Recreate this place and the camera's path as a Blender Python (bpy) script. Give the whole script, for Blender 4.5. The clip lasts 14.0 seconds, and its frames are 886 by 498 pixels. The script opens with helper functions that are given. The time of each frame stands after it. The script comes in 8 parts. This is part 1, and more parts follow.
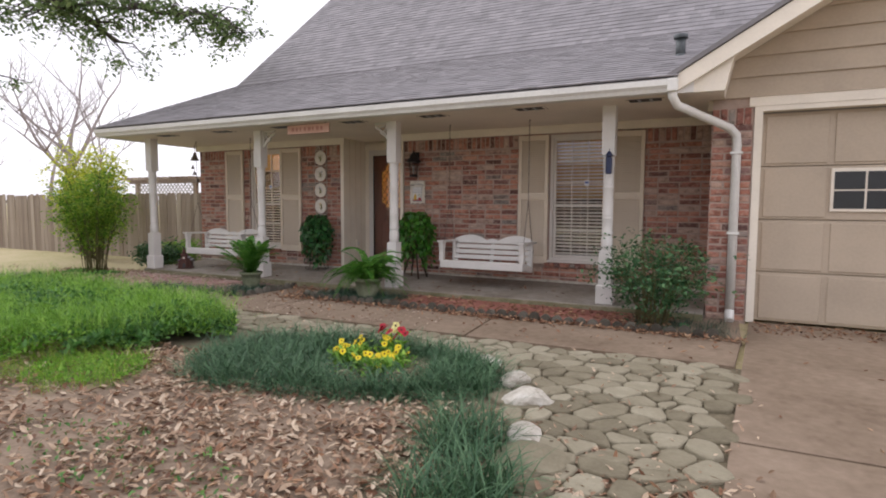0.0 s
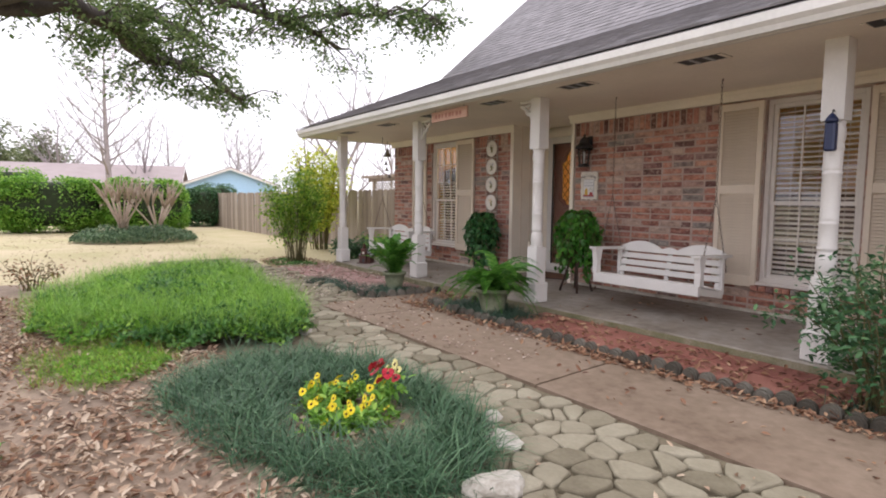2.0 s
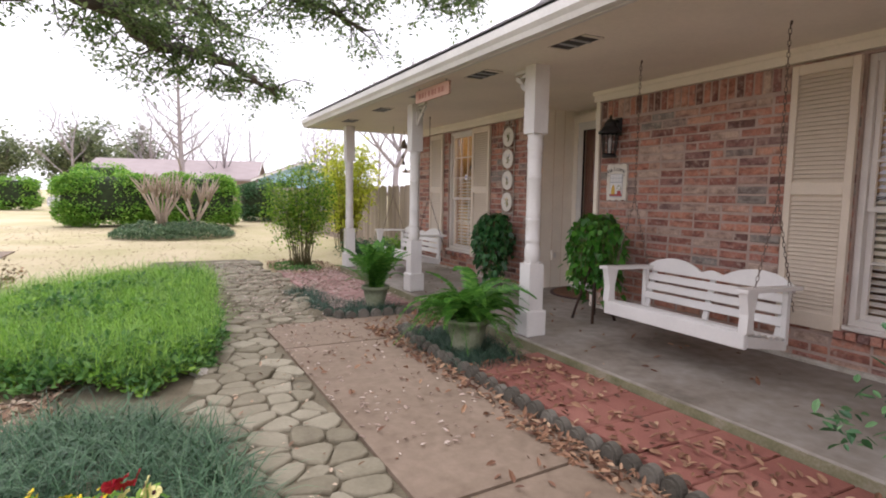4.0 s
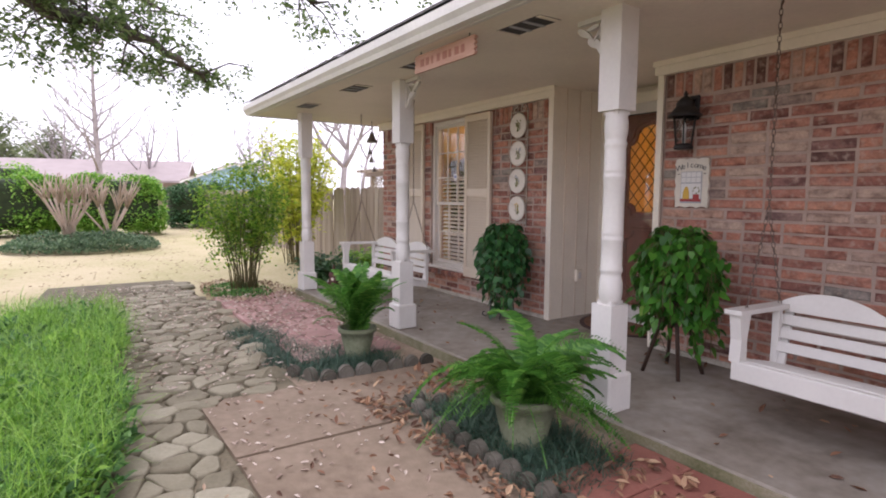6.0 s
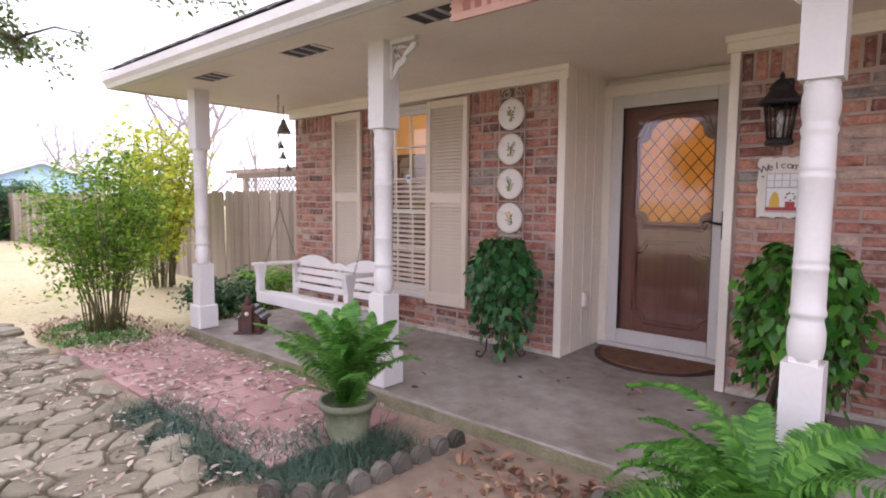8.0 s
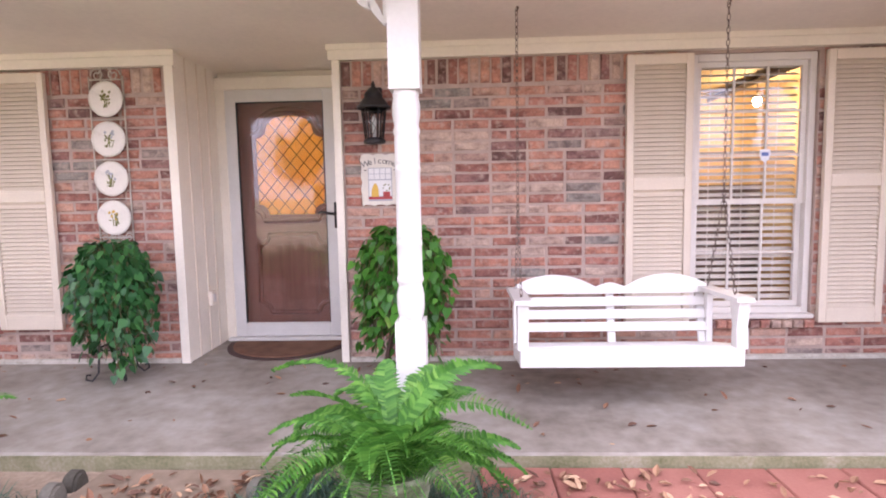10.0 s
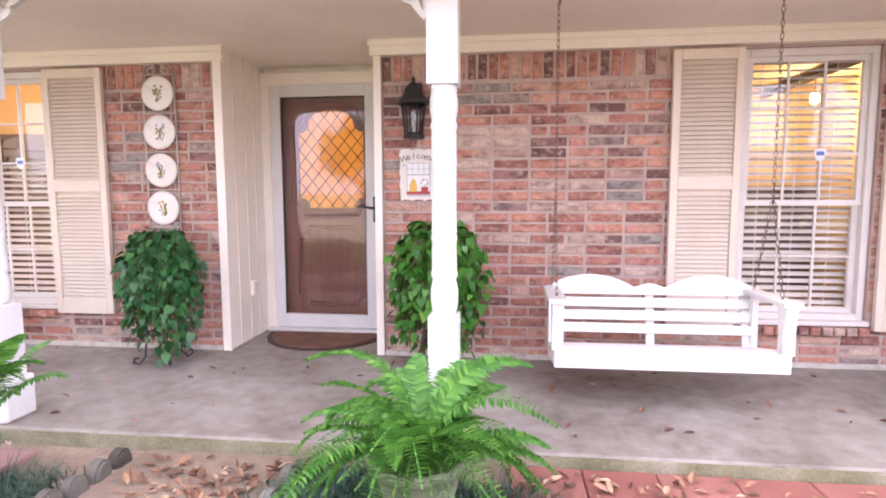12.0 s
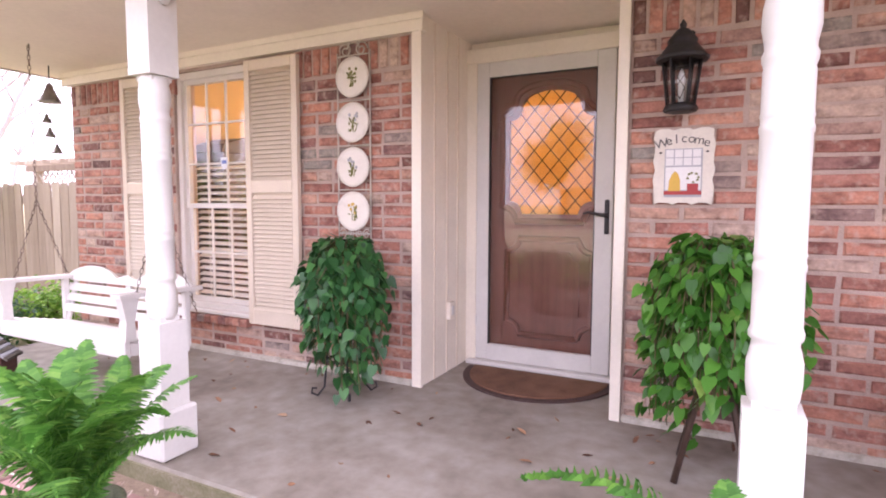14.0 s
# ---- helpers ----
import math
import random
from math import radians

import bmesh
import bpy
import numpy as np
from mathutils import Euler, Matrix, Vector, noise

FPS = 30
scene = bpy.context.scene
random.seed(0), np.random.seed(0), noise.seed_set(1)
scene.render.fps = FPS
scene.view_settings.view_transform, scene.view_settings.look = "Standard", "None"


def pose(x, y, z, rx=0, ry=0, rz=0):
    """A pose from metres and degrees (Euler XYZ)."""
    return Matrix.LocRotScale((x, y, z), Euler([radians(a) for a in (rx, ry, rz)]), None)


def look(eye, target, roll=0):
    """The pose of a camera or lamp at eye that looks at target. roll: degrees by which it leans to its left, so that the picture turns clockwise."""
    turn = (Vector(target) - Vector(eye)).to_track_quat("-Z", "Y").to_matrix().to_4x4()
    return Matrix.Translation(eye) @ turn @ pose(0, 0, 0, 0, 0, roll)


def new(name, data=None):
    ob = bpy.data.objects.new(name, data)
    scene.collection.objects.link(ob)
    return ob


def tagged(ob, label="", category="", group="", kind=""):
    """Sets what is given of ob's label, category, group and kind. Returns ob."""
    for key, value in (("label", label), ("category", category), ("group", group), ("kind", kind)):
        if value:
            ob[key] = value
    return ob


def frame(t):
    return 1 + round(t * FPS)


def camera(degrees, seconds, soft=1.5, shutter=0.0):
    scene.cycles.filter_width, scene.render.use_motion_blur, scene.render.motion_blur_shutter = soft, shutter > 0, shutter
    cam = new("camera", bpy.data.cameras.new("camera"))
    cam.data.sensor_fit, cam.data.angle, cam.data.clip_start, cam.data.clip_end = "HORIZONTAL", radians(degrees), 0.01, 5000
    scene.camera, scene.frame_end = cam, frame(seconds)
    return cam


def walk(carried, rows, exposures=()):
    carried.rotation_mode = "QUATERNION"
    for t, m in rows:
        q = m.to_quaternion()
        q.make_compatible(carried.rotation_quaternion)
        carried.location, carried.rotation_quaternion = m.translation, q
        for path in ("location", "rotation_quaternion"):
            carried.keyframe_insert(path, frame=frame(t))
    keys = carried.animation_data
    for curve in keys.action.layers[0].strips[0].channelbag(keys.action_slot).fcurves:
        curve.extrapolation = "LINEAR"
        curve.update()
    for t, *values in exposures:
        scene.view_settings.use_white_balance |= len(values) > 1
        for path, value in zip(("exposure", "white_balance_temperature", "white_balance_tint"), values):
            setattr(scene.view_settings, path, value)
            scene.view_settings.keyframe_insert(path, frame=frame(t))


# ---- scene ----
cam = camera(76.7, 14.0, soft=1.9)
PATH = [
    (0, (0.081, 0.093, 1.189), (-0.803, 1.88, 1.035), 0.3),
    (0.5, (0.228, 0.638, 1.183), (-0.822, 2.333, 1.025), 0.3),
    (1, (0.358, 1.164, 1.177), (-0.875, 2.731, 1.02), 0.3),
    (1.5, (0.455, 1.714, 1.174), (-1.003, 3.073, 1.016), 0.5),
    (2, (0.55, 2.225, 1.187), (-1.068, 3.389, 1.016), 0.6),
    (2.5, (0.598, 2.767, 1.215), (-1.128, 3.76, 1.024), 0.6),
    (3, (0.479, 3.25, 1.212), (-1.288, 4.168, 1.019), 0.7),
    (3.2, (0.364, 3.456, 1.244), (-1.407, 4.364, 1.048), 0.8),
    (5.3, (-1.076, 4.099, 1.271), (-2.802, 5.09, 1.079), 0.6),
    (5.5, (-1.299, 4.132, 1.29), (-3.013, 5.144, 1.097), 0.5),
    (6, (-1.862, 4.221, 1.298), (-3.521, 5.323, 1.108), 0.4),
    (6.5, (-2.42, 4.317, 1.295), (-4.004, 5.524, 1.105), 0.3),
    (7, (-2.883, 4.322, 1.321), (-4.4, 5.611, 1.132), 0.3),
    (7.5, (-3.341, 4.271, 1.321), (-4.782, 5.647, 1.143), 0.4),
    (8, (-3.692, 4.203, 1.305), (-4.99, 5.715, 1.135), 0.5),
    (8.5, (-3.847, 4.128, 1.295), (-4.859, 5.845, 1.136), 0.2),
    (9, (-3.849, 4.083, 1.3), (-4.479, 5.974, 1.13), -0.3),
    (9.2, (-3.819, 4.121, 1.276), (-4.347, 6.042, 1.102), -0.7),
    (11.3, (-3.718, 3.952, 1.294), (-3.344, 5.907, 1.092), -0.2),
    (11.4, (-3.735, 3.936, 1.304), (-3.407, 5.898, 1.097), -0.1),
    (11.5, (-3.735, 3.983, 1.298), (-3.49, 5.957, 1.092), -0.2),
    (12, (-3.712, 4.118, 1.269), (-3.944, 6.095, 1.073), -0.2),
    (12.5, (-3.744, 4.285, 1.281), (-4.443, 6.148, 1.079), -0.1),
    (13, (-3.828, 4.382, 1.238), (-4.682, 6.183, 1.069), 0.3),
    (13.5, (-3.991, 4.701, 1.215), (-4.912, 6.476, 1.065), 0.3),
    (14, (-4.151, 5.126, 1.215), (-5.058, 6.911, 1.056), 0.2),
]
EXPOSURES = [(0, 0.45, 6200, 11), (1.5, 0.76, 6200, 12), (3.2, 0.79, 6200, 13), (5.3, 0.96, 6050, 16), (7.5, 1.17, 5900, 21), (9.0, 1.82, 5800, 25), (11.3, 2.48, 5750, 23), (12.5, 2.44, 5750, 27), (14, 2.3, 5950, 29)]
walk(cam, [(t, look(eye, target, roll)) for t, eye, target, roll in PATH], EXPOSURES)

# ---- world and light ----
world = bpy.data.worlds.new("overcast_sky")
scene.world = world
world.use_nodes = True
wn = world.node_tree.nodes
sky = wn.new("ShaderNodeTexSky")
sky.sky_type = 'NISHITA'
sky.sun_disc = False
sky.sun_elevation, sky.sun_rotation = radians(42), radians(100)
sky.air_density, sky.dust_density, sky.ozone_density = 1.0, 3.0, 1.0
pale = wn.new("ShaderNodeHueSaturation")
pale.inputs["Saturation"].default_value = 0.12
tone = wn.new("ShaderNodeMix")
tone.data_type = 'RGBA'
tone.blend_type = 'MULTIPLY'
tone.inputs["Factor"].default_value = 1.0
tone.inputs["B"].default_value = (1.0, 0.965, 0.985, 1)
wl = world.node_tree.links
cloud = wn.new("ShaderNodeMix")
cloud.data_type = 'RGBA'
cloud.inputs["Factor"].default_value = 0.7
cloud.inputs["B"].default_value = (7.6, 7.4, 7.5, 1)
wl.new(sky.outputs[0], pale.inputs["Color"])
wl.new(pale.outputs[0], cloud.inputs["A"])
wl.new(cloud.outputs["Result"], tone.inputs["A"])
wl.new(tone.outputs["Result"], wn["Background"].inputs["Color"])
wn["Background"].inputs["Strength"].default_value = 0.15
sun_data = bpy.data.lights.new("sun", 'SUN')
sun_data.energy, sun_data.angle, sun_data.color = 1.3, radians(45), (1.0, 0.96, 0.90)
sun = new("sun", sun_data)
sun.matrix_world = look((-19.7, -3.5, 18.0), (0, 0, 0))

# ---- materials ----
def material(name, ramp, scale=8.0, fine=60.0, rough=0.7, bump=0.2, bump_scale=None, metal=0.0, per=None, vary=0.0,
             stretch=(1, 1, 1), spec=0.4, detail=6.0, rough_vary=0.12, space="Object"):
    """A surface whose colour runs over a ramp by two scales of noise. per: 'object' or 'island' shifts it piece by piece."""
    m = bpy.data.materials.new(name)
    m.use_nodes = True
    n, l = m.node_tree.nodes, m.node_tree.links
    bsdf = n["Principled BSDF"]
    co = n.new("ShaderNodeTexCoord")
    mp = n.new("ShaderNodeMapping")
    mp.inputs["Scale"].default_value = stretch
    if space == "World":
        geo = n.new("ShaderNodeNewGeometry")
        l.new(geo.outputs["Position"], mp.inputs["Vector"])
    else:
        l.new(co.outputs[space], mp.inputs["Vector"])
    big = n.new("ShaderNodeTexNoise")
    big.inputs["Scale"].default_value, big.inputs["Detail"].default_value = scale, detail
    small = n.new("ShaderNodeTexNoise")
    small.inputs["Scale"].default_value, small.inputs["Detail"].default_value = fine, 4.0
    for t in (big, small):
        l.new(mp.outputs[0], t.inputs["Vector"])
    mix = n.new("ShaderNodeMath")
    mix.operation = 'MULTIPLY_ADD'
    mix.inputs[1].default_value = 0.35
    l.new(small.outputs["Fac"], mix.inputs[0])
    sc = n.new("ShaderNodeMath")
    sc.operation = 'MULTIPLY'
    sc.inputs[1].default_value = 0.65
    l.new(big.outputs["Fac"], sc.inputs[0])
    l.new(sc.outputs[0], mix.inputs[2])
    fac = mix.outputs[0]
    if per:
        rnd = n.new("ShaderNodeObjectInfo") if per == "object" else n.new("ShaderNodeNewGeometry")
        out = rnd.outputs["Random"] if per == "object" else rnd.outputs["Random Per Island"]
        sh = n.new("ShaderNodeMath")
        sh.operation = 'MULTIPLY_ADD'
        sh.inputs[1].default_value = vary
        l.new(out, sh.inputs[0])
        half = n.new("ShaderNodeMath")
        half.operation = 'MULTIPLY_ADD'
        half.inputs[1].default_value, half.inputs[2].default_value = 1 - vary, 0.0
        l.new(fac, half.inputs[0])
        l.new(half.outputs[0], sh.inputs[2])
        fac = sh.outputs[0]
    cr = n.new("ShaderNodeValToRGB")
    els = cr.color_ramp.elements
    while len(els) < len(ramp):
        els.new(0.5)
    for e, (p, c) in zip(els, ramp):
        e.position, e.color = p, (*c, 1)
    l.new(fac, cr.inputs[0])
    l.new(cr.outputs[0], bsdf.inputs["Base Color"])
    rr = n.new("ShaderNodeMath")
    rr.operation = 'MULTIPLY_ADD'
    rr.inputs[1].default_value, rr.inputs[2].default_value = rough_vary * 2, rough - rough_vary
    l.new(big.outputs["Fac"], rr.inputs[0])
    l.new(rr.outputs[0], bsdf.inputs["Roughness"])
    bsdf.inputs["Metallic"].default_value = metal
    bsdf.inputs["Specular IOR Level"].default_value = spec
    if bump:
        bp = n.new("ShaderNodeBump")
        bp.inputs["Strength"].default_value, bp.inputs["Distance"].default_value = bump, 0.01
        src = small
        if bump_scale:
            src = n.new("ShaderNodeTexNoise")
            src.inputs["Scale"].default_value, src.inputs["Detail"].default_value = bump_scale, 5.0
            l.new(mp.outputs[0], src.inputs["Vector"])
        l.new(src.outputs["Fac"], bp.inputs["Height"])
        l.new(bp.outputs[0], bsdf.inputs["Normal"])
    return m


def plain(name, c, rough=0.5, metal=0.0, d=0.08, **kw):
    """Nearly one colour, with faint soiling."""
    lo = tuple(v * (1 - d * 1.6) for v in c)
    hi = tuple(min(1, v * (1 + d * 0.5)) for v in c)
    return material(name, [(0.3, lo), (0.6, c), (0.8, hi)], rough=rough, metal=metal, **kw)


def foliage(name, ramp, rough=0.5, vary=0.75, trans=0.25, spec=0.35, scale=5.0):
    """Leaves: colour from leaf to leaf, light shining through."""
    m = material(name, ramp, scale=scale, fine=90, rough=rough, bump=0.1, per="island", vary=vary, spec=spec)
    n, l = m.node_tree.nodes, m.node_tree.links
    out, bsdf = n["Material Output"], n["Principled BSDF"]
    tr = n.new("ShaderNodeBsdfTranslucent")
    mixs = n.new("ShaderNodeMixShader")
    mixs.inputs[0].default_value = trans
    cr = [x for x in n if x.bl_idname == "ShaderNodeValToRGB"][0]
    l.new(cr.outputs[0], tr.inputs["Color"])
    l.new(bsdf.outputs[0], mixs.inputs[1])
    l.new(tr.outputs[0], mixs.inputs[2])
    l.new(mixs.outputs[0], out.inputs["Surface"])
    return m


def glass(name, tint=(1, 1, 1), rough=0.0, wavy=0.0):
    """A clear pane: light passes, the surface mirrors by its Fresnel gloss."""
    m = bpy.data.materials.new(name)
    m.use_nodes = True
    n, l = m.node_tree.nodes, m.node_tree.links
    n.remove(n["Principled BSDF"])
    tr, gl, mx, fr = (n.new("ShaderNodeBsdfTransparent"), n.new("ShaderNodeBsdfGlossy"), n.new("ShaderNodeMixShader"), n.new("ShaderNodeLayerWeight"))
    tr.inputs["Color"].default_value = (*tint, 1)
    gl.inputs["Roughness"].default_value = rough
    edge = n.new("ShaderNodeMath")
    edge.operation = 'POWER'
    edge.inputs[1].default_value = 4.0
    l.new(fr.outputs["Facing"], edge.inputs[0])
    boost = n.new("ShaderNodeMath")
    boost.operation = 'MULTIPLY_ADD'
    boost.inputs[1].default_value, boost.inputs[2].default_value = 0.9, 0.045
    l.new(edge.outputs[0], boost.inputs[0])
    l.new(boost.outputs[0], mx.inputs[0])
    l.new(tr.outputs[0], mx.inputs[1])
    l.new(gl.outputs[0], mx.inputs[2])
    if wavy:
        tx, bp = n.new("ShaderNodeTexNoise"), n.new("ShaderNodeBump")
        tx.inputs["Scale"].default_value = 3.0
        bp.inputs["Strength"].default_value, bp.inputs["Distance"].default_value = wavy, 0.02
        l.new(tx.outputs["Fac"], bp.inputs["Height"])
        l.new(bp.outputs[0], gl.inputs["Normal"])
    l.new(mx.outputs[0], n["Material Output"].inputs["Surface"])
    return m


BRICKS = [(0.02, (0.15, 0.085, 0.075)), (0.12, (0.27, 0.125, 0.10)), (0.26, (0.37, 0.175, 0.13)), (0.40, (0.45, 0.215, 0.15)), (0.52, (0.42, 0.22, 0.17)),
          (0.60, (0.36, 0.165, 0.13)), (0.70, (0.48, 0.26, 0.185)), (0.78, (0.44, 0.32, 0.26)), (0.88, (0.48, 0.37, 0.30)), (0.93, (0.26, 0.13, 0.115)), (0.98, (0.27, 0.245, 0.22))]


def brick_surface(name, per_object):
    """Fired clay: one tone a brick, burnt patches and pale mortar smears over it."""
    m = bpy.data.materials.new(name)
    m.use_nodes = True
    n, l = m.node_tree.nodes, m.node_tree.links
    bsdf = n["Principled BSDF"]
    geo = n.new("ShaderNodeNewGeometry")
    pick = n.new("ShaderNodeObjectInfo").outputs["Random"] if per_object else geo.outputs["Random Per Island"]

    def ramp(source, stops):
        r = n.new("ShaderNodeValToRGB")
        els = r.color_ramp.elements
        while len(els) < len(stops):
            els.new(0.5)
        for e, (p, c) in zip(els, stops):
            e.position, e.color = p, (*c, 1)
        l.new(source, r.inputs[0])
        return r.outputs[0]

    def speckle(scale, detail, stretch=(1, 1, 1)):
        mp, tx = n.new("ShaderNodeMapping"), n.new("ShaderNodeTexNoise")
        mp.inputs["Scale"].default_value = stretch
        tx.inputs["Scale"].default_value, tx.inputs["Detail"].default_value = scale, detail
        l.new(geo.outputs["Position"], mp.inputs["Vector"])
        l.new(mp.outputs[0], tx.inputs["Vector"])
        return tx.outputs["Fac"]

    def blend(kind, a, b, fac):
        x = n.new("ShaderNodeMix")
        x.data_type, x.blend_type = 'RGBA', kind
        if isinstance(fac, float):
            x.inputs["Factor"].default_value = fac
        else:
            l.new(fac, x.inputs["Factor"])
        l.new(a, x.inputs["A"])
        if isinstance(b, tuple):
            x.inputs["B"].default_value = (*b, 1)
        else:
            l.new(b, x.inputs["B"])
        return x.outputs["Result"]

    burnt = speckle(11.0, 4.0, (1, 1, 1.8))
    grain = speckle(75.0, 5.0)
    smear = speckle(26.0, 5.0)
    col = ramp(pick, BRICKS)
    col = blend('MULTIPLY', col, ramp(burnt, [(0.34, (0.60, 0.56, 0.57)), (0.46, (0.90, 0.88, 0.88)), (0.60, (1.12, 1.10, 1.08))]), 1.0)
    col = blend('MULTIPLY', col, ramp(grain, [(0.3, (0.78, 0.77, 0.77)), (0.55, (1.0, 1.0, 1.0)), (0.7, (1.15, 1.14, 1.12))]), 0.8)
    col = blend('MIX', col, (0.50, 0.39, 0.33), ramp(smear, [(0.52, (0, 0, 0)), (0.72, (0.55, 0.55, 0.55))]))
    l.new(col, bsdf.inputs["Base Color"])
    bsdf.inputs["Roughness"].default_value, bsdf.inputs["Specular IOR Level"].default_value = 0.88, 0.22
    low, high = n.new("ShaderNodeBump"), n.new("ShaderNodeBump")
    low.inputs["Strength"].default_value, low.inputs["Distance"].default_value = 0.6, 0.012
    high.inputs["Strength"].default_value, high.inputs["Distance"].default_value = 0.4, 0.004
    l.new(smear, low.inputs["Height"])
    l.new(grain, high.inputs["Height"])
    l.new(low.outputs[0], high.inputs["Normal"])
    l.new(high.outputs[0], bsdf.inputs["Normal"])
    return m


M_BRICK = brick_surface("fired_brick", True)
M_BRICKS = brick_surface("fired_brick_run", False)
M_MORTAR = plain("mortar", (0.46, 0.355, 0.30), rough=0.95, bump=0.6, fine=120, d=0.2)
M_TRIM = plain("cream_paint", (0.80, 0.735, 0.63), rough=0.5, d=0.07, scale=3, fine=40, bump=0.06)
M_SHUTTER = plain("tan_cream_paint", (0.69, 0.60, 0.485), rough=0.55, d=0.08, scale=3, bump=0.08)
M_SIDING = plain("beige_siding_paint", (0.47, 0.39, 0.30), rough=0.6, d=0.1, scale=2.5, fine=35, bump=0.12)
M_SOFFIT = plain("soffit_paint", (0.82, 0.745, 0.65), rough=0.6, d=0.08, scale=1.5, fine=30, bump=0.05)
M_WHITE = plain("white_paint", (0.66, 0.64, 0.61), rough=0.42, d=0.06, scale=4, fine=50, bump=0.08)
M_GUTTER = plain("gutter_paint", (0.72, 0.71, 0.68), rough=0.4, d=0.12, scale=2, fine=30, bump=0.03)
M_CONCRETE = material("aged_concrete", [(0.30, (0.12, 0.083, 0.056)), (0.43, (0.185, 0.137, 0.097)), (0.56, (0.235, 0.178, 0.130)), (0.72, (0.29, 0.228, 0.172))],
                      scale=0.9, fine=16, rough=0.85, bump=0.25, bump_scale=90, space="World", spec=0.25)
M_PORCH = material("porch_concrete", [(0.30, (0.125, 0.103, 0.080)), (0.42, (0.205, 0.176, 0.145)), (0.53, (0.265, 0.236, 0.203)), (0.66, (0.345, 0.316, 0.28)), (0.78, (0.40, 0.375, 0.34))],
                   scale=1.4, fine=11, rough=0.7, bump=0.12, bump_scale=70, space="World", spec=0.35)
M_MOSS = material("mossy_concrete", [(0.3, (0.11, 0.11, 0.05)), (0.5, (0.20, 0.185, 0.11)), (0.7, (0.31, 0.27, 0.21))], scale=5, fine=60, rough=0.9, bump=0.4, space="World")
M_SHINGLE = material("asphalt_shingle", [(0.2, (0.15, 0.143, 0.148)), (0.5, (0.235, 0.225, 0.235)), (0.8, (0.32, 0.305, 0.315))], scale=3, fine=160, rough=0.95, bump=0.5,
                     bump_scale=220, per="island", vary=0.2, spec=0.2)
M_SOIL = material("leafy_soil", [(0.25, (0.10, 0.07, 0.05)), (0.45, (0.21, 0.155, 0.11)), (0.6, (0.29, 0.22, 0.16)), (0.8, (0.36, 0.28, 0.20))], scale=2.2, fine=35, rough=0.95,
                  bump=0.8, bump_scale=40, space="World")
M_LAWN = material("dormant_lawn", [(0.30, (0.25, 0.26, 0.09)), (0.43, (0.41, 0.36, 0.19)), (0.58, (0.52, 0.44, 0.28)), (0.78, (0.60, 0.52, 0.36))], scale=0.4, fine=22, rough=0.95,
                  bump=0.7, bump_scale=60, space="World")
M_JOINT = material("joint_soil", [(0.30, (0.07, 0.058, 0.036)), (0.5, (0.135, 0.112, 0.072)), (0.70, (0.20, 0.168, 0.112))], scale=6, fine=60, rough=0.95, bump=0.8, bump_scale=60, space="World")
M_STONE = material("flagstone", [(0.2, (0.115, 0.098, 0.064)), (0.45, (0.20, 0.176, 0.122)), (0.65, (0.265, 0.238, 0.172)), (0.85, (0.36, 0.33, 0.25))], scale=7, fine=50, rough=0.85,
                   bump=0.6, bump_scale=28, per="object", vary=0.4, spec=0.25, space="World")
M_ROCK = material("pale_rock", [(0.25, (0.22, 0.19, 0.15)), (0.5, (0.45, 0.42, 0.36)), (0.75, (0.62, 0.60, 0.55))], scale=9, fine=50, rough=0.8, bump=0.5, bump_scale=25)
M_PINK = material("pink_paver", [(0.2, (0.24, 0.135, 0.12)), (0.5, (0.36, 0.215, 0.195)), (0.8, (0.45, 0.30, 0.275))], scale=4, fine=60, rough=0.85, bump=0.3, per="object", vary=0.35)
M_RED = material("red_paver", [(0.2, (0.14, 0.052, 0.040)), (0.5, (0.235, 0.088, 0.066)), (0.8, (0.31, 0.14, 0.105))], scale=4, fine=60, rough=0.85, bump=0.3, per="object", vary=0.35)
M_SCALLOP = material("grey_edging", [(0.3, (0.055, 0.048, 0.036)), (0.55, (0.11, 0.098, 0.078)), (0.8, (0.18, 0.165, 0.138))], scale=8, fine=60, rough=0.9, bump=0.6, per="object", vary=0.4)
M_FENCE = material("weathered_fence_wood", [(0.2, (0.20, 0.155, 0.12)), (0.5, (0.34, 0.28, 0.225)), (0.8, (0.46, 0.40, 0.33))], scale=3, fine=30, rough=0.9, bump=0.5,
                   stretch=(6, 6, 0.6), per="object", vary=0.4)
M_BARK = material("grey_bark", [(0.25, (0.065, 0.055, 0.045)), (0.5, (0.14, 0.12, 0.10)), (0.8, (0.25, 0.22, 0.19))], scale=6, fine=40, rough=0.95, bump=0.9, bump_scale=18, stretch=(1, 1, 0.4))
M_PALEBARK = material("pale_bark", [(0.25, (0.24, 0.18, 0.14)), (0.5, (0.40, 0.32, 0.25)), (0.8, (0.52, 0.44, 0.36))], scale=5, fine=40, rough=0.85, bump=0.4, stretch=(1, 1, 0.3))
M_IRON = plain("black_iron", (0.035, 0.033, 0.035), rough=0.5, metal=0.3, d=0.3)
M_RUST = plain("rusted_iron", (0.19, 0.14, 0.115), rough=0.75, metal=0.2, d=0.4)
M_DOOR = material("mahogany_door", [(0.25, (0.12, 0.045, 0.032)), (0.5, (0.185, 0.072, 0.050)), (0.8, (0.24, 0.10, 0.07))], scale=3, fine=30, rough=0.38, bump=0.15, stretch=(8, 8, 0.5))
M_GLASS = glass("window_glass", wavy=0.05)
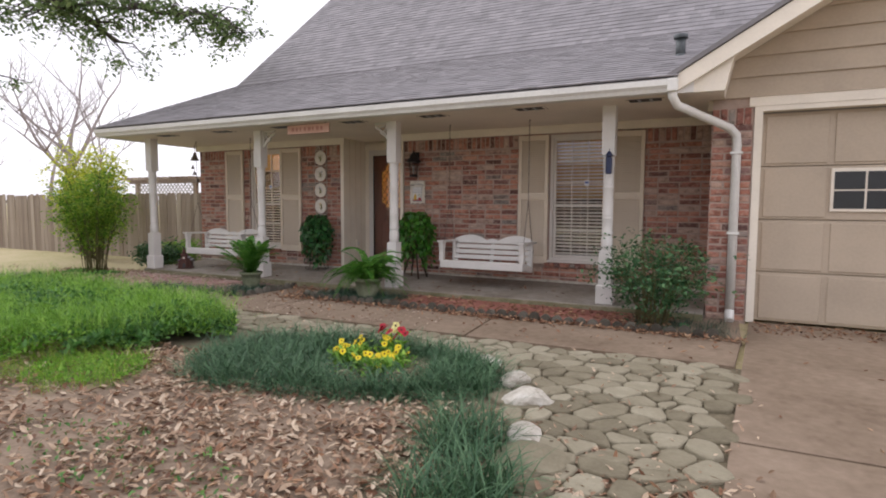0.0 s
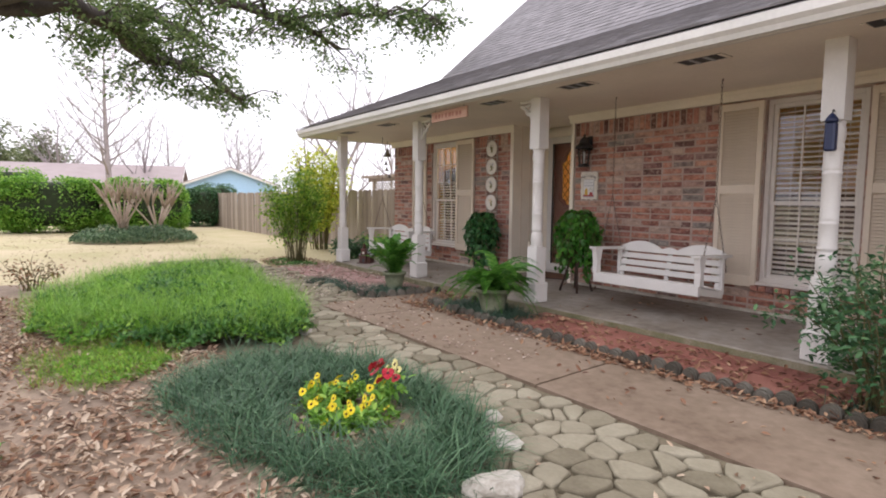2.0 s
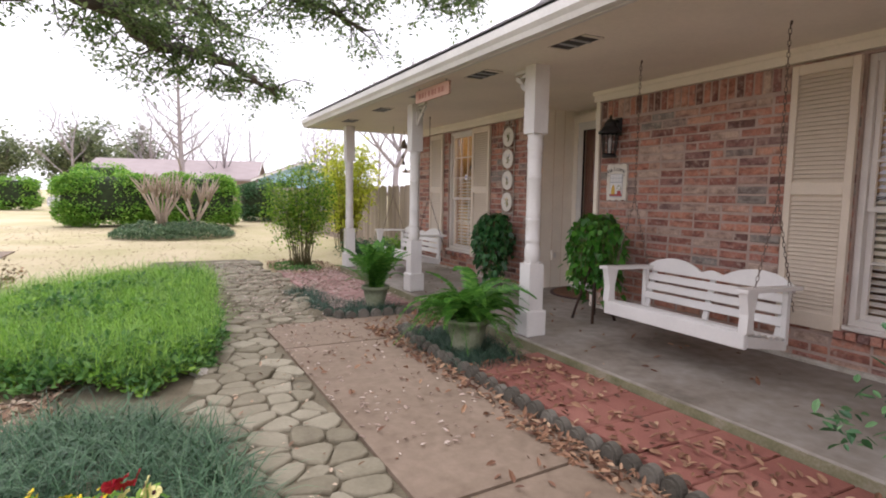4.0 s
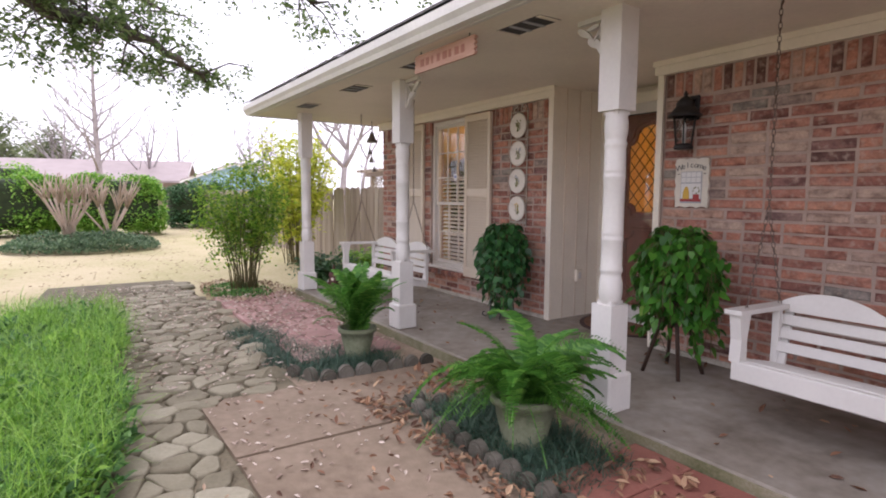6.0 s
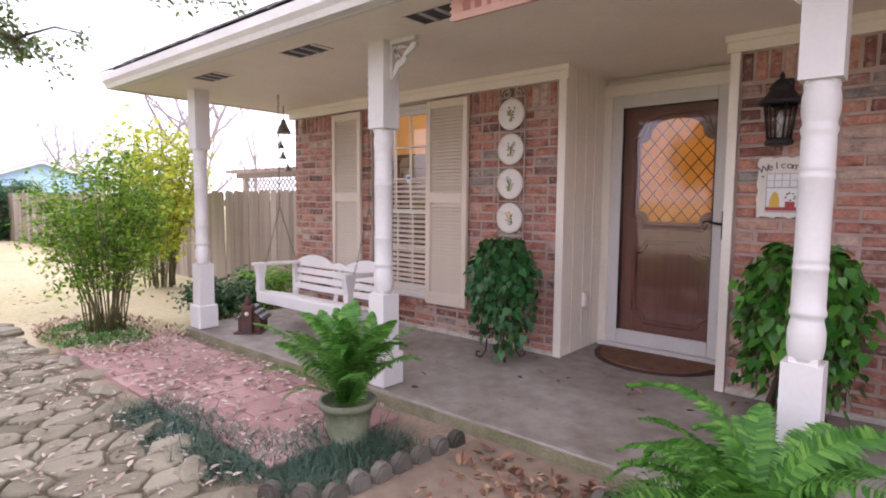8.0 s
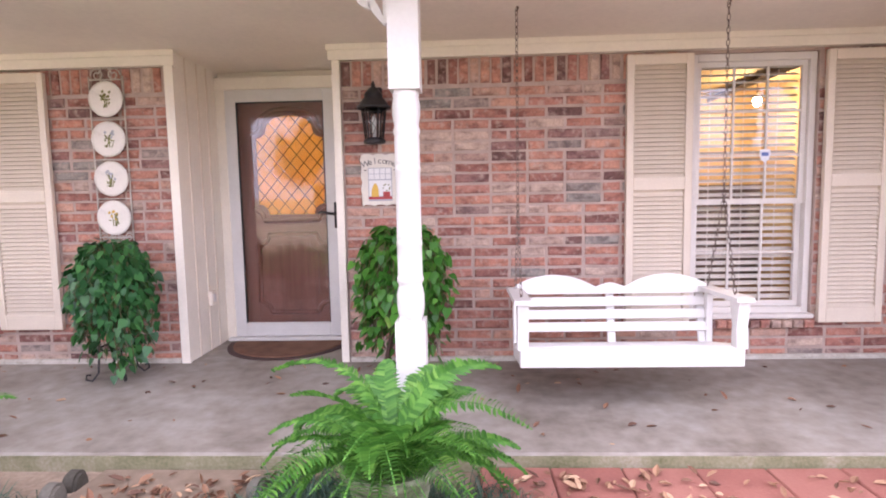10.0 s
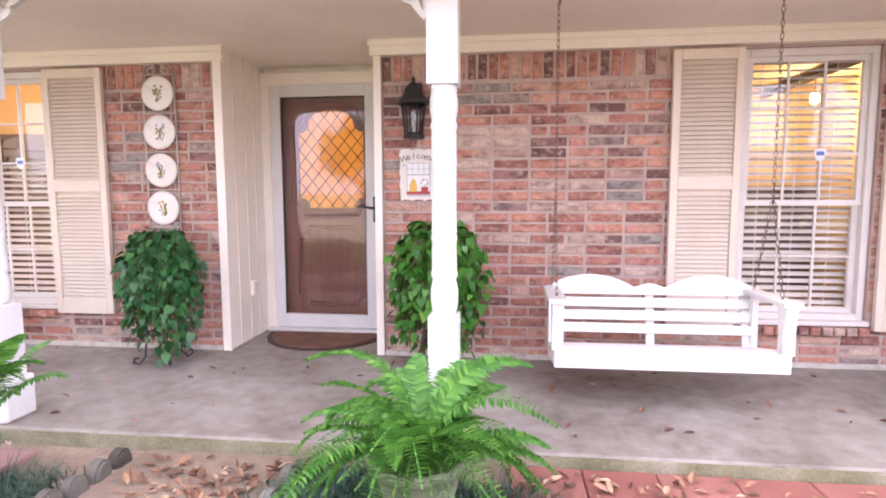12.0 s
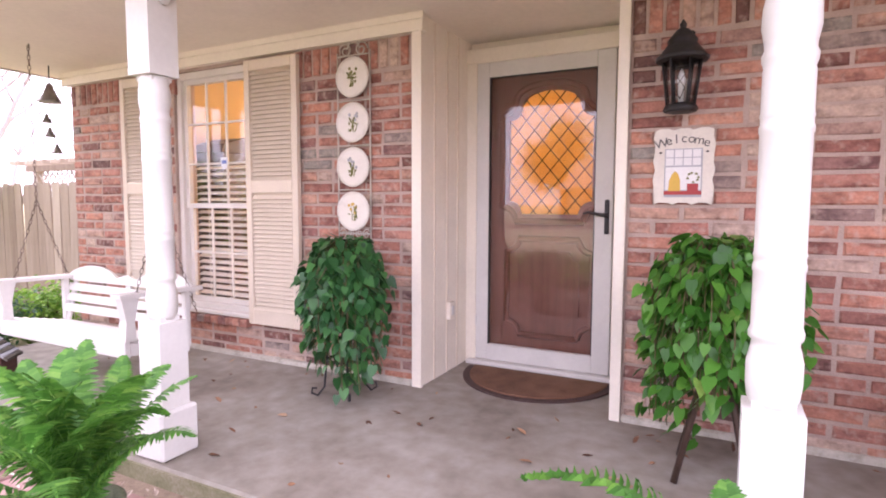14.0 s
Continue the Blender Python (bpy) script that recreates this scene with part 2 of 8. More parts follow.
M_ROOM = plain("warm_room_wall", (0.62, 0.42, 0.17), rough=0.8, d=0.06)
M_BLIND = plain("blind_slat", (0.80, 0.77, 0.72), rough=0.5, d=0.05)
M_LAMPGLASS = glass("lantern_glass", (0.9, 0.93, 0.95))

# ---- builders ----
def box(bm, x0, x1, y0, y1, z0, z1, bevel=0.0, segments=1):
    r = bmesh.ops.create_cube(bm, size=1.0, matrix=Matrix.LocRotScale(((x0 + x1) / 2, (y0 + y1) / 2, (z0 + z1) / 2), None, (x1 - x0, y1 - y0, z1 - z0)))
    if bevel:
        es = {e for v in r["verts"] for e in v.link_edges}
        bmesh.ops.bevel(bm, geom=list(es), offset=bevel, segments=segments, profile=0.7, affect='EDGES')
    return bm


def boxes(*rows, bevel=0.0):
    bm = bmesh.new()
    for r in rows:
        box(bm, *r, bevel=bevel)
    return bm


def prism(outline, axis, a, b, bm=None):
    """A closed outline of pairs pulled along an axis from a to b: 'x' pairs are (y, z), 'y' pairs (x, z), 'z' pairs (x, y)."""
    bm = bm or bmesh.new()
    put = {"x": lambda p, w: (w, p[0], p[1]), "y": lambda p, w: (p[0], w, p[1]), "z": lambda p, w: (p[0], p[1], w)}[axis]
    va, vb = [bm.verts.new(put(p, a)) for p in outline], [bm.verts.new(put(p, b)) for p in outline]
    fs = [bm.faces.new(va), bm.faces.new(vb)]
    for i in range(len(outline)):
        j = (i + 1) % len(outline)
        fs.append(bm.faces.new((va[i], va[j], vb[j], vb[i])))
    bmesh.ops.recalc_face_normals(bm, faces=fs)
    return bm


def lathe(profile, n=16, bm=None, at=(0, 0, 0)):
    """A turned piece from (radius, z) pairs."""
    bm = bm or bmesh.new()
    rings = [[bm.verts.new((at[0] + r * math.cos(2 * math.pi * k / n), at[1] + r * math.sin(2 * math.pi * k / n), at[2] + z)) for k in range(n)] for r, z in profile]
    for a, b in zip(rings, rings[1:]):
        for k in range(n):
            f = bm.faces.new((a[k], a[(k + 1) % n], b[(k + 1) % n], b[k]))
            f.smooth = True
    bm.faces.new(rings[0][::-1])
    bm.faces.new(rings[-1])
    return bm


def tube(points, radii, n=6, bm=None):
    """A round bar along points; radii is one number or one a point."""
    bm = bm or bmesh.new()
    pts = [Vector(p) for p in points]
    if not hasattr(radii, "__len__"):
        radii = [radii] * len(pts)
    rings = []
    side = None
    for i, p in enumerate(pts):
        d = (pts[min(i + 1, len(pts) - 1)] - pts[max(i - 1, 0)]).normalized()
        if side is None:
            side = d.orthogonal().normalized()
        side = (side - d * side.dot(d)).normalized()
        up = d.cross(side)
        rings.append([bm.verts.new(p + (side * math.cos(2 * math.pi * k / n) + up * math.sin(2 * math.pi * k / n)) * radii[i]) for k in range(n)])
    for a, b in zip(rings, rings[1:]):
        for k in range(n):
            f = bm.faces.new((a[k], a[(k + 1) % n], b[(k + 1) % n], b[k]))
            f.smooth = True
    bm.faces.new(rings[0][::-1])
    bm.faces.new(rings[-1])
    return bm


def mesh_of(name, bm, mat):
    me = bpy.data.meshes.new(name)
    bm.normal_update()
    bm.to_mesh(me)
    bm.free()
    me.materials.append(mat)
    return me


def thing(name, bm, mat, label="", category="", kind="", group=""):
    return tagged(new(name, mesh_of(name, bm, mat)), label, category, group, kind)


def empty(name, at, label, category, group="", kind=""):
    ob = new(name)
    ob.location = at
    return tagged(ob, label, category, group, kind)


def part(name, bm, mat, parent, label=""):
    """Links a bmesh as one mesh under a thing or part. The bmesh is in the thing's own space."""
    ob = new(name, mesh_of(name, bm, mat))
    ob.parent = parent
    return tagged(ob, label)


def wall_with_openings(x0, x1, z0, z1, y0, y1, holes):
    """A wall along x from y0 to y1 thick; holes are (xa, xb, za, zb)."""
    xs = sorted({x0, x1, *[h[0] for h in holes], *[h[1] for h in holes]})
    zs = sorted({z0, z1, *[h[2] for h in holes], *[h[3] for h in holes]})
    bm = bmesh.new()
    for xa, xb in zip(xs, xs[1:]):
        for za, zb in zip(zs, zs[1:]):
            cx, cz = (xa + xb) / 2, (za + zb) / 2
            if not any(h[0] < cx < h[1] and h[2] < cz < h[3] for h in holes):
                box(bm, xa, xb, y0, y1, za, zb)
    bmesh.ops.remove_doubles(bm, verts=bm.verts, dist=1e-5)
    return bm


# ---- plan ----
GROUND, PORCH = -0.05, 0.04
WALL_Y = 8.13            # brick face of the porch wall
DOOR_Y = 8.79            # face of the storm door in its recess
SOFFIT = 2.345
PORCH_BACK = 0.08        # the slab falls towards its front edge
EAVE_Y, EAVE_Z = 6.28, 2.46
LEFT_X, RIGHT_X = -9.38, -0.04
REC_L, REC_R = -5.84, -4.65
WIN_L, WIN_R = (-8.04, -7.26), (-2.17, -1.32)
WIN_Z = (0.40, 2.22)
POSTS = [(-9.05, 6.82), (-6.48, 6.83), (-4.025, 6.84), (-1.11, 6.85)]
GAR_Y = 6.9

# ground and paving
bm = bmesh.new()
rings = [0, 6, 12, 20, 32, 50, 90, 200, 700, 2500]
verts = []
for i, r in enumerate(rings):
    row = []
    for k in range(48):
        a = 2 * math.pi * k / 48
        x, y = -6 + r * math.cos(a), 3 + r * math.sin(a)
        z = GROUND - 0.02
        row.append(bm.verts.new((x, y, z)) if i or k == 0 else None)
    verts.append(row)
for k in range(48):
    bm.faces.new((verts[0][0], verts[1][k], verts[1][(k + 1) % 48]))
for a, b in zip(verts[1:], verts[2:]):
    for k in range(48):
        bm.faces.new((a[k], b[k], b[(k + 1) % 48], a[(k + 1) % 48]))
bmesh.ops.recalc_face_normals(bm, faces=bm.faces)
ground = thing("ground", bm, M_LAWN, "dormant straw-coloured lawn with fallen leaves", "lawn", "structure")


def blob_outline(cx, cy, rx, ry, n=40, rough=0.12, seed=0, turn=0.0):
    out = []
    for k in range(n):
        a = 2 * math.pi * k / n
        r = 1 + rough * (noise.noise((math.cos(a) * 1.3 + seed, math.sin(a) * 1.3, seed * 0.7)) * 1.6)
        x, y = rx * r * math.cos(a), ry * r * math.sin(a)
        out.append((cx + x * math.cos(turn) - y * math.sin(turn), cy + x * math.sin(turn) + y * math.cos(turn)))
    return out


soil = thing("soil_patch", prism(blob_outline(-3.6, 1.6, 5.4, 3.4, seed=2), "z", GROUND - 0.1, GROUND - 0.008), M_SOIL,
             "brown bare soil under a litter of oak leaves", "soil", "structure")
soil_walk = thing("soil_strip", prism([(-11.5, 3.9), (-5.5, 3.3), (-1.5, 3.3), (-1.1, 0.8), (0.4, 0.8), (0.4, 4.9), (-5.5, 4.9), (-5.6, 5.75), (-9.2, 5.62), (-11.5, 5.5)], "z", GROUND - 0.1, GROUND - 0.004), M_JOINT,
                  "bare soil in the joints of the stone path", "soil", "structure")
bed_soil = thing("bed_soil", prism([(-5.52, 5.77), (0.3, 5.77), (0.3, 8.1), (-0.9, 6.704), (-9.4, 6.704), (-9.4, 5.5), (-5.62, 5.5)], "z", GROUND - 0.1, GROUND + 0.002), M_SOIL,
                 "dark bed soil in front of the porch", "soil", "structure")

driveway = empty("driveway", (0, 0, 0), "stained pale-brown concrete driveway slabs before the garage", "driveway", kind="structure")
for ya, yb in ((-14, -3.62), (-3.6, 3.31), (3.335, 6.88)):
    edge = [0.36 - 0.062 * (6.3 - y) for y in (ya, yb)]
    part("slab", prism([(edge[0], ya), (6.5, ya), (6.5, yb), (edge[1], yb)], "z", -0.22, -0.035), M_CONCRETE, driveway)
walkway = empty("walkway", (0, 0, 0), "brown-stained concrete walkway slabs with open joints", "walkway", kind="structure")
for xa, xb, xc, xd in ((-2.03, 0.22, 0.29, -2.10), (-4.68, -2.055, -2.125, -4.66)):
    part("slab", prism([(xa, 4.86), (xb, 4.87), (xc, 5.79), (xd, 5.79)], "z", -0.2, -0.03), M_CONCRETE, walkway)
part("slab", prism([(-5.60, 4.84), (-4.71, 4.86), (-4.69, 6.69), (-5.54, 6.69)], "z", -0.2, -0.032), M_CONCRETE, walkway)
porch = empty("porch_floor", (0, 0, 0), "worn grey concrete porch floor with a mossy edge", "porch floor", kind="structure")
bm = prism([(6.71, -0.2), (8.14, -0.2), (8.14, PORCH_BACK), (6.722, PORCH), (6.71, PORCH - 0.01)], "x", -9.2, -0.05)
box(bm, REC_L, REC_R, 8.14, 8.9, -0.2, PORCH_BACK)
part("slab", bm, M_PORCH, porch)
part("edge", boxes((-9.19, -0.05, 6.698, 6.72, -0.19, PORCH - 0.012)), M_MOSS, porch, "greenish mossy front edge")

# walls
HOLES_L = [(WIN_L[0], WIN_L[1], *WIN_Z)]
HOLES_R = [(WIN_R[0], WIN_R[1], *WIN_Z)]
wall_left = thing("wall_left", wall_with_openings(LEFT_X + 0.004, REC_L - 0.003, -0.2, SOFFIT, WALL_Y + 0.004, WALL_Y + 0.2, HOLES_L), M_MORTAR,
                  "red brick porch wall with pale mortar", "wall", "structure")
wall_right = thing("wall_right", wall_with_openings(REC_R + 0.003, RIGHT_X, -0.2, SOFFIT, WALL_Y + 0.004, WALL_Y + 0.2, HOLES_R), M_MORTAR,
                   "red brick porch wall with pale mortar", "wall", "structure")
wall_side = thing("wall_side", boxes((RIGHT_X + 0.004, 0.17, GAR_Y + 0.004, 8.33, -0.2, SOFFIT)), M_MORTAR, "dark red brick side wall of the garage", "wall", "structure")
pillar_wall = thing("wall_pillar", boxes((0.17, 0.36, GAR_Y + 0.004, GAR_Y + 0.2, -0.2, 2.36)), M_MORTAR, "brick pier beside the garage door", "wall", "structure")
wall_end = thing("wall_end", boxes((LEFT_X + 0.004, LEFT_X + 0.2, WALL_Y + 0.2, 16.5, -0.2, 2.9)), M_MORTAR, "brick end wall of the house", "wall", "structure")
gable_end = thing("gable_end", prism([(8.2, 2.9), (16.5, 2.9), (17.2, 3.3), (13, 6.8), (9.5, 3.72), (8.2, 3.1)], "x", LEFT_X + 0.03, LEFT_X + 0.15), M_SIDING,
                  "beige siding gable end", "gable", "structure")
wall_back = thing("wall_back", boxes((LEFT_X, 6.5, 16.4, 16.6, -0.2, 2.9)), M_SIDING, "back wall of the house", "wall", "structure")
# recess of the front door
wall_recess_left = thing("wall_recess_left", boxes((REC_L, REC_L + 0.02, WALL_Y - 0.03, 8.9, PORCH, SOFFIT),
                                                 (REC_L - 0.035, REC_L + 0.03, WALL_Y - 0.035, WALL_Y - 0.01, PORCH + 0.02, 2.25)), M_TRIM,
                         "cream grooved panelling in the door recess", "wall panelling", "structure")
wall_recess_right = thing("wall_recess_right", boxes((REC_R - 0.02, REC_R, WALL_Y - 0.02, 8.9, PORCH, SOFFIT), (REC_R - 0.024, REC_R + 0.03, WALL_Y - 0.03, WALL_Y - 0.008, PORCH, 2.25)), M_TRIM,
                          "cream panelling in the door recess", "wall panelling", "structure")
wall_door = thing("wall_door", wall_with_openings(REC_L + 0.02, REC_R - 0.02, -0.1, SOFFIT, DOOR_Y + 0.06, DOOR_Y + 0.2, [(-5.70, -4.82, 0.05, 2.16)]), M_TRIM,
                  "cream wall round the front door", "wall", "structure")
door_trim = thing("trim_door", boxes((-5.82, -5.745, DOOR_Y - 0.01, DOOR_Y + 0.06, PORCH, 2.27), (-4.775, REC_R - 0.021, DOOR_Y - 0.01, DOOR_Y + 0.06, PORCH, 2.27),
                                    (-5.82, REC_R - 0.021, DOOR_Y - 0.02, DOOR_Y + 0.06, 2.19, 2.29), bevel=0.004), M_TRIM, "cream painted door casing", "trim", "structure")
sill = thing("door_sill", boxes((-5.80, -4.70, DOOR_Y - 0.06, DOOR_Y + 0.1, 0.06, 0.105), bevel=0.006), M_WHITE, "white painted door sill", "sill", "structure")
frieze = thing("trim_frieze", boxes((LEFT_X - 0.05, REC_L + 0.045, WALL_Y - 0.045, WALL_Y + 0.015, 2.24, SOFFIT), (REC_R - 0.045, RIGHT_X, WALL_Y - 0.045, WALL_Y + 0.015, 2.24, SOFFIT),
                                    (RIGHT_X - 0.045, RIGHT_X + 0.012, GAR_Y + 0.1, WALL_Y - 0.045, 2.24, SOFFIT),
                                    (LEFT_X - 0.05, REC_L + 0.055, WALL_Y - 0.06, WALL_Y - 0.045, 2.305, SOFFIT), (REC_R - 0.055, RIGHT_X - 0.045, WALL_Y - 0.06, WALL_Y - 0.045, 2.305, SOFFIT)),
               M_TRIM, "cream frieze board along the top of the wall", "trim", "structure")

# porch ceiling, fascia, roof
ceiling = thing("ceiling", boxes((-9.62, -0.05, EAVE_Y + 0.05, 8.95, SOFFIT, SOFFIT + 0.03)), M_SOFFIT, "cream painted porch ceiling", "ceiling", "structure")
fascia = thing("fascia", boxes((-9.66, -0.21, EAVE_Y + 0.02, EAVE_Y + 0.05, SOFFIT - 0.01, EAVE_Z + 0.02), (-9.66, -9.63, EAVE_Y + 0.02, 9.4, SOFFIT - 0.01, EAVE_Z - 0.02)), M_WHITE,
               "white fascia board", "fascia", "structure")
GUT = [(EAVE_Y + 0.02, SOFFIT - 0.005), (EAVE_Y - 0.045, SOFFIT - 0.005), (EAVE_Y - 0.06, SOFFIT + 0.03), (EAVE_Y - 0.085, SOFFIT + 0.06), (EAVE_Y - 0.085, EAVE_Z + 0.005),
       (EAVE_Y - 0.075, EAVE_Z + 0.005), (EAVE_Y - 0.075, EAVE_Z - 0.02), (EAVE_Y + 0.02, EAVE_Z - 0.02)]
gutter = thing("gutter", prism(GUT, "x", -9.68, -0.39), M_GUTTER, "white painted metal gutter along the eave", "gutter", "structure")


def shingle_slope(bm, x0, x1, y0, z0, y1, z1, clip=None, course=0.14, tab=0.22, seed=0):
    """Overlapping shingle tabs, course by course, up a slope that rises from (y0, z0) to (y1, z1)."""
    rnd = random.Random(seed)
    d = Vector((0, y1 - y0, z1 - z0))
    length = d.length
    d.normalize()
    up = Vector((0, -d.z, d.y))
    rows = int(length / course)
    for r in range(rows + 1):
        s = r * course
        a, b = Vector((0, y0, z0)) + d * s, Vector((0, y0, z0)) + d * min(s + course * 1.25, length + 0.02)
        x = x0 - rnd.random() * tab
        while x < x1:
            w = tab * rnd.uniform(0.5, 1.0)
            xa, xb = max(x, x0), min(x + w, x1)
            lim = clip(a.y) if clip else x1
            xb = min(xb, lim)
            if xb - xa > 0.02:
                lift = rnd.uniform(0.006, 0.012)
                q = [Vector((xa, 0, 0)) + a + up * lift, Vector((xb, 0, 0)) + a + up * lift, Vector((xb, 0, 0)) + b, Vector((xa, 0, 0)) + b,
                     Vector((xa, 0, 0)) + a - up * 0.004, Vector((xb, 0, 0)) + a - up * 0.004]
                v = [bm.verts.new(p) for p in q]
                bm.faces.new((v[0], v[1], v[2], v[3]))
                bm.faces.new((v[4], v[5], v[1], v[0]))
            x += w
    return bm


EAVE_TOP, BREAK, RIDGE = (EAVE_Y - 0.06, EAVE_Z + 0.02), (9.5, 3.82), (13.2, 7.05)
roof = empty("roof", (0, 0, 0), "grey-brown asphalt shingle roof, shallow over the porch and steep above", "roof", kind="structure")
part("deck", prism([EAVE_TOP, BREAK, RIDGE, (17.6, 3.2), (17.6, 3.1), (13.2, 6.9), (9.55, 3.72), (EAVE_TOP[0], EAVE_TOP[1] - 0.03)], "x", -9.72, -0.36), M_SHINGLE, roof)
part("deck", prism([BREAK, RIDGE, (17.6, 3.2), (17.6, 3.1), (13.2, 6.9), (9.55, 3.72)], "x", -0.36, 6.6), M_SHINGLE, roof)
part("deck", prism([(7.4, 2.96), BREAK, (9.55, 3.72), (7.4, 2.86)], "x", -0.36, 2.0), M_SHINGLE, roof)


def valley(y):
    """Where the garage roof cuts the porch roof: its west slope rises 0.59 for each metre eastward from x = -0.30."""
    z = EAVE_TOP[1] + (y - EAVE_TOP[0]) * (BREAK[1] - EAVE_TOP[1]) / (BREAK[0] - EAVE_TOP[0]) if y < BREAK[0] else BREAK[1] + (y - BREAK[0]) * 0.873
    return min(6.5, -0.43 + max(0, (z - 2.52)) / 0.59 + 0.1)


bm = shingle_slope(bmesh.new(), -9.74, 6.5, EAVE_TOP[0] - 0.02, EAVE_TOP[1] + 0.012, BREAK[0], BREAK[1] + 0.012, clip=valley, seed=3)
part("porch_shingles", bm, M_SHINGLE, roof)
bm = shingle_slope(bmesh.new(), -9.74, 6.5, BREAK[0], BREAK[1] + 0.012, RIDGE[0], RIDGE[1] + 0.012, clip=valley, seed=4)
part("upper_shingles", bm, M_SHINGLE, roof)
rake = thing("rake_board", prism([(EAVE_TOP[0], EAVE_TOP[1] - 0.03), (9.5, 3.78), (13.2, 6.98), (13.2, 6.82), (9.58, 3.64), (EAVE_TOP[0] + 0.1, EAVE_TOP[1] - 0.13)], "x", -9.70, -9.66), M_WHITE,
             "white rake board at the gable", "trim", "structure")

# garage
GX1 = 6.4
garage_front = thing("wall_garage", boxes((0.36, GX1, GAR_Y + 0.02, GAR_Y + 0.18, 2.22, 2.5), (3.1, GX1, GAR_Y + 0.02, GAR_Y + 0.18, -0.1, 2.22), (GX1 - 0.15, GX1, GAR_Y + 0.18, 16.4, -0.1, 2.6)), M_SIDING,
                     "beige painted front of the garage", "wall", "structure")
PEAK_X = 3.1
gable = empty("garage_gable", (0, 0, 0), "beige lap siding gable over the garage", "gable", kind="structure")
zz = 2.34
while zz < 4.3:
    xl, xr = -0.07 if zz < 2.6 else -0.39 + (zz - 2.46) / 0.59, GX1 + 0.1 if zz < 2.6 else 6.7 - (zz - 2.46) / 0.59
    z2 = zz + 0.21
    part("lap_board", prism([(GAR_Y - 0.028, zz), (GAR_Y - 0.004, z2), (GAR_Y + 0.02, z2), (GAR_Y + 0.02, zz)], "x", max(-0.07, xl), xr), M_SIDING, gable)
    zz = z2
part("backing", prism([(-0.04, 2.36), (GX1, 2.36), (GX1, 2.5), (PEAK_X, 4.45), (-0.04, 2.62)], "y", GAR_Y + 0.02, GAR_Y + 0.1), M_SIDING, gable)
RK = 0.59
garage_roof = empty("garage_roof", (0, 0, 0), "grey shingle garage roof with white rake boards", "roof", kind="structure")
for sgn in (1, -1):
    xe = PEAK_X - sgn * 3.56
    ze, zp = 2.52, 2.52 + 3.56 * RK
    part("deck", prism([(xe, ze), (PEAK_X, zp), (PEAK_X, zp - 0.05), (xe, ze - 0.05)], "y", 6.24, 13.0), M_SHINGLE, garage_roof)
    part("rake_board", prism([(xe + sgn * 0.02, ze - 0.05), (PEAK_X, zp - 0.06), (PEAK_X, zp - 0.24), (xe + sgn * 0.06, ze - 0.19)], "y", 6.26, 6.30), M_TRIM, garage_roof)
    part("rake_soffit", prism([(xe + sgn * 0.05, ze - 0.10), (PEAK_X, zp - 0.13), (PEAK_X, zp - 0.16), (xe + sgn * 0.05, ze - 0.13)], "y", 6.30, GAR_Y - 0.03), M_TRIM, garage_roof)
part("eave_return", prism([(-0.41, 2.335), (0.07, 2.335), (0.15, 2.70), (-0.41, 2.42)], "y", 6.32, 6.86), M_TRIM, garage_roof, "boxed cream eave return")

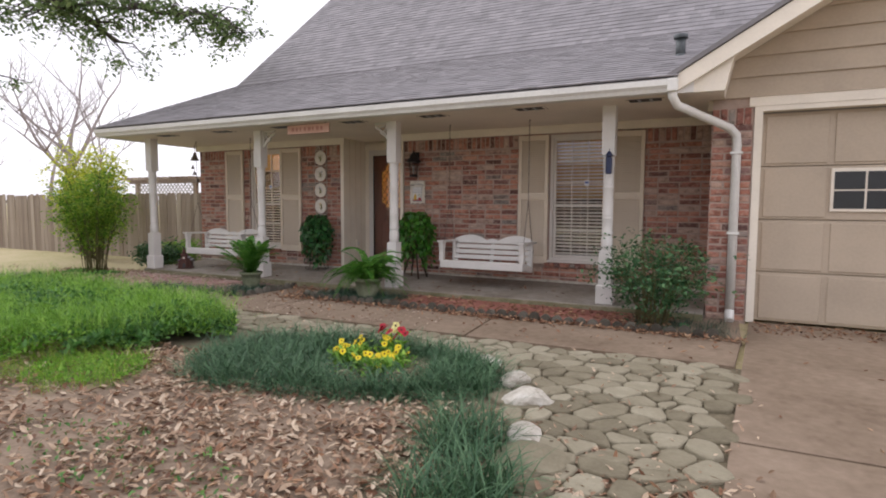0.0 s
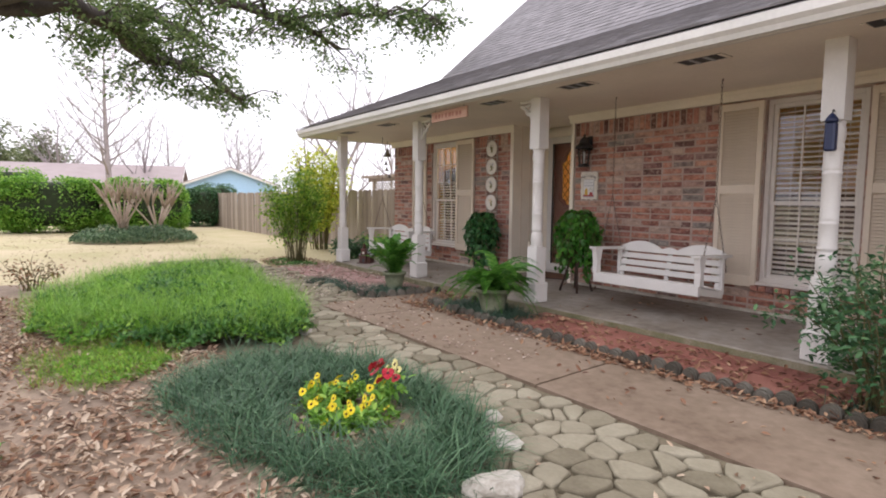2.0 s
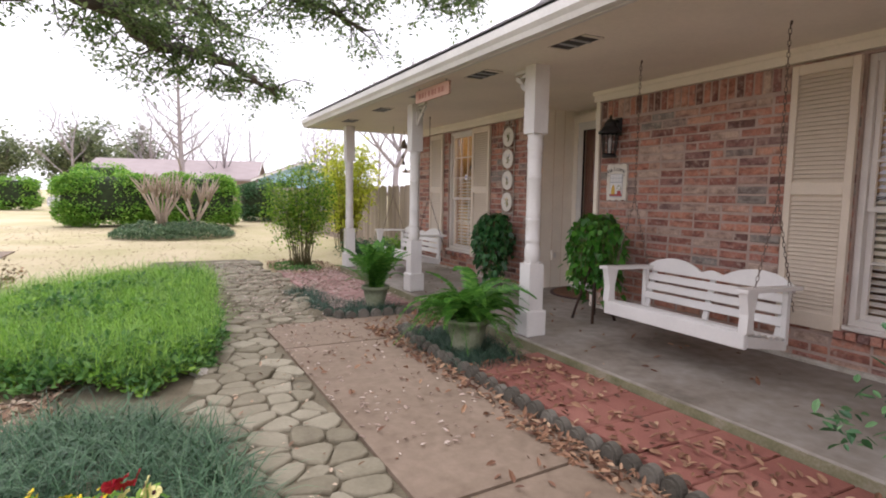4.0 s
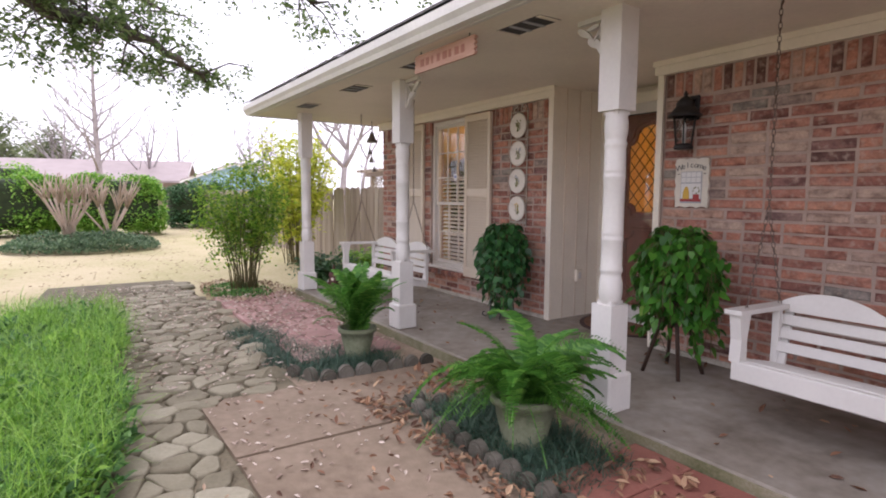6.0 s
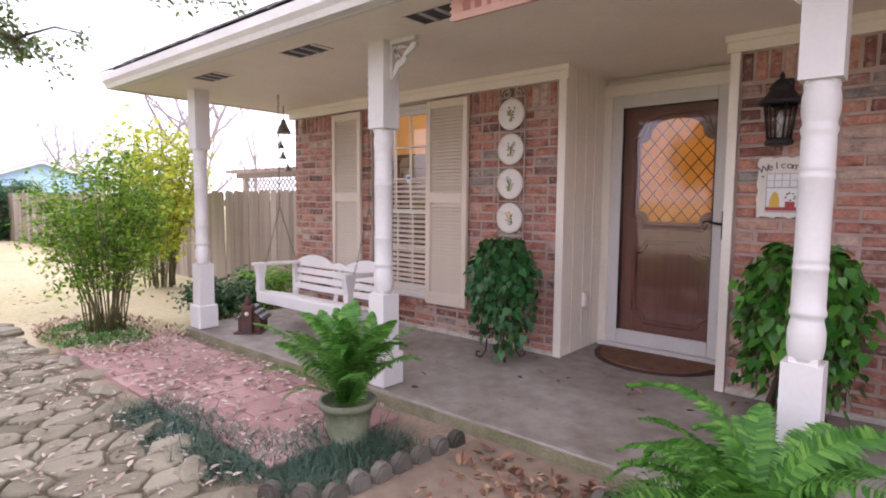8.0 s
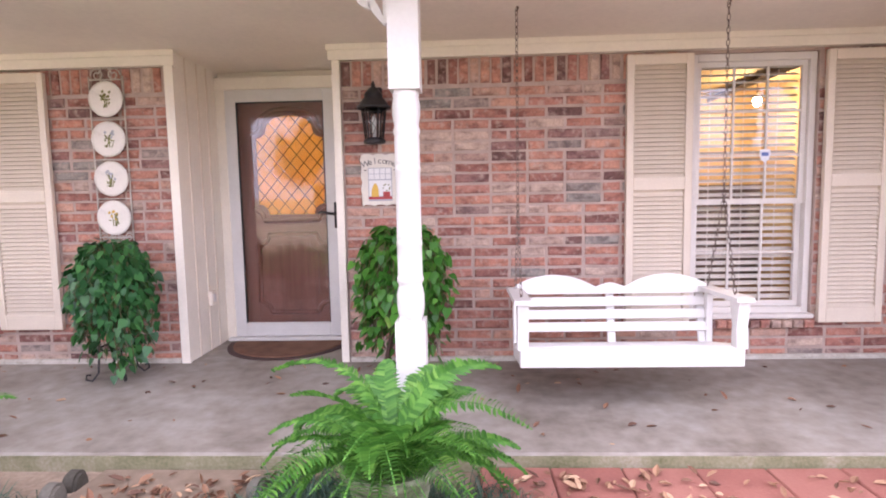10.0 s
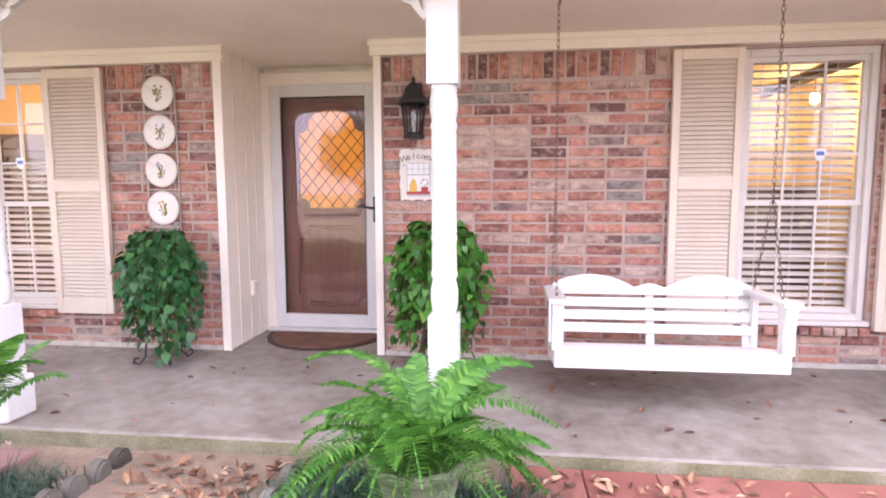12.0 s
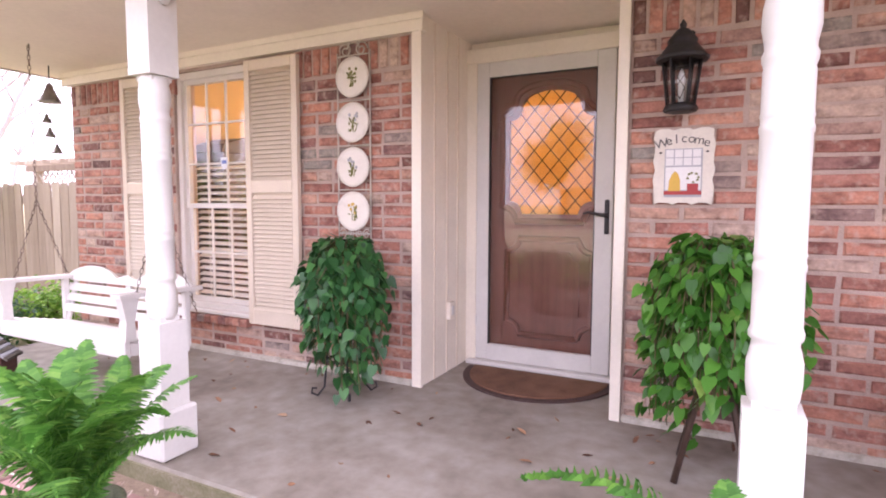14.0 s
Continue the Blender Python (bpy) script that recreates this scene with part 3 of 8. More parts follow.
# ---- porch posts ----
def porch_post(at, bracket=None):
    post = empty("porch_post", (at[0], at[1], PORCH), "white painted turned wooden porch post on a square plinth", "porch post", "posts along the porch")
    part("plinth", boxes((-0.1, 0.1, -0.1, 0.1, 0, 0.23), bevel=0.012), M_WHITE, post)
    for nm, za, zb, ze in (("base_block", 0.22, 0.655, 0.655), ("top_block", 1.72, SOFFIT - PORCH, 1.72)):
        bm = boxes((-0.073, 0.073, -0.073, 0.073, za, zb))
        es = [e for e in bm.edges if abs(e.verts[0].co.z - e.verts[1].co.z) < 1e-4 and abs(e.verts[0].co.z - ze) < 1e-3]
        bmesh.ops.bevel(bm, geom=es, offset=0.022, segments=2, affect='EDGES')
        part(nm, bm, M_WHITE, post)
    prof = [(0.045, 0.64), (0.058, 0.66), (0.066, 0.70), (0.066, 0.76), (0.052, 0.80), (0.05, 0.815), (0.062, 0.825), (0.064, 0.84), (0.056, 0.855), (0.055, 1.0), (0.059, 1.005), (0.059, 1.02),
            (0.055, 1.025), (0.055, 1.04), (0.059, 1.045), (0.055, 1.055), (0.055, 1.36), (0.059, 1.365), (0.059, 1.38), (0.055, 1.385), (0.055, 1.40), (0.059, 1.405), (0.055, 1.415), (0.055, 1.52),
            (0.052, 1.53), (0.060, 1.545), (0.062, 1.56), (0.052, 1.575), (0.054, 1.59), (0.066, 1.63), (0.064, 1.68), (0.054, 1.71), (0.06, 1.72), (0.05, 1.75)]
    prof = [(0.061 + (r - 0.055) * 0.65, z) for r, z in prof]
    part("turned_shaft", lathe(prof, 20), M_WHITE, post)
    if bracket:
        s = bracket
        zt = SOFFIT - PORCH
        bracket_arm = part("bracket", prism([(0.073 * s, zt - 0.002), (0.30 * s, zt - 0.002), (0.30 * s, zt - 0.03), (0.097 * s, zt - 0.03), (0.097 * s, zt - 0.25), (0.073 * s, zt - 0.25)], "y", -0.018, 0.018), M_WHITE, post,
                           "white fretwork corner bracket")
        for cx, cz, turn, length, width in ((0.125, 0.195, 60, 0.15, 0.036), (0.245, 0.085, 32, 0.14, 0.036), (0.185, 0.15, 45, 0.09, 0.04), (0.125, 0.085, 100, 0.10, 0.022), (0.19, 0.06, 172, 0.10, 0.022), (0.135, 0.09, 135, 0.15, 0.02)):
            a, leaf_bm = radians(turn), bmesh.new()
            rim = [(length / 2 * math.cos(k * math.pi / 6), width / 2 * math.sin(k * math.pi / 6) * (1 + 0.5 * math.cos(k * math.pi / 6))) for k in range(12)]
            prism([(s * (cx + u * math.cos(a) - v * math.sin(a)), zt - cz + u * math.sin(a) + v * math.cos(a)) for u, v in rim], "y", -0.014, 0.014, leaf_bm)
            part("fret_leaf", leaf_bm, M_WHITE, bracket_arm)
    return post


for at, br in zip(POSTS, (None, 1, -1, None)):
    porch_post(at, br)


# ---- shutters and windows ----
def shutter(x0, x1, z0, z1):
    w = x1 - x0
    sh = empty("shutter", (x0, WALL_Y - 0.048, z0), "tan louvred wooden shutter beside the window", "shutter", "window shutters")
    h, y0, y1 = z1 - z0, 0.0, 0.038
    zm = h * 0.53
    bm = boxes((0, 0.05, y0, y1, 0, h), (w - 0.05, w, y0, y1, 0, h), (0.05, w - 0.05, y0, y1, 0, 0.11), (0.05, w - 0.05, y0, y1, h - 0.07, h), (0.05, w - 0.05, y0, y1, zm - 0.045, zm + 0.045), bevel=0.003)
    part("frame", bm, M_SHUTTER, sh)
    part("back", boxes((0.045, w - 0.045, y1 - 0.008, y1 - 0.001, 0.1, h - 0.06)), M_SHUTTER, sh)
    for za, zb in ((0.11, zm - 0.045), (zm + 0.045, h - 0.07)):
        z = za + 0.012
        me = None
        while z < zb - 0.01:
            if me is None:
                me = mesh_of("slat", prism([(0.004, -0.012), (0.009, -0.014), (0.03, 0.012), (0.025, 0.015)], "x", 0.052, w - 0.052), M_SHUTTER)
            ob = new("slat", me)
            ob.parent, ob.location = sh, (0, 0, z)
            z += 0.0305
    return sh


shutter(WIN_L[1] + 0.02, WIN_L[1] + 0.50, 0.345, 2.215)
shutter(WIN_L[0] - 0.59, WIN_L[0] - 0.13, 0.345, 2.215)
shutter(WIN_R[0] - 0.46, WIN_R[0] - 0.01, 0.345, 2.215)
shutter(WIN_R[1] + 0.03, WIN_R[1] + 0.46, 0.345, 2.215)
M_SASH = plain("sash_paint", (0.66, 0.62, 0.57), rough=0.45, d=0.06)
M_SHIELD = plain("sticker_white", (0.75, 0.77, 0.82), rough=0.4)
M_BLUE = plain("sticker_blue", (0.10, 0.16, 0.42), rough=0.4)


def window(name, x0, x1, blinds_from, label):
    """A double-hung window with three by two panes a sash, blinds behind it."""
    z0, z1 = WIN_Z
    w, h, zm = x1 - x0, z1 - z0, 0.44 * (z1 - z0)
    y = 0.03
    win = empty(name, (x0, WALL_Y, z0), label, "window", kind="structure")
    part("window_frame", boxes((0, 0.045, y, y + 0.1, 0, h), (w - 0.045, w, y, y + 0.1, 0, h), (0.045, w - 0.045, y, y + 0.1, h - 0.05, h), (0.045, w - 0.045, y, y + 0.1, 0, 0.045), bevel=0.004), M_SASH, win)
    part("window_sill", boxes((-0.01, w + 0.01, -0.03, y + 0.06, -0.03, 0.004), bevel=0.006), M_SASH, win)
    for za, zb, yy in ((0.045, zm + 0.02, y + 0.055), (zm - 0.02, h - 0.05, y + 0.03)):
        sash = part("sash", boxes((0.045, 0.08, yy, yy + 0.03, za, zb), (w - 0.08, w - 0.045, yy, yy + 0.03, za, zb), (0.08, w - 0.08, yy, yy + 0.03, za, za + 0.035), (0.08, w - 0.08, yy, yy + 0.03, zb - 0.035, zb)), M_SASH, win)
        n_rows = 2 if za < 0.1 else 3
        gx, gz = (w - 0.16) / 3, (zb - za - 0.07) / n_rows
        for k in (1, 2):
            part("muntin", boxes((0.08 + gx * k - 0.007, 0.08 + gx * k + 0.007, yy + 0.004, yy + 0.02, za + 0.035, zb - 0.035)), M_SASH, sash)
        for k in range(1, n_rows):
            part("muntin", boxes((0.08, w - 0.08, yy + 0.002, yy + 0.022, za + 0.035 + gz * k - 0.007, za + 0.035 + gz * k + 0.007)), M_SASH, sash)
        pane = part("pane", boxes((0.08, w - 0.08, yy + 0.024, yy + 0.028, za + 0.03, zb - 0.03)), M_GLASS, sash)
        pane.visible_shadow = False
    blind = empty("window_blind", (x0, WALL_Y, z0), "cream slatted venetian blind hanging inside the window", "blind", "venetian blinds")
    me = mesh_of("slat", prism([(0.150, -0.012), (0.192, 0.008), (0.191, 0.012), (0.149, -0.008)], "x", 0.05, w - 0.05), M_BLIND)
    z = 0.05
    while z < h * blinds_from:
        ob = new("slat", me)
        ob.parent, ob.location = blind, (0, 0, z)
        z += 0.050
    part("headrail", boxes((0.05, w - 0.05, 0.155, 0.2, h - 0.06, h - 0.005)), M_BLIND, blind)
    for k in (0.22, 0.5, 0.78):
        part("ladder_cord", boxes((w * k - 0.002, w * k + 0.002, 0.160, 0.164, 0.05, h - 0.06)), M_BLIND, blind)
    sx = w * 0.62
    stick = empty("window_sticker", (x0 + sx, WALL_Y + 0.05, z0 + h * 0.62), "small white and blue shield sticker on the glass", "sticker", "shield stickers")
    part("shield", prism([(-0.035, 0.035), (0.035, 0.035), (0.04, 0.0), (0.025, -0.04), (0, -0.055), (-0.025, -0.04), (-0.04, 0.0)], "y", -0.0012, 0.001), M_SHIELD, stick)
    part("stripe", boxes((-0.024, 0.024, -0.0024, -0.0013, -0.012, 0.014)), M_BLUE, stick)
    return win


window("window_1", *WIN_L, 0.62, "double-hung window with blinds and warm light inside")
window("window_2", *WIN_R, 0.97, "double-hung window with closed cream blinds")

# rooms behind the openings, lit by their own lamps
M_ROOMFLOOR = plain("room_floor", (0.22, 0.14, 0.08), rough=0.6, d=0.2)
M_BULB = bpy.data.materials.new("lamp_bulb")
M_BULB.use_nodes = True
M_BULB.node_tree.nodes["Principled BSDF"].inputs["Emission Color"].default_value = (1.0, 0.62, 0.25, 1)
M_BULB.node_tree.nodes["Principled BSDF"].inputs["Emission Strength"].default_value = 30.0
room = thing("room_walls", boxes((-9.2, 0.3, 12.0, 12.1, -0.1, 2.7), (-6.05, -5.95, 8.35, 12.0, -0.1, 2.7), (-4.5, -4.4, 8.35, 12.0, -0.1, 2.7), (0.27, 0.35, 8.35, 12.0, -0.1, 2.7), (-9.17, -9.10, 8.35, 12.0, -0.1, 2.7)), M_ROOM,
             "warm ochre painted room walls", "wall", "structure")
# unseen dark band, added so that the gaps between the lower slats read dark
low_band = thing("trim_wainscot", boxes((-9.2, -6.05, 11.97, 12.0, 0.03, 1.35), (-4.4, 0.27, 11.97, 12.0, 0.03, 1.35), (-9.2, -6.05, 11.95, 11.97, 1.30, 1.36), (-4.4, 0.27, 11.95, 11.97, 1.30, 1.36), bevel=0.003),
                 plain("dark_wall_band", (0.075, 0.05, 0.038), rough=0.5, d=0.2), "dark band added low on the room wall, behind the blinds", "trim", "structure")
room_ceiling = thing("room_ceiling", boxes((-9.2, 0.3, 8.97, 12.1, 2.6, 2.68)), M_ROOM, "ochre ceiling of the rooms", "ceiling", "structure")
room_floor = thing("room_floor", boxes((-9.2, 0.3, 8.4, 12.1, -0.1, 0.03)), M_ROOMFLOOR, "brown floor of the rooms", "floor", "structure")
for x, y, z, power in ((-6.75, 10.9, 2.1, 40), (-5.35, 11.3, 2.38, 15), (-0.35, 10.9, 2.3, 13)):
    lamp = empty("ceiling_lamp", (x, y, 2.6), "warm pendant lamp in the room", "lamp", "room lamps")
    part("cord", tube([(0, 0, 0), (0, 0, z - 2.6 + 0.08)], 0.006, 6), M_IRON, lamp)
    part("bulb", lathe([(0.01, -0.05), (0.04, -0.03), (0.05, 0.0), (0.04, 0.04), (0.015, 0.08)], 12, at=(0, 0, z - 2.6)), M_BULB, lamp)
    ld = bpy.data.lights.new("room_light", 'POINT')
    ld.energy, ld.color, ld.shadow_soft_size = power, (1.0, 0.84, 0.56), 0.12
    lo = new("room_light", ld)
    lo.location = (x, y, z - 0.12)
M_DARKWOOD = plain("dark_furniture", (0.06, 0.035, 0.025), rough=0.5, d=0.2)
cab = empty("china_cabinet", (-9.08, 9.15, 0.03), "tall dark wooden cabinet with an arched crown inside the room", "cabinet")
part("body", boxes((0, 0.42, 0, 1.25, 0, 1.70), bevel=0.01), M_DARKWOOD, cab)
part("crown", prism([(-0.04, 1.70), (1.29, 1.70), (1.25, 1.78), (0.95, 1.87), (0.625, 1.90), (0.30, 1.87), (0.0, 1.78)], "x", 0, 0.45), M_DARKWOOD, cab)
for y in (0.04, 0.64):
    leaf_door = part("cabinet_door", boxes((0.42, 0.44, y, y + 0.57, 0.08, 1.62), bevel=0.006), M_DARKWOOD, cab)
    part("knob", lathe([(0.006, 0), (0.014, 0.012), (0.006, 0.022)], 8, at=(0.45, 0.60 if y < 0.1 else 0.68, 0.85)), M_RUST, leaf_door)

# ---- front door ----
M_AMBER = bpy.data.materials.new("amber_glass")
M_AMBER.use_nodes = True
_n, _l = M_AMBER.node_tree.nodes, M_AMBER.node_tree.links
_b = _n["Principled BSDF"]
_tr, _mx, _tx, _bp = _n.new("ShaderNodeBsdfTranslucent"), _n.new("ShaderNodeMixShader"), _n.new("ShaderNodeTexNoise"), _n.new("ShaderNodeBump")
_tx.inputs["Scale"].default_value = 40
_bp.inputs["Strength"].default_value = 0.5
_bp.inputs["Distance"].default_value = 0.01
_cr = _n.new("ShaderNodeValToRGB")
_cr.color_ramp.elements[0].position, _cr.color_ramp.elements[0].color = 0.2, (0.86, 0.63, 0.22, 1)
_cr.color_ramp.elements[1].position, _cr.color_ramp.elements[1].color = 0.8, (0.94, 0.77, 0.38, 1)
_t2 = _n.new("ShaderNodeTexNoise")
_t2.inputs["Scale"].default_value = 4.0
_l.new(_t2.outputs["Fac"], _cr.inputs[0])
_l.new(_cr.outputs[0], _tr.inputs["Color"])
_l.new(_tx.outputs["Fac"], _bp.inputs["Height"])
_l.new(_bp.outputs[0], _b.inputs["Normal"])
_b.inputs["Base Color"].default_value = (0.5, 0.28, 0.08, 1)
_b.inputs["Roughness"].default_value = 0.12
_mx.inputs[0].default_value = 0.85
_l.new(_b.outputs[0], _mx.inputs[1])
_l.new(_tr.outputs[0], _mx.inputs[2])
_l.new(_mx.outputs[0], _n["Material Output"].inputs["Surface"])
DX0, DX1, DZ0, DZ1 = -5.75, -4.805, 0.108, 2.195      # storm door, outer
door = empty("door_1", (0, 0, 0), "dark mahogany front door with amber leaded glass, behind a storm door", "door", kind="structure")
IY = DOOR_Y + 0.09
ACX, AW, AZ0, AZ1 = -5.245, 0.29, 1.15, 1.99


def notched(cx, hw, z0, z1, r, arch=True, n=6):
    """A panel outline with scooped corners and, on top, an arch."""
    pts = []
    for k in range(n + 1):
        a = math.pi / 2 * k / n
        pts.append((cx + hw - r * math.cos(a), z0 + r * math.sin(a)))
    zs = z1 - 0.10 if arch else z1
    for k in range(n + 1):
        a = math.pi / 2 * k / n
        pts.append((cx + hw - r * math.sin(a), zs - r * math.cos(a)))
    if arch:
        for k in range(1, 12):
            a = math.pi * k / 12
            pts.append((cx + (hw - r) * math.cos(a), zs + (z1 - zs) * math.sin(a)))
    for k in range(n + 1):
        a = math.pi / 2 * k / n
        pts.append((cx - hw + r * math.cos(a), zs - r * math.sin(a)))
    for k in range(n + 1):
        a = math.pi / 2 * k / n
        pts.append((cx - hw + r * math.sin(a), z0 + r * math.cos(a)))
    out = []
    for p in pts:
        if not out or (abs(p[0] - out[-1][0]) + abs(p[1] - out[-1][1])) > 1e-4:
            out.append(p)
    return out


def ring_panel(hw0, hole, y0, y1):
    """A rectangle with a hole of the given outline, y0 to y1 thick, and its inner reveal."""
    bm = bmesh.new()
    xa, xb, za, zb = hw0
    cx, cz = sum(p[0] for p in hole) / len(hole), sum(p[1] for p in hole) / len(hole)

    def out_pt(p):
        dx, dz = p[0] - cx, p[1] - cz
        s = min((xb - cx) / dx if dx > 1e-6 else 1e9, (xa - cx) / dx if dx < -1e-6 else 1e9, (zb - cz) / dz if dz > 1e-6 else 1e9, (za - cz) / dz if dz < -1e-6 else 1e9)
        return (cx + dx * s, cz + dz * s)
    inner = list(hole)
    outer = [out_pt(p) for p in inner]
    for corner in ((xa, za), (xb, za), (xb, zb), (xa, zb)):
        k = min(range(len(outer)), key=lambda i: (outer[i][0] - corner[0]) ** 2 + (outer[i][1] - corner[1]) ** 2)
        outer[k] = corner
    vi = [bm.verts.new((p[0], y0, p[1])) for p in inner]
    vo = [bm.verts.new((p[0], y0, p[1])) for p in outer]
    vb = [bm.verts.new((p[0], y1, p[1])) for p in inner]
    m = len(inner)
    for i in range(m):
        j = (i + 1) % m
        bm.faces.new((vi[i], vi[j], vo[j], vo[i]))
        bm.faces.new((vb[i], vb[j], vi[j], vi[i]))
    bmesh.ops.recalc_face_normals(bm, faces=bm.faces)
    return bm


hole = notched(ACX, AW, AZ0, AZ1, 0.09)
leaf = part("door_leaf", ring_panel((-5.71, -4.81, 0.06, 2.16), hole, IY, IY + 0.04), M_DOOR, door)
part("glass", prism(hole, "y", IY + 0.02, IY + 0.026), M_AMBER, leaf, "amber textured leaded glass")
part("moulding", tube([(p[0], IY - 0.004, p[1]) for p in notched(ACX, AW + 0.05, AZ0 - 0.05, AZ1 + 0.05, 0.10)] + [(ACX + AW - 0.05, IY - 0.004, AZ0 - 0.05)], 0.021, 8), M_DOOR, leaf)
low = notched(ACX, 0.30, 0.30, 0.98, 0.09, arch=False)
part("moulding", tube([(p[0], IY - 0.004, p[1]) for p in low + [low[0]]], 0.021, 8), M_DOOR, leaf)
fielded = prism(notched(ACX, 0.23, 0.37, 0.91, 0.07, arch=False), "y", IY - 0.012, IY + 0.01)
bmesh.ops.bevel(fielded, geom=[e for e in fielded.edges if all(v.co.y < IY for v in e.verts)], offset=0.014, segments=2, affect='EDGES')
part("raised_panel", fielded, M_DOOR, leaf)
bm = bmesh.new()


def inside(x, z, poly):
    c = False
    for (x1, z1), (x2, z2) in zip(poly, poly[1:] + poly[:1]):
        if (z1 > z) != (z2 > z) and x < (x2 - x1) * (z - z1) / (z2 - z1) + x1:
            c = not c
    return c


for sgn in (1, -1):
    k = -2.0
    while k < 4.0:
        run = []
        for i in range(240):
            x = ACX - AW + 2 * AW * i / 239
            z = k + sgn * 1.18 * (x - ACX)
            if inside(x, z, hole):
                run.append((x, z))
        if len(run) > 6:
            tube([(run[0][0], IY + 0.014, run[0][1]), (run[-1][0], IY + 0.014, run[-1][1])], 0.0042, 4, bm)
        k += 0.138
part("leading", bm, M_IRON, leaf, "dark lead diamond lattice")
storm = empty("storm_door", (0, 0, 0), "white-framed full-glass storm door, closed", "storm door")
part("frame", boxes((DX0, DX0 + 0.095, DOOR_Y, DOOR_Y + 0.035, DZ0, DZ1), (DX1 - 0.115, DX1, DOOR_Y, DOOR_Y + 0.035, DZ0, DZ1), (DX0 + 0.095, DX1 - 0.115, DOOR_Y, DOOR_Y + 0.035, DZ1 - 0.105, DZ1),
                    (DX0 + 0.095, DX1 - 0.115, DOOR_Y, DOOR_Y + 0.035, DZ0, DZ0 + 0.115), bevel=0.004), M_WHITE, storm)
part("gasket", boxes((DX0 + 0.095, DX0 + 0.101, DOOR_Y + 0.003, DOOR_Y + 0.03, DZ0 + 0.115, DZ1 - 0.105), (DX1 - 0.121, DX1 - 0.115, DOOR_Y + 0.003, DOOR_Y + 0.03, DZ0 + 0.115, DZ1 - 0.105),
                     (DX0 + 0.101, DX1 - 0.121, DOOR_Y + 0.003, DOOR_Y + 0.03, DZ1 - 0.111, DZ1 - 0.105)), M_IRON, storm, "black rubber gasket")
pane = part("pane", boxes((DX0 + 0.09, DX1 - 0.11, DOOR_Y + 0.015, DOOR_Y + 0.019, DZ0 + 0.11, DZ1 - 0.1)), M_GLASS, storm)
pane.visible_shadow = False
hnd = part("handle", boxes((-4.855, -4.825, DOOR_Y - 0.012, DOOR_Y + 0.002, 1.03, 1.25), bevel=0.006), M_IRON, storm, "black lever handle")
part("lever", tube([(-4.84, DOOR_Y - 0.01, 1.15), (-4.84, DOOR_Y - 0.05, 1.15), (-4.88, DOOR_Y - 0.055, 1.155), (-4.95, DOOR_Y - 0.05, 1.17), (-4.98, DOOR_Y - 0.05, 1.16)], [0.012, 0.012, 0.011, 0.009, 0.008], 8), M_IRON, hnd)
for z in (0.35, 1.1, 1.85):
    part("hinge", boxes((DX0 - 0.012, DX0 + 0.012, DOOR_Y - 0.008, DOOR_Y + 0.004, z, z + 0.07)), M_WHITE, storm)
bell = thing("doorbell", boxes((-4.683, -4.672, 8.35, 8.40, 1.43, 1.50), bevel=0.004), M_IRON, "small black doorbell button on the cream jamb", "doorbell")
for xk in (8.28, 8.46, 8.62):
    thing("trim_groove", boxes((REC_L + 0.02, REC_L + 0.026, xk, xk + 0.012, PORCH + 0.01, SOFFIT - 0.01)), M_SHUTTER, "thin batten on the recess panelling", "batten", "structure")
socket = empty("wall_socket", (REC_L + 0.02, 8.50, 0.50), "cream outdoor socket cover on the recess wall", "socket")
part("cover", boxes((0, 0.03, -0.04, 0.04, -0.06, 0.06), bevel=0.006), M_TRIM, socket)
part("outlet", boxes((0.03, 0.034, -0.018, 0.018, -0.03, 0.03)), M_WHITE, socket)
sock2 = empty("wall_socket", (-0.49, WALL_Y, 0.29), "grey weatherproof socket box on the brick wall", "socket")
part("cover", boxes((-0.06, 0.06, -0.04, 0.012, -0.08, 0.08), bevel=0.008), M_SCALLOP, sock2)
part("outlet", boxes((-0.03, 0.03, -0.046, -0.04, -0.045, 0.045)), M_TRIM, sock2)
tap = empty("garden_tap", (-0.38, WALL_Y, 0.13), "small brass garden tap on the brick wall", "tap")
part("spout", tube([(0, 0.01, 0.02), (0, -0.05, 0.02), (0, -0.07, -0.03)], 0.012, 8), M_ROCK, tap)
part("handwheel", lathe([(0.02, 0.05), (0.025, 0.055), (0.02, 0.06)], 10, at=(0, -0.04, 0)), M_ROCK, tap)

# doormat
M_MAT = material("coir_mat", [(0.3, (0.085, 0.04, 0.025)), (0.5, (0.17, 0.085, 0.05)), (0.8, (0.25, 0.14, 0.09))], scale=7, fine=120, rough=0.95, bump=0.8)
M_MATRIM = plain("dark_rubber", (0.07, 0.04, 0.035), rough=0.8, d=0.2)
mat = empty("doormat", (-5.23, 8.66, PORCH_BACK), "half-round brown coir doormat with a dark rubber rim", "doormat")
half = [(0.50 * math.cos(math.pi + math.pi * k / 28), 0.52 * math.sin(math.pi + math.pi * k / 28)) for k in range(29)]
part("rim", prism(half, "z", 0.001, 0.012), M_MATRIM, mat)
part("mat_face", prism([(x * 0.9, y * 0.9 - 0.012) for x, y in half], "z", 0.010, 0.022), M_MAT, mat)

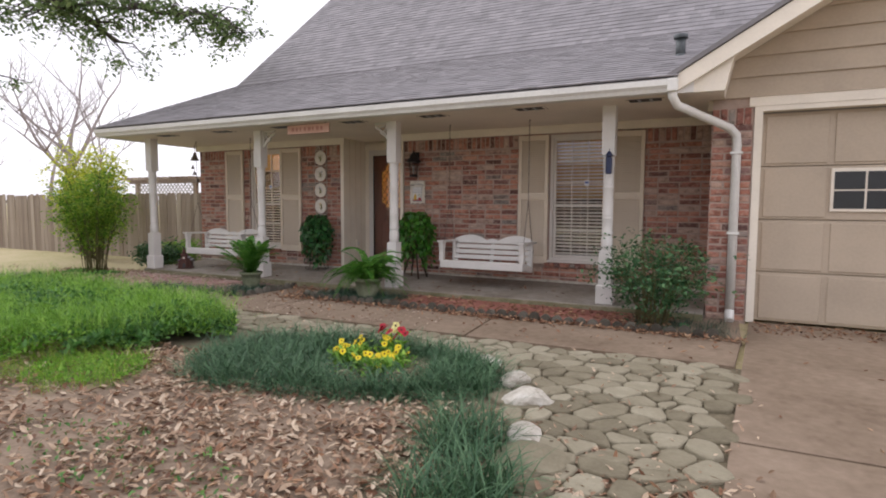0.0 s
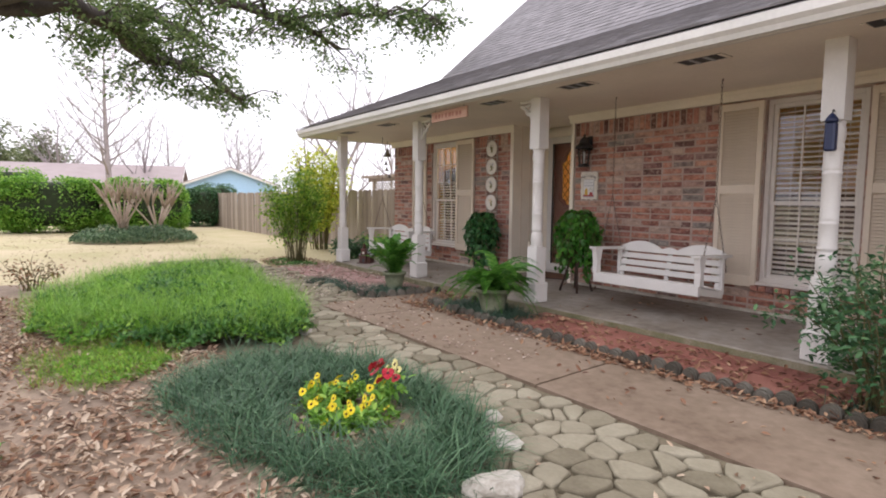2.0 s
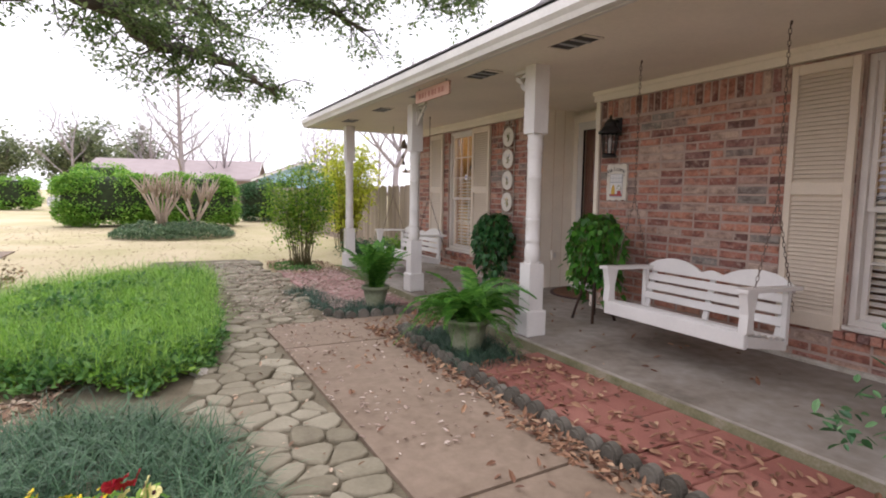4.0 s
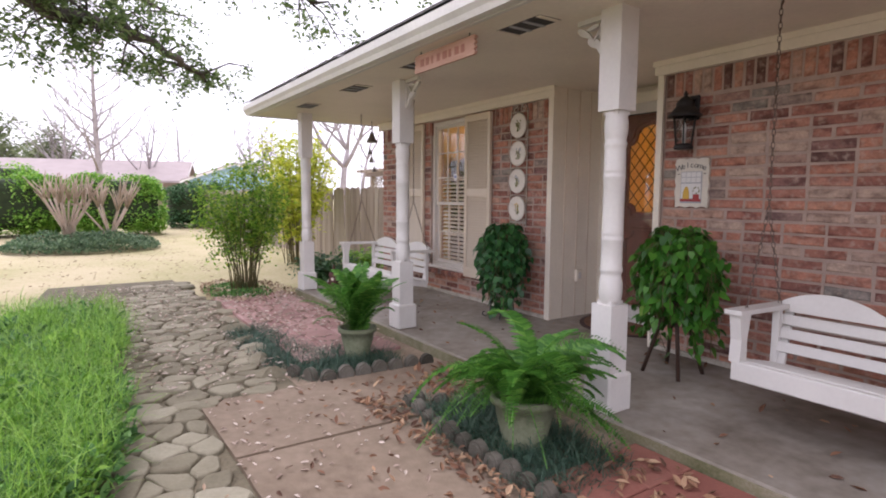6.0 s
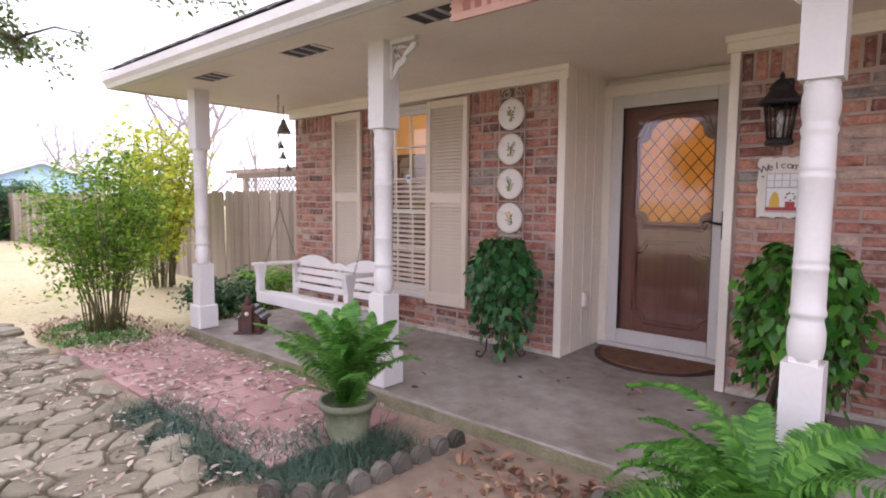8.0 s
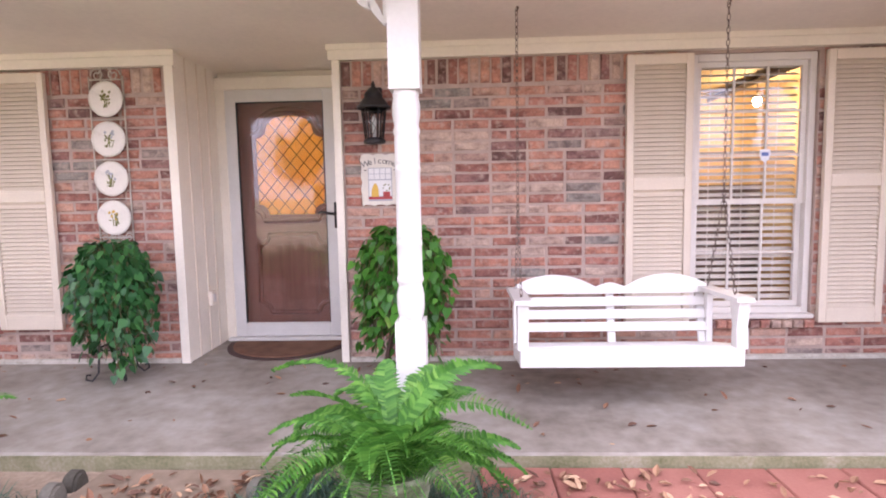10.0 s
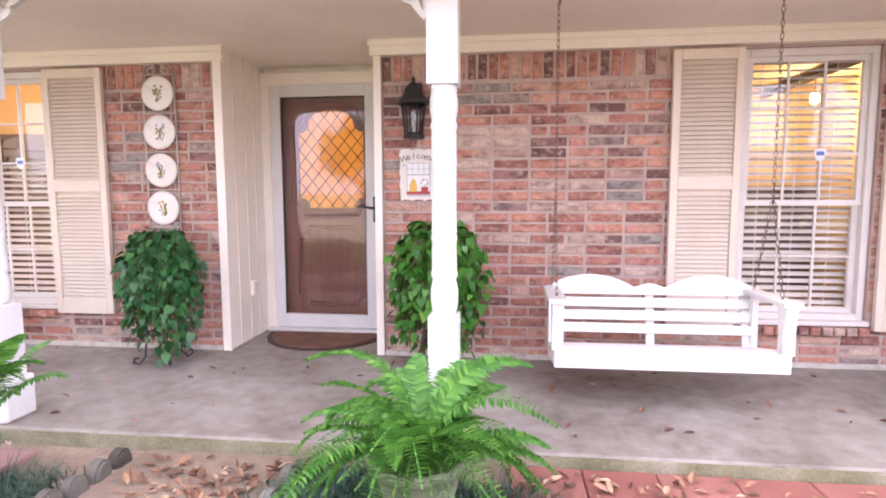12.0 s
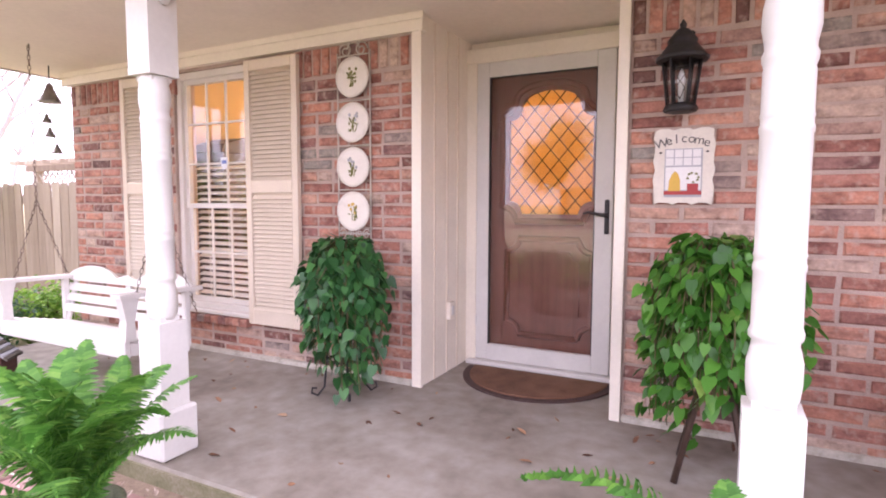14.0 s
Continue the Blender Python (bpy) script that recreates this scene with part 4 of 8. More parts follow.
# ---- wall lantern, signs, plates ----
lan = empty("wall_lantern", (-4.37, WALL_Y - 0.12, 1.65), "black coach lantern with leaded clear glass on the brick", "wall lantern")
part("base", lathe([(0.07, 0.0), (0.078, 0.012), (0.07, 0.03), (0.06, 0.04)], 6), M_IRON, lan)
for k in range(6):
    a = math.pi / 3 * k
    part("glazing_bar", tube([(0.06 * math.cos(a), 0.06 * math.sin(a), 0.03), (0.085 * math.cos(a), 0.085 * math.sin(a), 0.24)], 0.006, 5), M_IRON, lan)
pane = part("pane", lathe([(0.055, 0.035), (0.079, 0.235)], 6), M_LAMPGLASS, lan)
pane.visible_shadow = False
part("bulb", lathe([(0.012, 0.04), (0.014, 0.12), (0.018, 0.15), (0.012, 0.18), (0.002, 0.2)], 8), M_WHITE, lan)
bm = bmesh.new()
tube([(0, -0.068, 0.05), (0.02, -0.071, 0.10), (0, -0.074, 0.13), (-0.02, -0.076, 0.16), (0, -0.078, 0.21)], 0.0025, 4, bm)
tube([(0, -0.068, 0.05), (-0.02, -0.071, 0.10), (0, -0.074, 0.13), (0.02, -0.076, 0.16), (0, -0.078, 0.21)], 0.0025, 4, bm)
part("leading", bm, M_SCALLOP, lan)
part("roof", lathe([(0.115, 0.235), (0.118, 0.25), (0.10, 0.265), (0.075, 0.30), (0.062, 0.315), (0.066, 0.33), (0.05, 0.35), (0.03, 0.375), (0.012, 0.385), (0.016, 0.40), (0.002, 0.425)], 12), M_IRON, lan)
part("back_plate", boxes((-0.045, 0.045, 0.1, 0.122, 0.22, 0.40), bevel=0.008), M_IRON, lan)
part("arm", tube([(0, 0.11, 0.36), (0, 0.05, 0.37), (0, 0.0, 0.36)], 0.012, 8), M_IRON, lan)

M_PLAQUE = plain("plaque_cream", (0.70, 0.65, 0.57), rough=0.7, d=0.1, fine=60)
M_PLAQUE_IN = plain("plaque_white", (0.74, 0.73, 0.72), rough=0.7)
M_INK = plain("painted_grey", (0.13, 0.12, 0.12), rough=0.7)
M_GREY = plain("painted_pale_grey", (0.38, 0.39, 0.42), rough=0.7)
M_YEL = plain("painted_ochre", (0.62, 0.40, 0.08), rough=0.7)
M_REDP = plain("painted_red", (0.38, 0.06, 0.06), rough=0.7)
M_GREENP = plain("painted_olive", (0.22, 0.22, 0.07), rough=0.7)


def letters(text, size, mat, name="lettering"):
    cu = bpy.data.curves.new(name, 'FONT')
    cu.body, cu.size, cu.align_x, cu.extrude = text, size, 'CENTER', 0.0012
    me = bpy.data.meshes.new_from_object(bpy.data.objects.new("tmp", cu))
    me.materials.append(mat)
    return me


wel = empty("welcome_plaque", (-4.355, WALL_Y - 0.022, 1.405), "cream stoneware welcome plaque with a painted window, on the brick", "plaque")
edge = []
for (ax, az), (bx, bz) in zip([(-0.135, -0.18), (0.135, -0.18), (0.135, 0.18), (-0.135, 0.18)], [(0.135, -0.18), (0.135, 0.18), (-0.135, 0.18), (-0.135, -0.18)]):
    for k in range(9):
        t = k / 9
        j = 0.006 * math.sin(k * 2.4 + ax * 31)
        edge.append((ax + (bx - ax) * t + j, az + (bz - az) * t + 0.006 * math.cos(k * 2.1 + az * 17)))
part("slab", prism(edge, "y", 0, 0.022), M_PLAQUE, wel)
for i, ch in enumerate("Welcome"):
    u = (i - 3) / 3
    ob = new("letter", letters(ch, 0.062, M_INK))
    ob.parent = wel
    ob.matrix_local = pose(u * 0.098, -0.002, 0.115 - 0.022 * u * u, 90, 0, 0) @ pose(0, 0, 0, 0, 0, -14 * u)
part("window_picture", boxes((-0.085, 0.085, -0.003, 0, -0.15, 0.085)), M_GREY, wel)
for i in range(4):
    for j in range(2):
        part("painted_pane", boxes((-0.08 + i * 0.0405, -0.044 + i * 0.0405, -0.005, -0.003, 0.004 + j * 0.04, 0.04 + j * 0.04)), M_PLAQUE_IN, wel)
part("painted_sash", boxes((-0.08, 0.08, -0.005, -0.003, -0.115, -0.004)), M_PLAQUE_IN, wel)
part("painted_shape", prism([(-0.065, -0.12), (-0.01, -0.12), (-0.012, -0.07), (-0.02, -0.04), (-0.035, -0.022), (-0.05, -0.04), (-0.062, -0.07)], "y", -0.0065, -0.005), M_YEL, wel)
part("painted_pot", boxes((0.02, 0.07, -0.0065, -0.005, -0.12, -0.085)), M_REDP, wel)
part("painted_sill", boxes((-0.085, 0.085, -0.007, -0.005, -0.138, -0.12)), M_REDP, wel)
for k in range(7):
    a = k * 2.4
    part("painted_leaf", lathe([(0.004, 0), (0.007, 0.004), (0.002, 0.01)], 6, at=(0.045 + 0.024 * math.cos(a), -0.006, -0.06 + 0.022 * math.sin(a))), M_GREENP, wel)
for x in (-0.105, 0.105):
    part("nail", lathe([(0.007, 0), (0.006, 0.006)], 8, at=(x, -0.004, 0.065)), M_IRON, wel)

M_PLATE = plain("cream_china", (0.72, 0.67, 0.60), rough=0.3, d=0.08, fine=50)
M_RACK = plain("antique_white_iron", (0.55, 0.50, 0.43), rough=0.55, d=0.2)
rack = empty("plate_rack", (-6.31, WALL_Y - 0.02, 0.98), "antique white iron wall rack holding four plates", "plate rack")
bm = bmesh.new()
for x in (-0.125, 0.125):
    tube([(x, 0, 0), (x, 0, 1.20)], 0.006, 6, bm)
for z in (0.045, 0.328, 0.611, 0.894, 1.177):
    tube([(-0.125, 0, z), (0.125, 0, z)], 0.005, 6, bm)
part("frame", bm, M_RACK, rack)


def scroll(cx, cz, r, turn0, sgn, y=0.0, turns=1.4, n=16):
    return [(cx + sgn * r * (1 - 0.75 * k / n) * math.cos(turn0 + 2 * math.pi * turns * k / n), y, cz + r * (1 - 0.75 * k / n) * math.sin(turn0 + 2 * math.pi * turns * k / n)) for k in range(n + 1)]


for sgn in (1, -1):
    part("scroll", tube(scroll(0.06 * sgn, 1.21, 0.05, 0.0, sgn), 0.005, 5), M_RACK, rack)
    part("scroll", tube(scroll(0.09 * sgn, 0.045, 0.032, 0.5, sgn), 0.004, 5), M_RACK, rack)
    part("scroll", tube(scroll(0.035 * sgn, 0.045, 0.028, 2.5, sgn), 0.004, 5), M_RACK, rack)
part("finial", tube([(-0.05, 0, 1.22), (-0.02, 0, 1.27), (0, 0, 1.30), (0.02, 0, 1.27), (0.05, 0, 1.22)], 0.006, 6), M_RACK, rack)
for k in range(4):
    pl = empty("china_plate", (-6.31, WALL_Y - 0.035, 1.170 + 0.283 * k), "cream china plate painted with flowers, in the wall rack", "plate", "plates in the rack")
    bm = lathe([(0.128, 0.0), (0.126, 0.006), (0.085, -0.004), (0.08, -0.008), (0.0005, -0.008), ], 28)
    bmesh.ops.rotate(bm, verts=bm.verts, matrix=Matrix.Rotation(radians(90), 3, 'X'))
    part("dish", bm, M_PLATE, pl)
    rnd = random.Random(k)
    bm = bmesh.new()
    for s in range(4):
        x0 = rnd.uniform(-0.02, 0.02)
        tube([(x0, -0.001, -0.06), (x0 + rnd.uniform(-0.02, 0.02), -0.001, -0.02), (x0 + rnd.uniform(-0.05, 0.05), -0.001, 0.03)], 0.003, 4, bm)
    for s in range(7):
        a = rnd.random() * 6.3
        c = (rnd.uniform(-0.03, 0.03), -0.001, rnd.uniform(-0.05, 0.02))
        tube([c, (c[0] + 0.02 * math.cos(a), -0.002, c[2] + 0.02 * math.sin(a))], [0.006, 0.002], 4, bm)
    part("painted_spray", bm, M_GREENP, pl)
    bm = bmesh.new()
    for s in range(6):
        c = (rnd.uniform(-0.035, 0.035), -0.002, rnd.uniform(-0.01, 0.055))
        bmesh.ops.create_icosphere(bm, subdivisions=1, radius=0.011, matrix=Matrix.LocRotScale(c, None, (1, 0.2, 1)))
    part("painted_bloom", bm, [M_YEL, M_GREY, M_GREY, M_GREENP][k], pl)

# ---- swings ----
def porch_swing(at, length, label, chain_top_dz, y_lift=0.0):
    sw = empty("porch_swing", at, label, "porch swing", "porch swings")
    L = length
    bz = 0.0
    part("apron", boxes((0, L, -0.02, 0.02, bz, bz + 0.105), bevel=0.006), M_WHITE, sw)
    part("apron", boxes((0, L, 0.40, 0.43, bz - 0.055, bz + 0.03), bevel=0.006), M_WHITE, sw)
    for x in (0.0, L - 0.035):
        part("side_rail", prism([(0.02, bz + 0.01), (0.40, bz - 0.05), (0.40, bz + 0.01), (0.02, bz + 0.085)], "x", x, x + 0.035), M_WHITE, sw)
    for k in range(6):
        y = 0.03 + k * 0.062
        part("seat_slat", boxes((0.0, L, y, y + 0.054, bz + 0.088 - 0.014 * k, bz + 0.106 - 0.014 * k), bevel=0.004), M_WHITE, sw)
    back = Matrix.Translation((0, 0.40, bz + 0.075)) @ Matrix.Rotation(radians(-14), 4, 'X') @ Matrix.Scale(0.87, 4, (0, 0, 1))

    def tilted(bm):
        bmesh.ops.transform(bm, matrix=back, verts=bm.verts)
        return bm
    for k in range(3):
        part("back_slat", tilted(boxes((0.03, L - 0.03, -0.012, 0.012, 0.03 + k * 0.09, 0.098 + k * 0.09), bevel=0.004)), M_WHITE, sw)
    top = [(0.0, 0.30)]
    for k in range(41):
        u = k / 40
        hump = max(math.sin(math.pi * min(1, max(0, u / 0.42))), math.sin(math.pi * min(1, max(0, (u - 0.58) / 0.42))))
        mid = 0.38 * math.exp(-((u - 0.5) / 0.06) ** 2)
        top.append((L * u, 0.345 + 0.095 * max(hump ** 0.7 if hump > 0 else 0, mid)))
    top += [(L, 0.30)]
    part("crest_rail", tilted(prism(top, "y", -0.014, 0.014)), M_WHITE, sw)
    for x in (0.03, L / 2 - 0.025, L - 0.08):
        part("stile", tilted(boxes((x, x + 0.05, 0.012, 0.03, -0.05, 0.34), bevel=0.003)), M_WHITE, sw)
    for x in (-0.012, L - 0.048):
        part("arm_post", prism([(-0.02, bz + 0.1), (0.05, bz + 0.1), (0.045, bz + 0.22), (0.075, bz + 0.36), (-0.035, bz + 0.36), (-0.01, bz + 0.22)], "x", x, x + 0.06), M_WHITE, sw)
        part("armrest", prism([(-0.05, bz + 0.36), (0.52, bz + 0.345), (0.52, bz + 0.37), (-0.05, bz + 0.385)], "x", x - 0.02, x + 0.075), M_WHITE, sw)
        part("arm_post", boxes((x + 0.01, x + 0.05, 0.40, 0.44, bz - 0.02, bz + 0.36), bevel=0.004), M_WHITE, sw)
        top_pt = Vector((x + 0.03, 0.25, chain_top_dz))
        knot = Vector((x + 0.03, 0.25, bz + 0.93))
        chain = bmesh.new()

        def links(a, b):
            n = max(2, int((b - a).length / 0.034))
            d = (b - a).normalized()
            s1 = d.orthogonal().normalized()
            s2 = d.cross(s1)
            for i in range(n):
                c = a + (b - a) * ((i + 0.5) / n)
                s = s1 if i % 2 else s2
                hl = (b - a).length / n * 0.68
                tube([c - d * hl, c - d * hl * 0.5 + s * 0.008, c + d * hl * 0.5 + s * 0.008, c + d * hl, c + d * hl * 0.5 - s * 0.008, c - d * hl * 0.5 - s * 0.008, c - d * hl], 0.0022, 4, chain)
        links(knot, top_pt)
        links(Vector((x + 0.03, 0.0, bz + 0.12)), knot)
        links(Vector((x + 0.03, 0.50, bz + 0.20)), knot)
        part("chain", chain, M_RUST, sw, "thin rusty steel chain")
        part("hook", tube([top_pt + Vector((0, 0, -0.02)), top_pt + Vector((0.01, 0, 0.0)), top_pt + Vector((0, 0, 0.02))], 0.005, 5), M_RUST, sw)
    return sw


porch_swing((-3.46, 7.17, 0.32), 1.22, "white painted wooden porch swing hung on chains beside the door", SOFFIT - 0.32 - 0.01)
porch_swing((-8.66, 7.18, 0.30), 1.38, "white painted wooden porch swing hung on chains near the fence", SOFFIT - 0.30 - 0.01)

# ---- downspout, soffit vents, hanging things ----
spout = empty("downspout", (0, 0, 0), "white painted metal downspout with offset bends on the brick pier", "downspout")
part("outlet", boxes((-0.45, -0.35, EAVE_Y - 0.09, EAVE_Y + 0.03, 2.34, 2.47), bevel=0.008), M_GUTTER, spout)
part("pipe", tube([(-0.40, EAVE_Y - 0.02, 2.36), (-0.40, EAVE_Y - 0.01, 2.30), (-0.36, EAVE_Y + 0.05, 2.22), (0.13, GAR_Y - 0.13, 2.02), (0.195, GAR_Y - 0.07, 1.95), (0.205, GAR_Y - 0.055, 1.86), (0.205, GAR_Y - 0.055, 0.06)],
                  0.046, 8), M_GUTTER, spout)
part("shoe", tube([(0.205, GAR_Y - 0.055, 0.08), (0.205, GAR_Y - 0.075, 0.0), (0.205, GAR_Y - 0.11, -0.03)], 0.048, 8), M_GUTTER, spout)
for z in (0.9, 1.75):
    part("strap", boxes((0.145, 0.265, GAR_Y - 0.106, GAR_Y + 0.01, z, z + 0.025)), M_GUTTER, spout)
M_DARK = plain("dark_vent", (0.05, 0.048, 0.05), rough=0.7, d=0.2)
for x in (-8.37, -7.05, -5.82, -4.55, -3.3, -2.0, -0.7):
    v = empty("soffit_vent", (x, 6.62, SOFFIT), "brown slotted soffit vent in the porch ceiling", "vent", "soffit vents")
    part("backing", boxes((-0.2, 0.2, -0.085, 0.085, -0.003, 0.006)), M_DARK, v)
    for k in range(4):
        part("rib", boxes((-0.2 + k * 0.1225, -0.17 + k * 0.1225 if k < 3 else 0.2, -0.085, 0.085, -0.008, -0.003)), M_SOFFIT if k in (0, 3) else M_GREY, v)
M_BRONZE = plain("weathered_bronze", (0.26, 0.235, 0.21), rough=0.5, metal=0.5, d=0.3)
bells = empty("wind_bells", (-9.2, 7.86, SOFFIT), "string of weathered bronze bells hanging from the porch ceiling", "wind bells")
for n_, (dx, z, s) in enumerate(((0, -0.30, 1.0), (-0.06, -0.46, 0.48), (-0.02, -0.58, 0.52), (0.07, -0.72, 0.50))):
    bm = lathe([(0.085 * s, 0), (0.075 * s, 0.02 * s), (0.05 * s, 0.07 * s), (0.03 * s, 0.12 * s), (0.022 * s, 0.15 * s), (0.005, 0.16 * s)], 12, at=(dx, 0, z))
    part("bell", bm, M_BRONZE, bells)
    if n_:
        part("cord", tube([(dx, 0, z + 0.16 * s), (0, 0, z + 0.16)], 0.002, 4), M_IRON, bells)
part("chain", tube([(0, 0, 0), (0, 0, -0.16)], 0.005, 6), M_IRON, bells)
M_SIGNWOOD = material("salmon_wood", [(0.3, (0.42, 0.23, 0.17)), (0.55, (0.52, 0.32, 0.245)), (0.8, (0.60, 0.41, 0.33))], scale=4, fine=40, rough=0.7, stretch=(0.5, 4, 4))
M_SIGNMARK = plain("faded_red_paint", (0.36, 0.16, 0.12), rough=0.7)
esign = empty("eave_sign", (-5.18, 6.42, SOFFIT - 0.085), "salmon painted wooden board sign hung under the eave", "sign")
zig = [(-0.36, -0.062)] + [(0.36 + (0.02 if k % 2 else 0.0), -0.062 + 0.0155 * k) for k in range(9)] + [(-0.36 - (0.02 if k % 2 else 0.0), 0.062 - 0.0155 * k) for k in range(9)]
part("board", prism(zig[1:], "y", -0.01, 0.01), M_SIGNWOOD, esign)
for k, w in enumerate((0.06, 0.05, 0.03, 0.05, 0.07, 0.04, 0.06, 0.05)):
    part("painted_mark", boxes((-0.29 + k * 0.073, -0.29 + k * 0.073 + w * 0.75, -0.0125, -0.010, -0.026, 0.026)), M_SIGNMARK, esign)
for x in (-0.3, 0.3):
    part("hanger", tube([(x, 0, 0.06), (x, 0, 0.085)], 0.004, 5), M_IRON, esign)
M_BLUEGLASS = plain("blue_enamel", (0.022, 0.032, 0.085), rough=0.35, d=0.15)
feeder = empty("blue_lantern", (-1.085, 6.712, 1.56), "small blue enamelled lantern on the porch post", "lantern")
part("body", boxes((-0.034, 0.034, -0.034, 0.034, 0, 0.20), bevel=0.012), M_BLUEGLASS, feeder)
part("cap", lathe([(0.046, 0.2), (0.036, 0.225), (0.02, 0.25), (0.008, 0.262)], 10), M_BLUEGLASS, feeder)
part("hook", tube([(0, 0, 0.25), (0, 0.01, 0.285), (-0.01, 0.07, 0.28)], 0.005, 5), M_IRON, feeder)

# bird house
M_BHWOOD = material("dark_bird_house_wood", [(0.3, (0.05, 0.022, 0.018)), (0.6, (0.10, 0.045, 0.035)), (0.8, (0.15, 0.08, 0.06))], scale=10, fine=60, rough=0.8, stretch=(1, 1, 5))
bh = empty("bird_house", (-8.52, 7.03, 0.049), "dark rustic wooden chapel bird house with a shingled roof and steeple", "bird house")
part("base", boxes((-0.17, 0.17, -0.15, 0.15, 0, 0.014), bevel=0.004), M_BHWOOD, bh)
part("body", prism([(-0.12, 0.014), (0.12, 0.014), (0.12, 0.15), (0, 0.25), (-0.12, 0.15)], "x", -0.14, 0.10), M_BHWOOD, bh)
for sgn in (1, -1):
    for k in range(6):
        u0, u1 = k / 6, (k + 0.94) / 6
        part("roof_slat", prism([(sgn * 0.155 * (1 - u0), 0.132 + 0.132 * u0), (sgn * 0.155 * (1 - u1), 0.128 + 0.132 * u1), (sgn * 0.155 * (1 - u1), 0.142 + 0.132 * u1), (sgn * 0.155 * (1 - u0), 0.15 + 0.132 * u0)], "x", -0.155, 0.085),
             M_GREY if k % 2 else M_SCALLOP, bh)
part("tower", boxes((0.075, 0.165, -0.05, 0.05, 0.014, 0.27), bevel=0.003), M_BHWOOD, bh)
part("tower_cap", prism([(0.065, 0.27), (0.175, 0.27), (0.15, 0.30), (0.09, 0.30)], "y", -0.06, 0.06), M_BHWOOD, bh)
part("steeple", lathe([(0.035, 0.30), (0.03, 0.36), (0.022, 0.365), (0.012, 0.40), (0.002, 0.43)], 8, at=(0.12, 0, 0)), M_BHWOOD, bh)
part("doorway", prism([(-0.026, 0.02), (0.026, 0.02), (0.026, 0.085), (0.014, 0.108), (-0.014, 0.108), (-0.026, 0.085)], "x", 0.164, 0.169), M_DARK, bh, "dark arched doorway")
clock = lathe([(0.022, 0), (0.022, 0.006), (0.003, 0.007)], 14)
bmesh.ops.rotate(clock, verts=clock.verts, matrix=Matrix.Rotation(radians(90), 3, 'Y'))
bmesh.ops.translate(clock, verts=clock.verts, vec=(0.165, 0, 0.215))
part("clock_face", clock, M_PLAQUE, bh, "small cream clock face")
bh.rotation_euler, bh.scale = (0, 0, radians(-50)), (0.88, 0.88, 0.9)

# ---- garage door and roof vent ----
M_DARKPANE = plain("dark_glass", (0.03, 0.035, 0.04), rough=0.06, spec=0.6, d=0.1)
gd = empty("garage_door", (0, 0, 0), "beige panelled sectional garage door, closed", "garage door")
gx0, gx1 = 0.44, 2.93
zc = [-0.035, 0.50, 1.06, 1.62, 2.18]
for r in range(4):
    part("section", boxes((gx0, gx1, GAR_Y + 0.11, GAR_Y + 0.15, zc[r] + 0.004, zc[r + 1] - 0.004), bevel=0.006), M_SIDING, gd)
    for k in range(4):
        xa = gx0 + 0.02 + k * 0.615
        if r != 2 or k in (0,):
            part("raised_panel", boxes((xa + 0.02, xa + 0.58, GAR_Y + 0.098, GAR_Y + 0.112, zc[r] + 0.03, zc[r + 1] - 0.03), bevel=0.006), M_SIDING, gd)
for k in (1, 2):
    xa = gx0 + 0.02 + k * 0.615
    part("window_frame", boxes((xa, xa + 0.6, GAR_Y + 0.09, GAR_Y + 0.112, 1.15, 1.59), bevel=0.004), M_TRIM, gd)
    for i in range(2):
        for j in range(2):
            part("pane", boxes((xa + 0.03 + i * 0.275, xa + 0.285 + i * 0.275, GAR_Y + 0.085, GAR_Y + 0.0885, 1.18 + j * 0.195, 1.36 + j * 0.195)), M_DARKPANE, gd)
thing("trim_garage", boxes((0.362, 0.438, GAR_Y - 0.012, GAR_Y + 0.12, -0.04, 2.30), (0.362, 3.1, GAR_Y - 0.014, GAR_Y + 0.12, 2.19, 2.24), (0.31, GX1, GAR_Y - 0.02, GAR_Y + 0.02, 2.242, 2.34)), M_TRIM,
      "cream trim round the garage door", "trim", "structure")
rv = empty("roof_vent", (-0.42, 7.42, 3.0), "grey metal vent pipe with a cap on the roof", "roof vent")
M_ZINC = plain("galvanised", (0.09, 0.10, 0.105), rough=0.5, metal=0.4, d=0.2)
part("flashing", lathe([(0.10, -0.08), (0.075, -0.03), (0.06, -0.01)], 14), M_ZINC, rv)
part("pipe", lathe([(0.055, -0.1), (0.055, 0.20)], 14), M_ZINC, rv)
part("cap", lathe([(0.078, 0.17), (0.08, 0.175), (0.08, 0.215), (0.06, 0.222)], 14), M_ZINC, rv)

# ---- planting ----
def joined(name, verts, faces, mat, smooth=False):
    me = bpy.data.meshes.new(name)
    me.from_pydata(verts, [], faces)
    me.materials.append(mat)
    if smooth:
        me.polygons.foreach_set("use_smooth", [True] * len(me.polygons))
    me.update()
    return me


def repeat_mesh(name, tv, tf, mats, places, mat, smooth=False):
    """One joined mesh of a small template, turned and scaled by mats (n, 3, 3) and set at places (n, 3)."""
    tv = np.asarray(tv, float)
    v = np.einsum("nij,kj->nki", mats, tv) + places[:, None, :]
    k = len(tv)
    faces = [tuple(int(i) + n * k for i in f) for n in range(len(places)) for f in tf]
    return joined(name, v.reshape(-1, 3).tolist(), faces, mat, smooth)


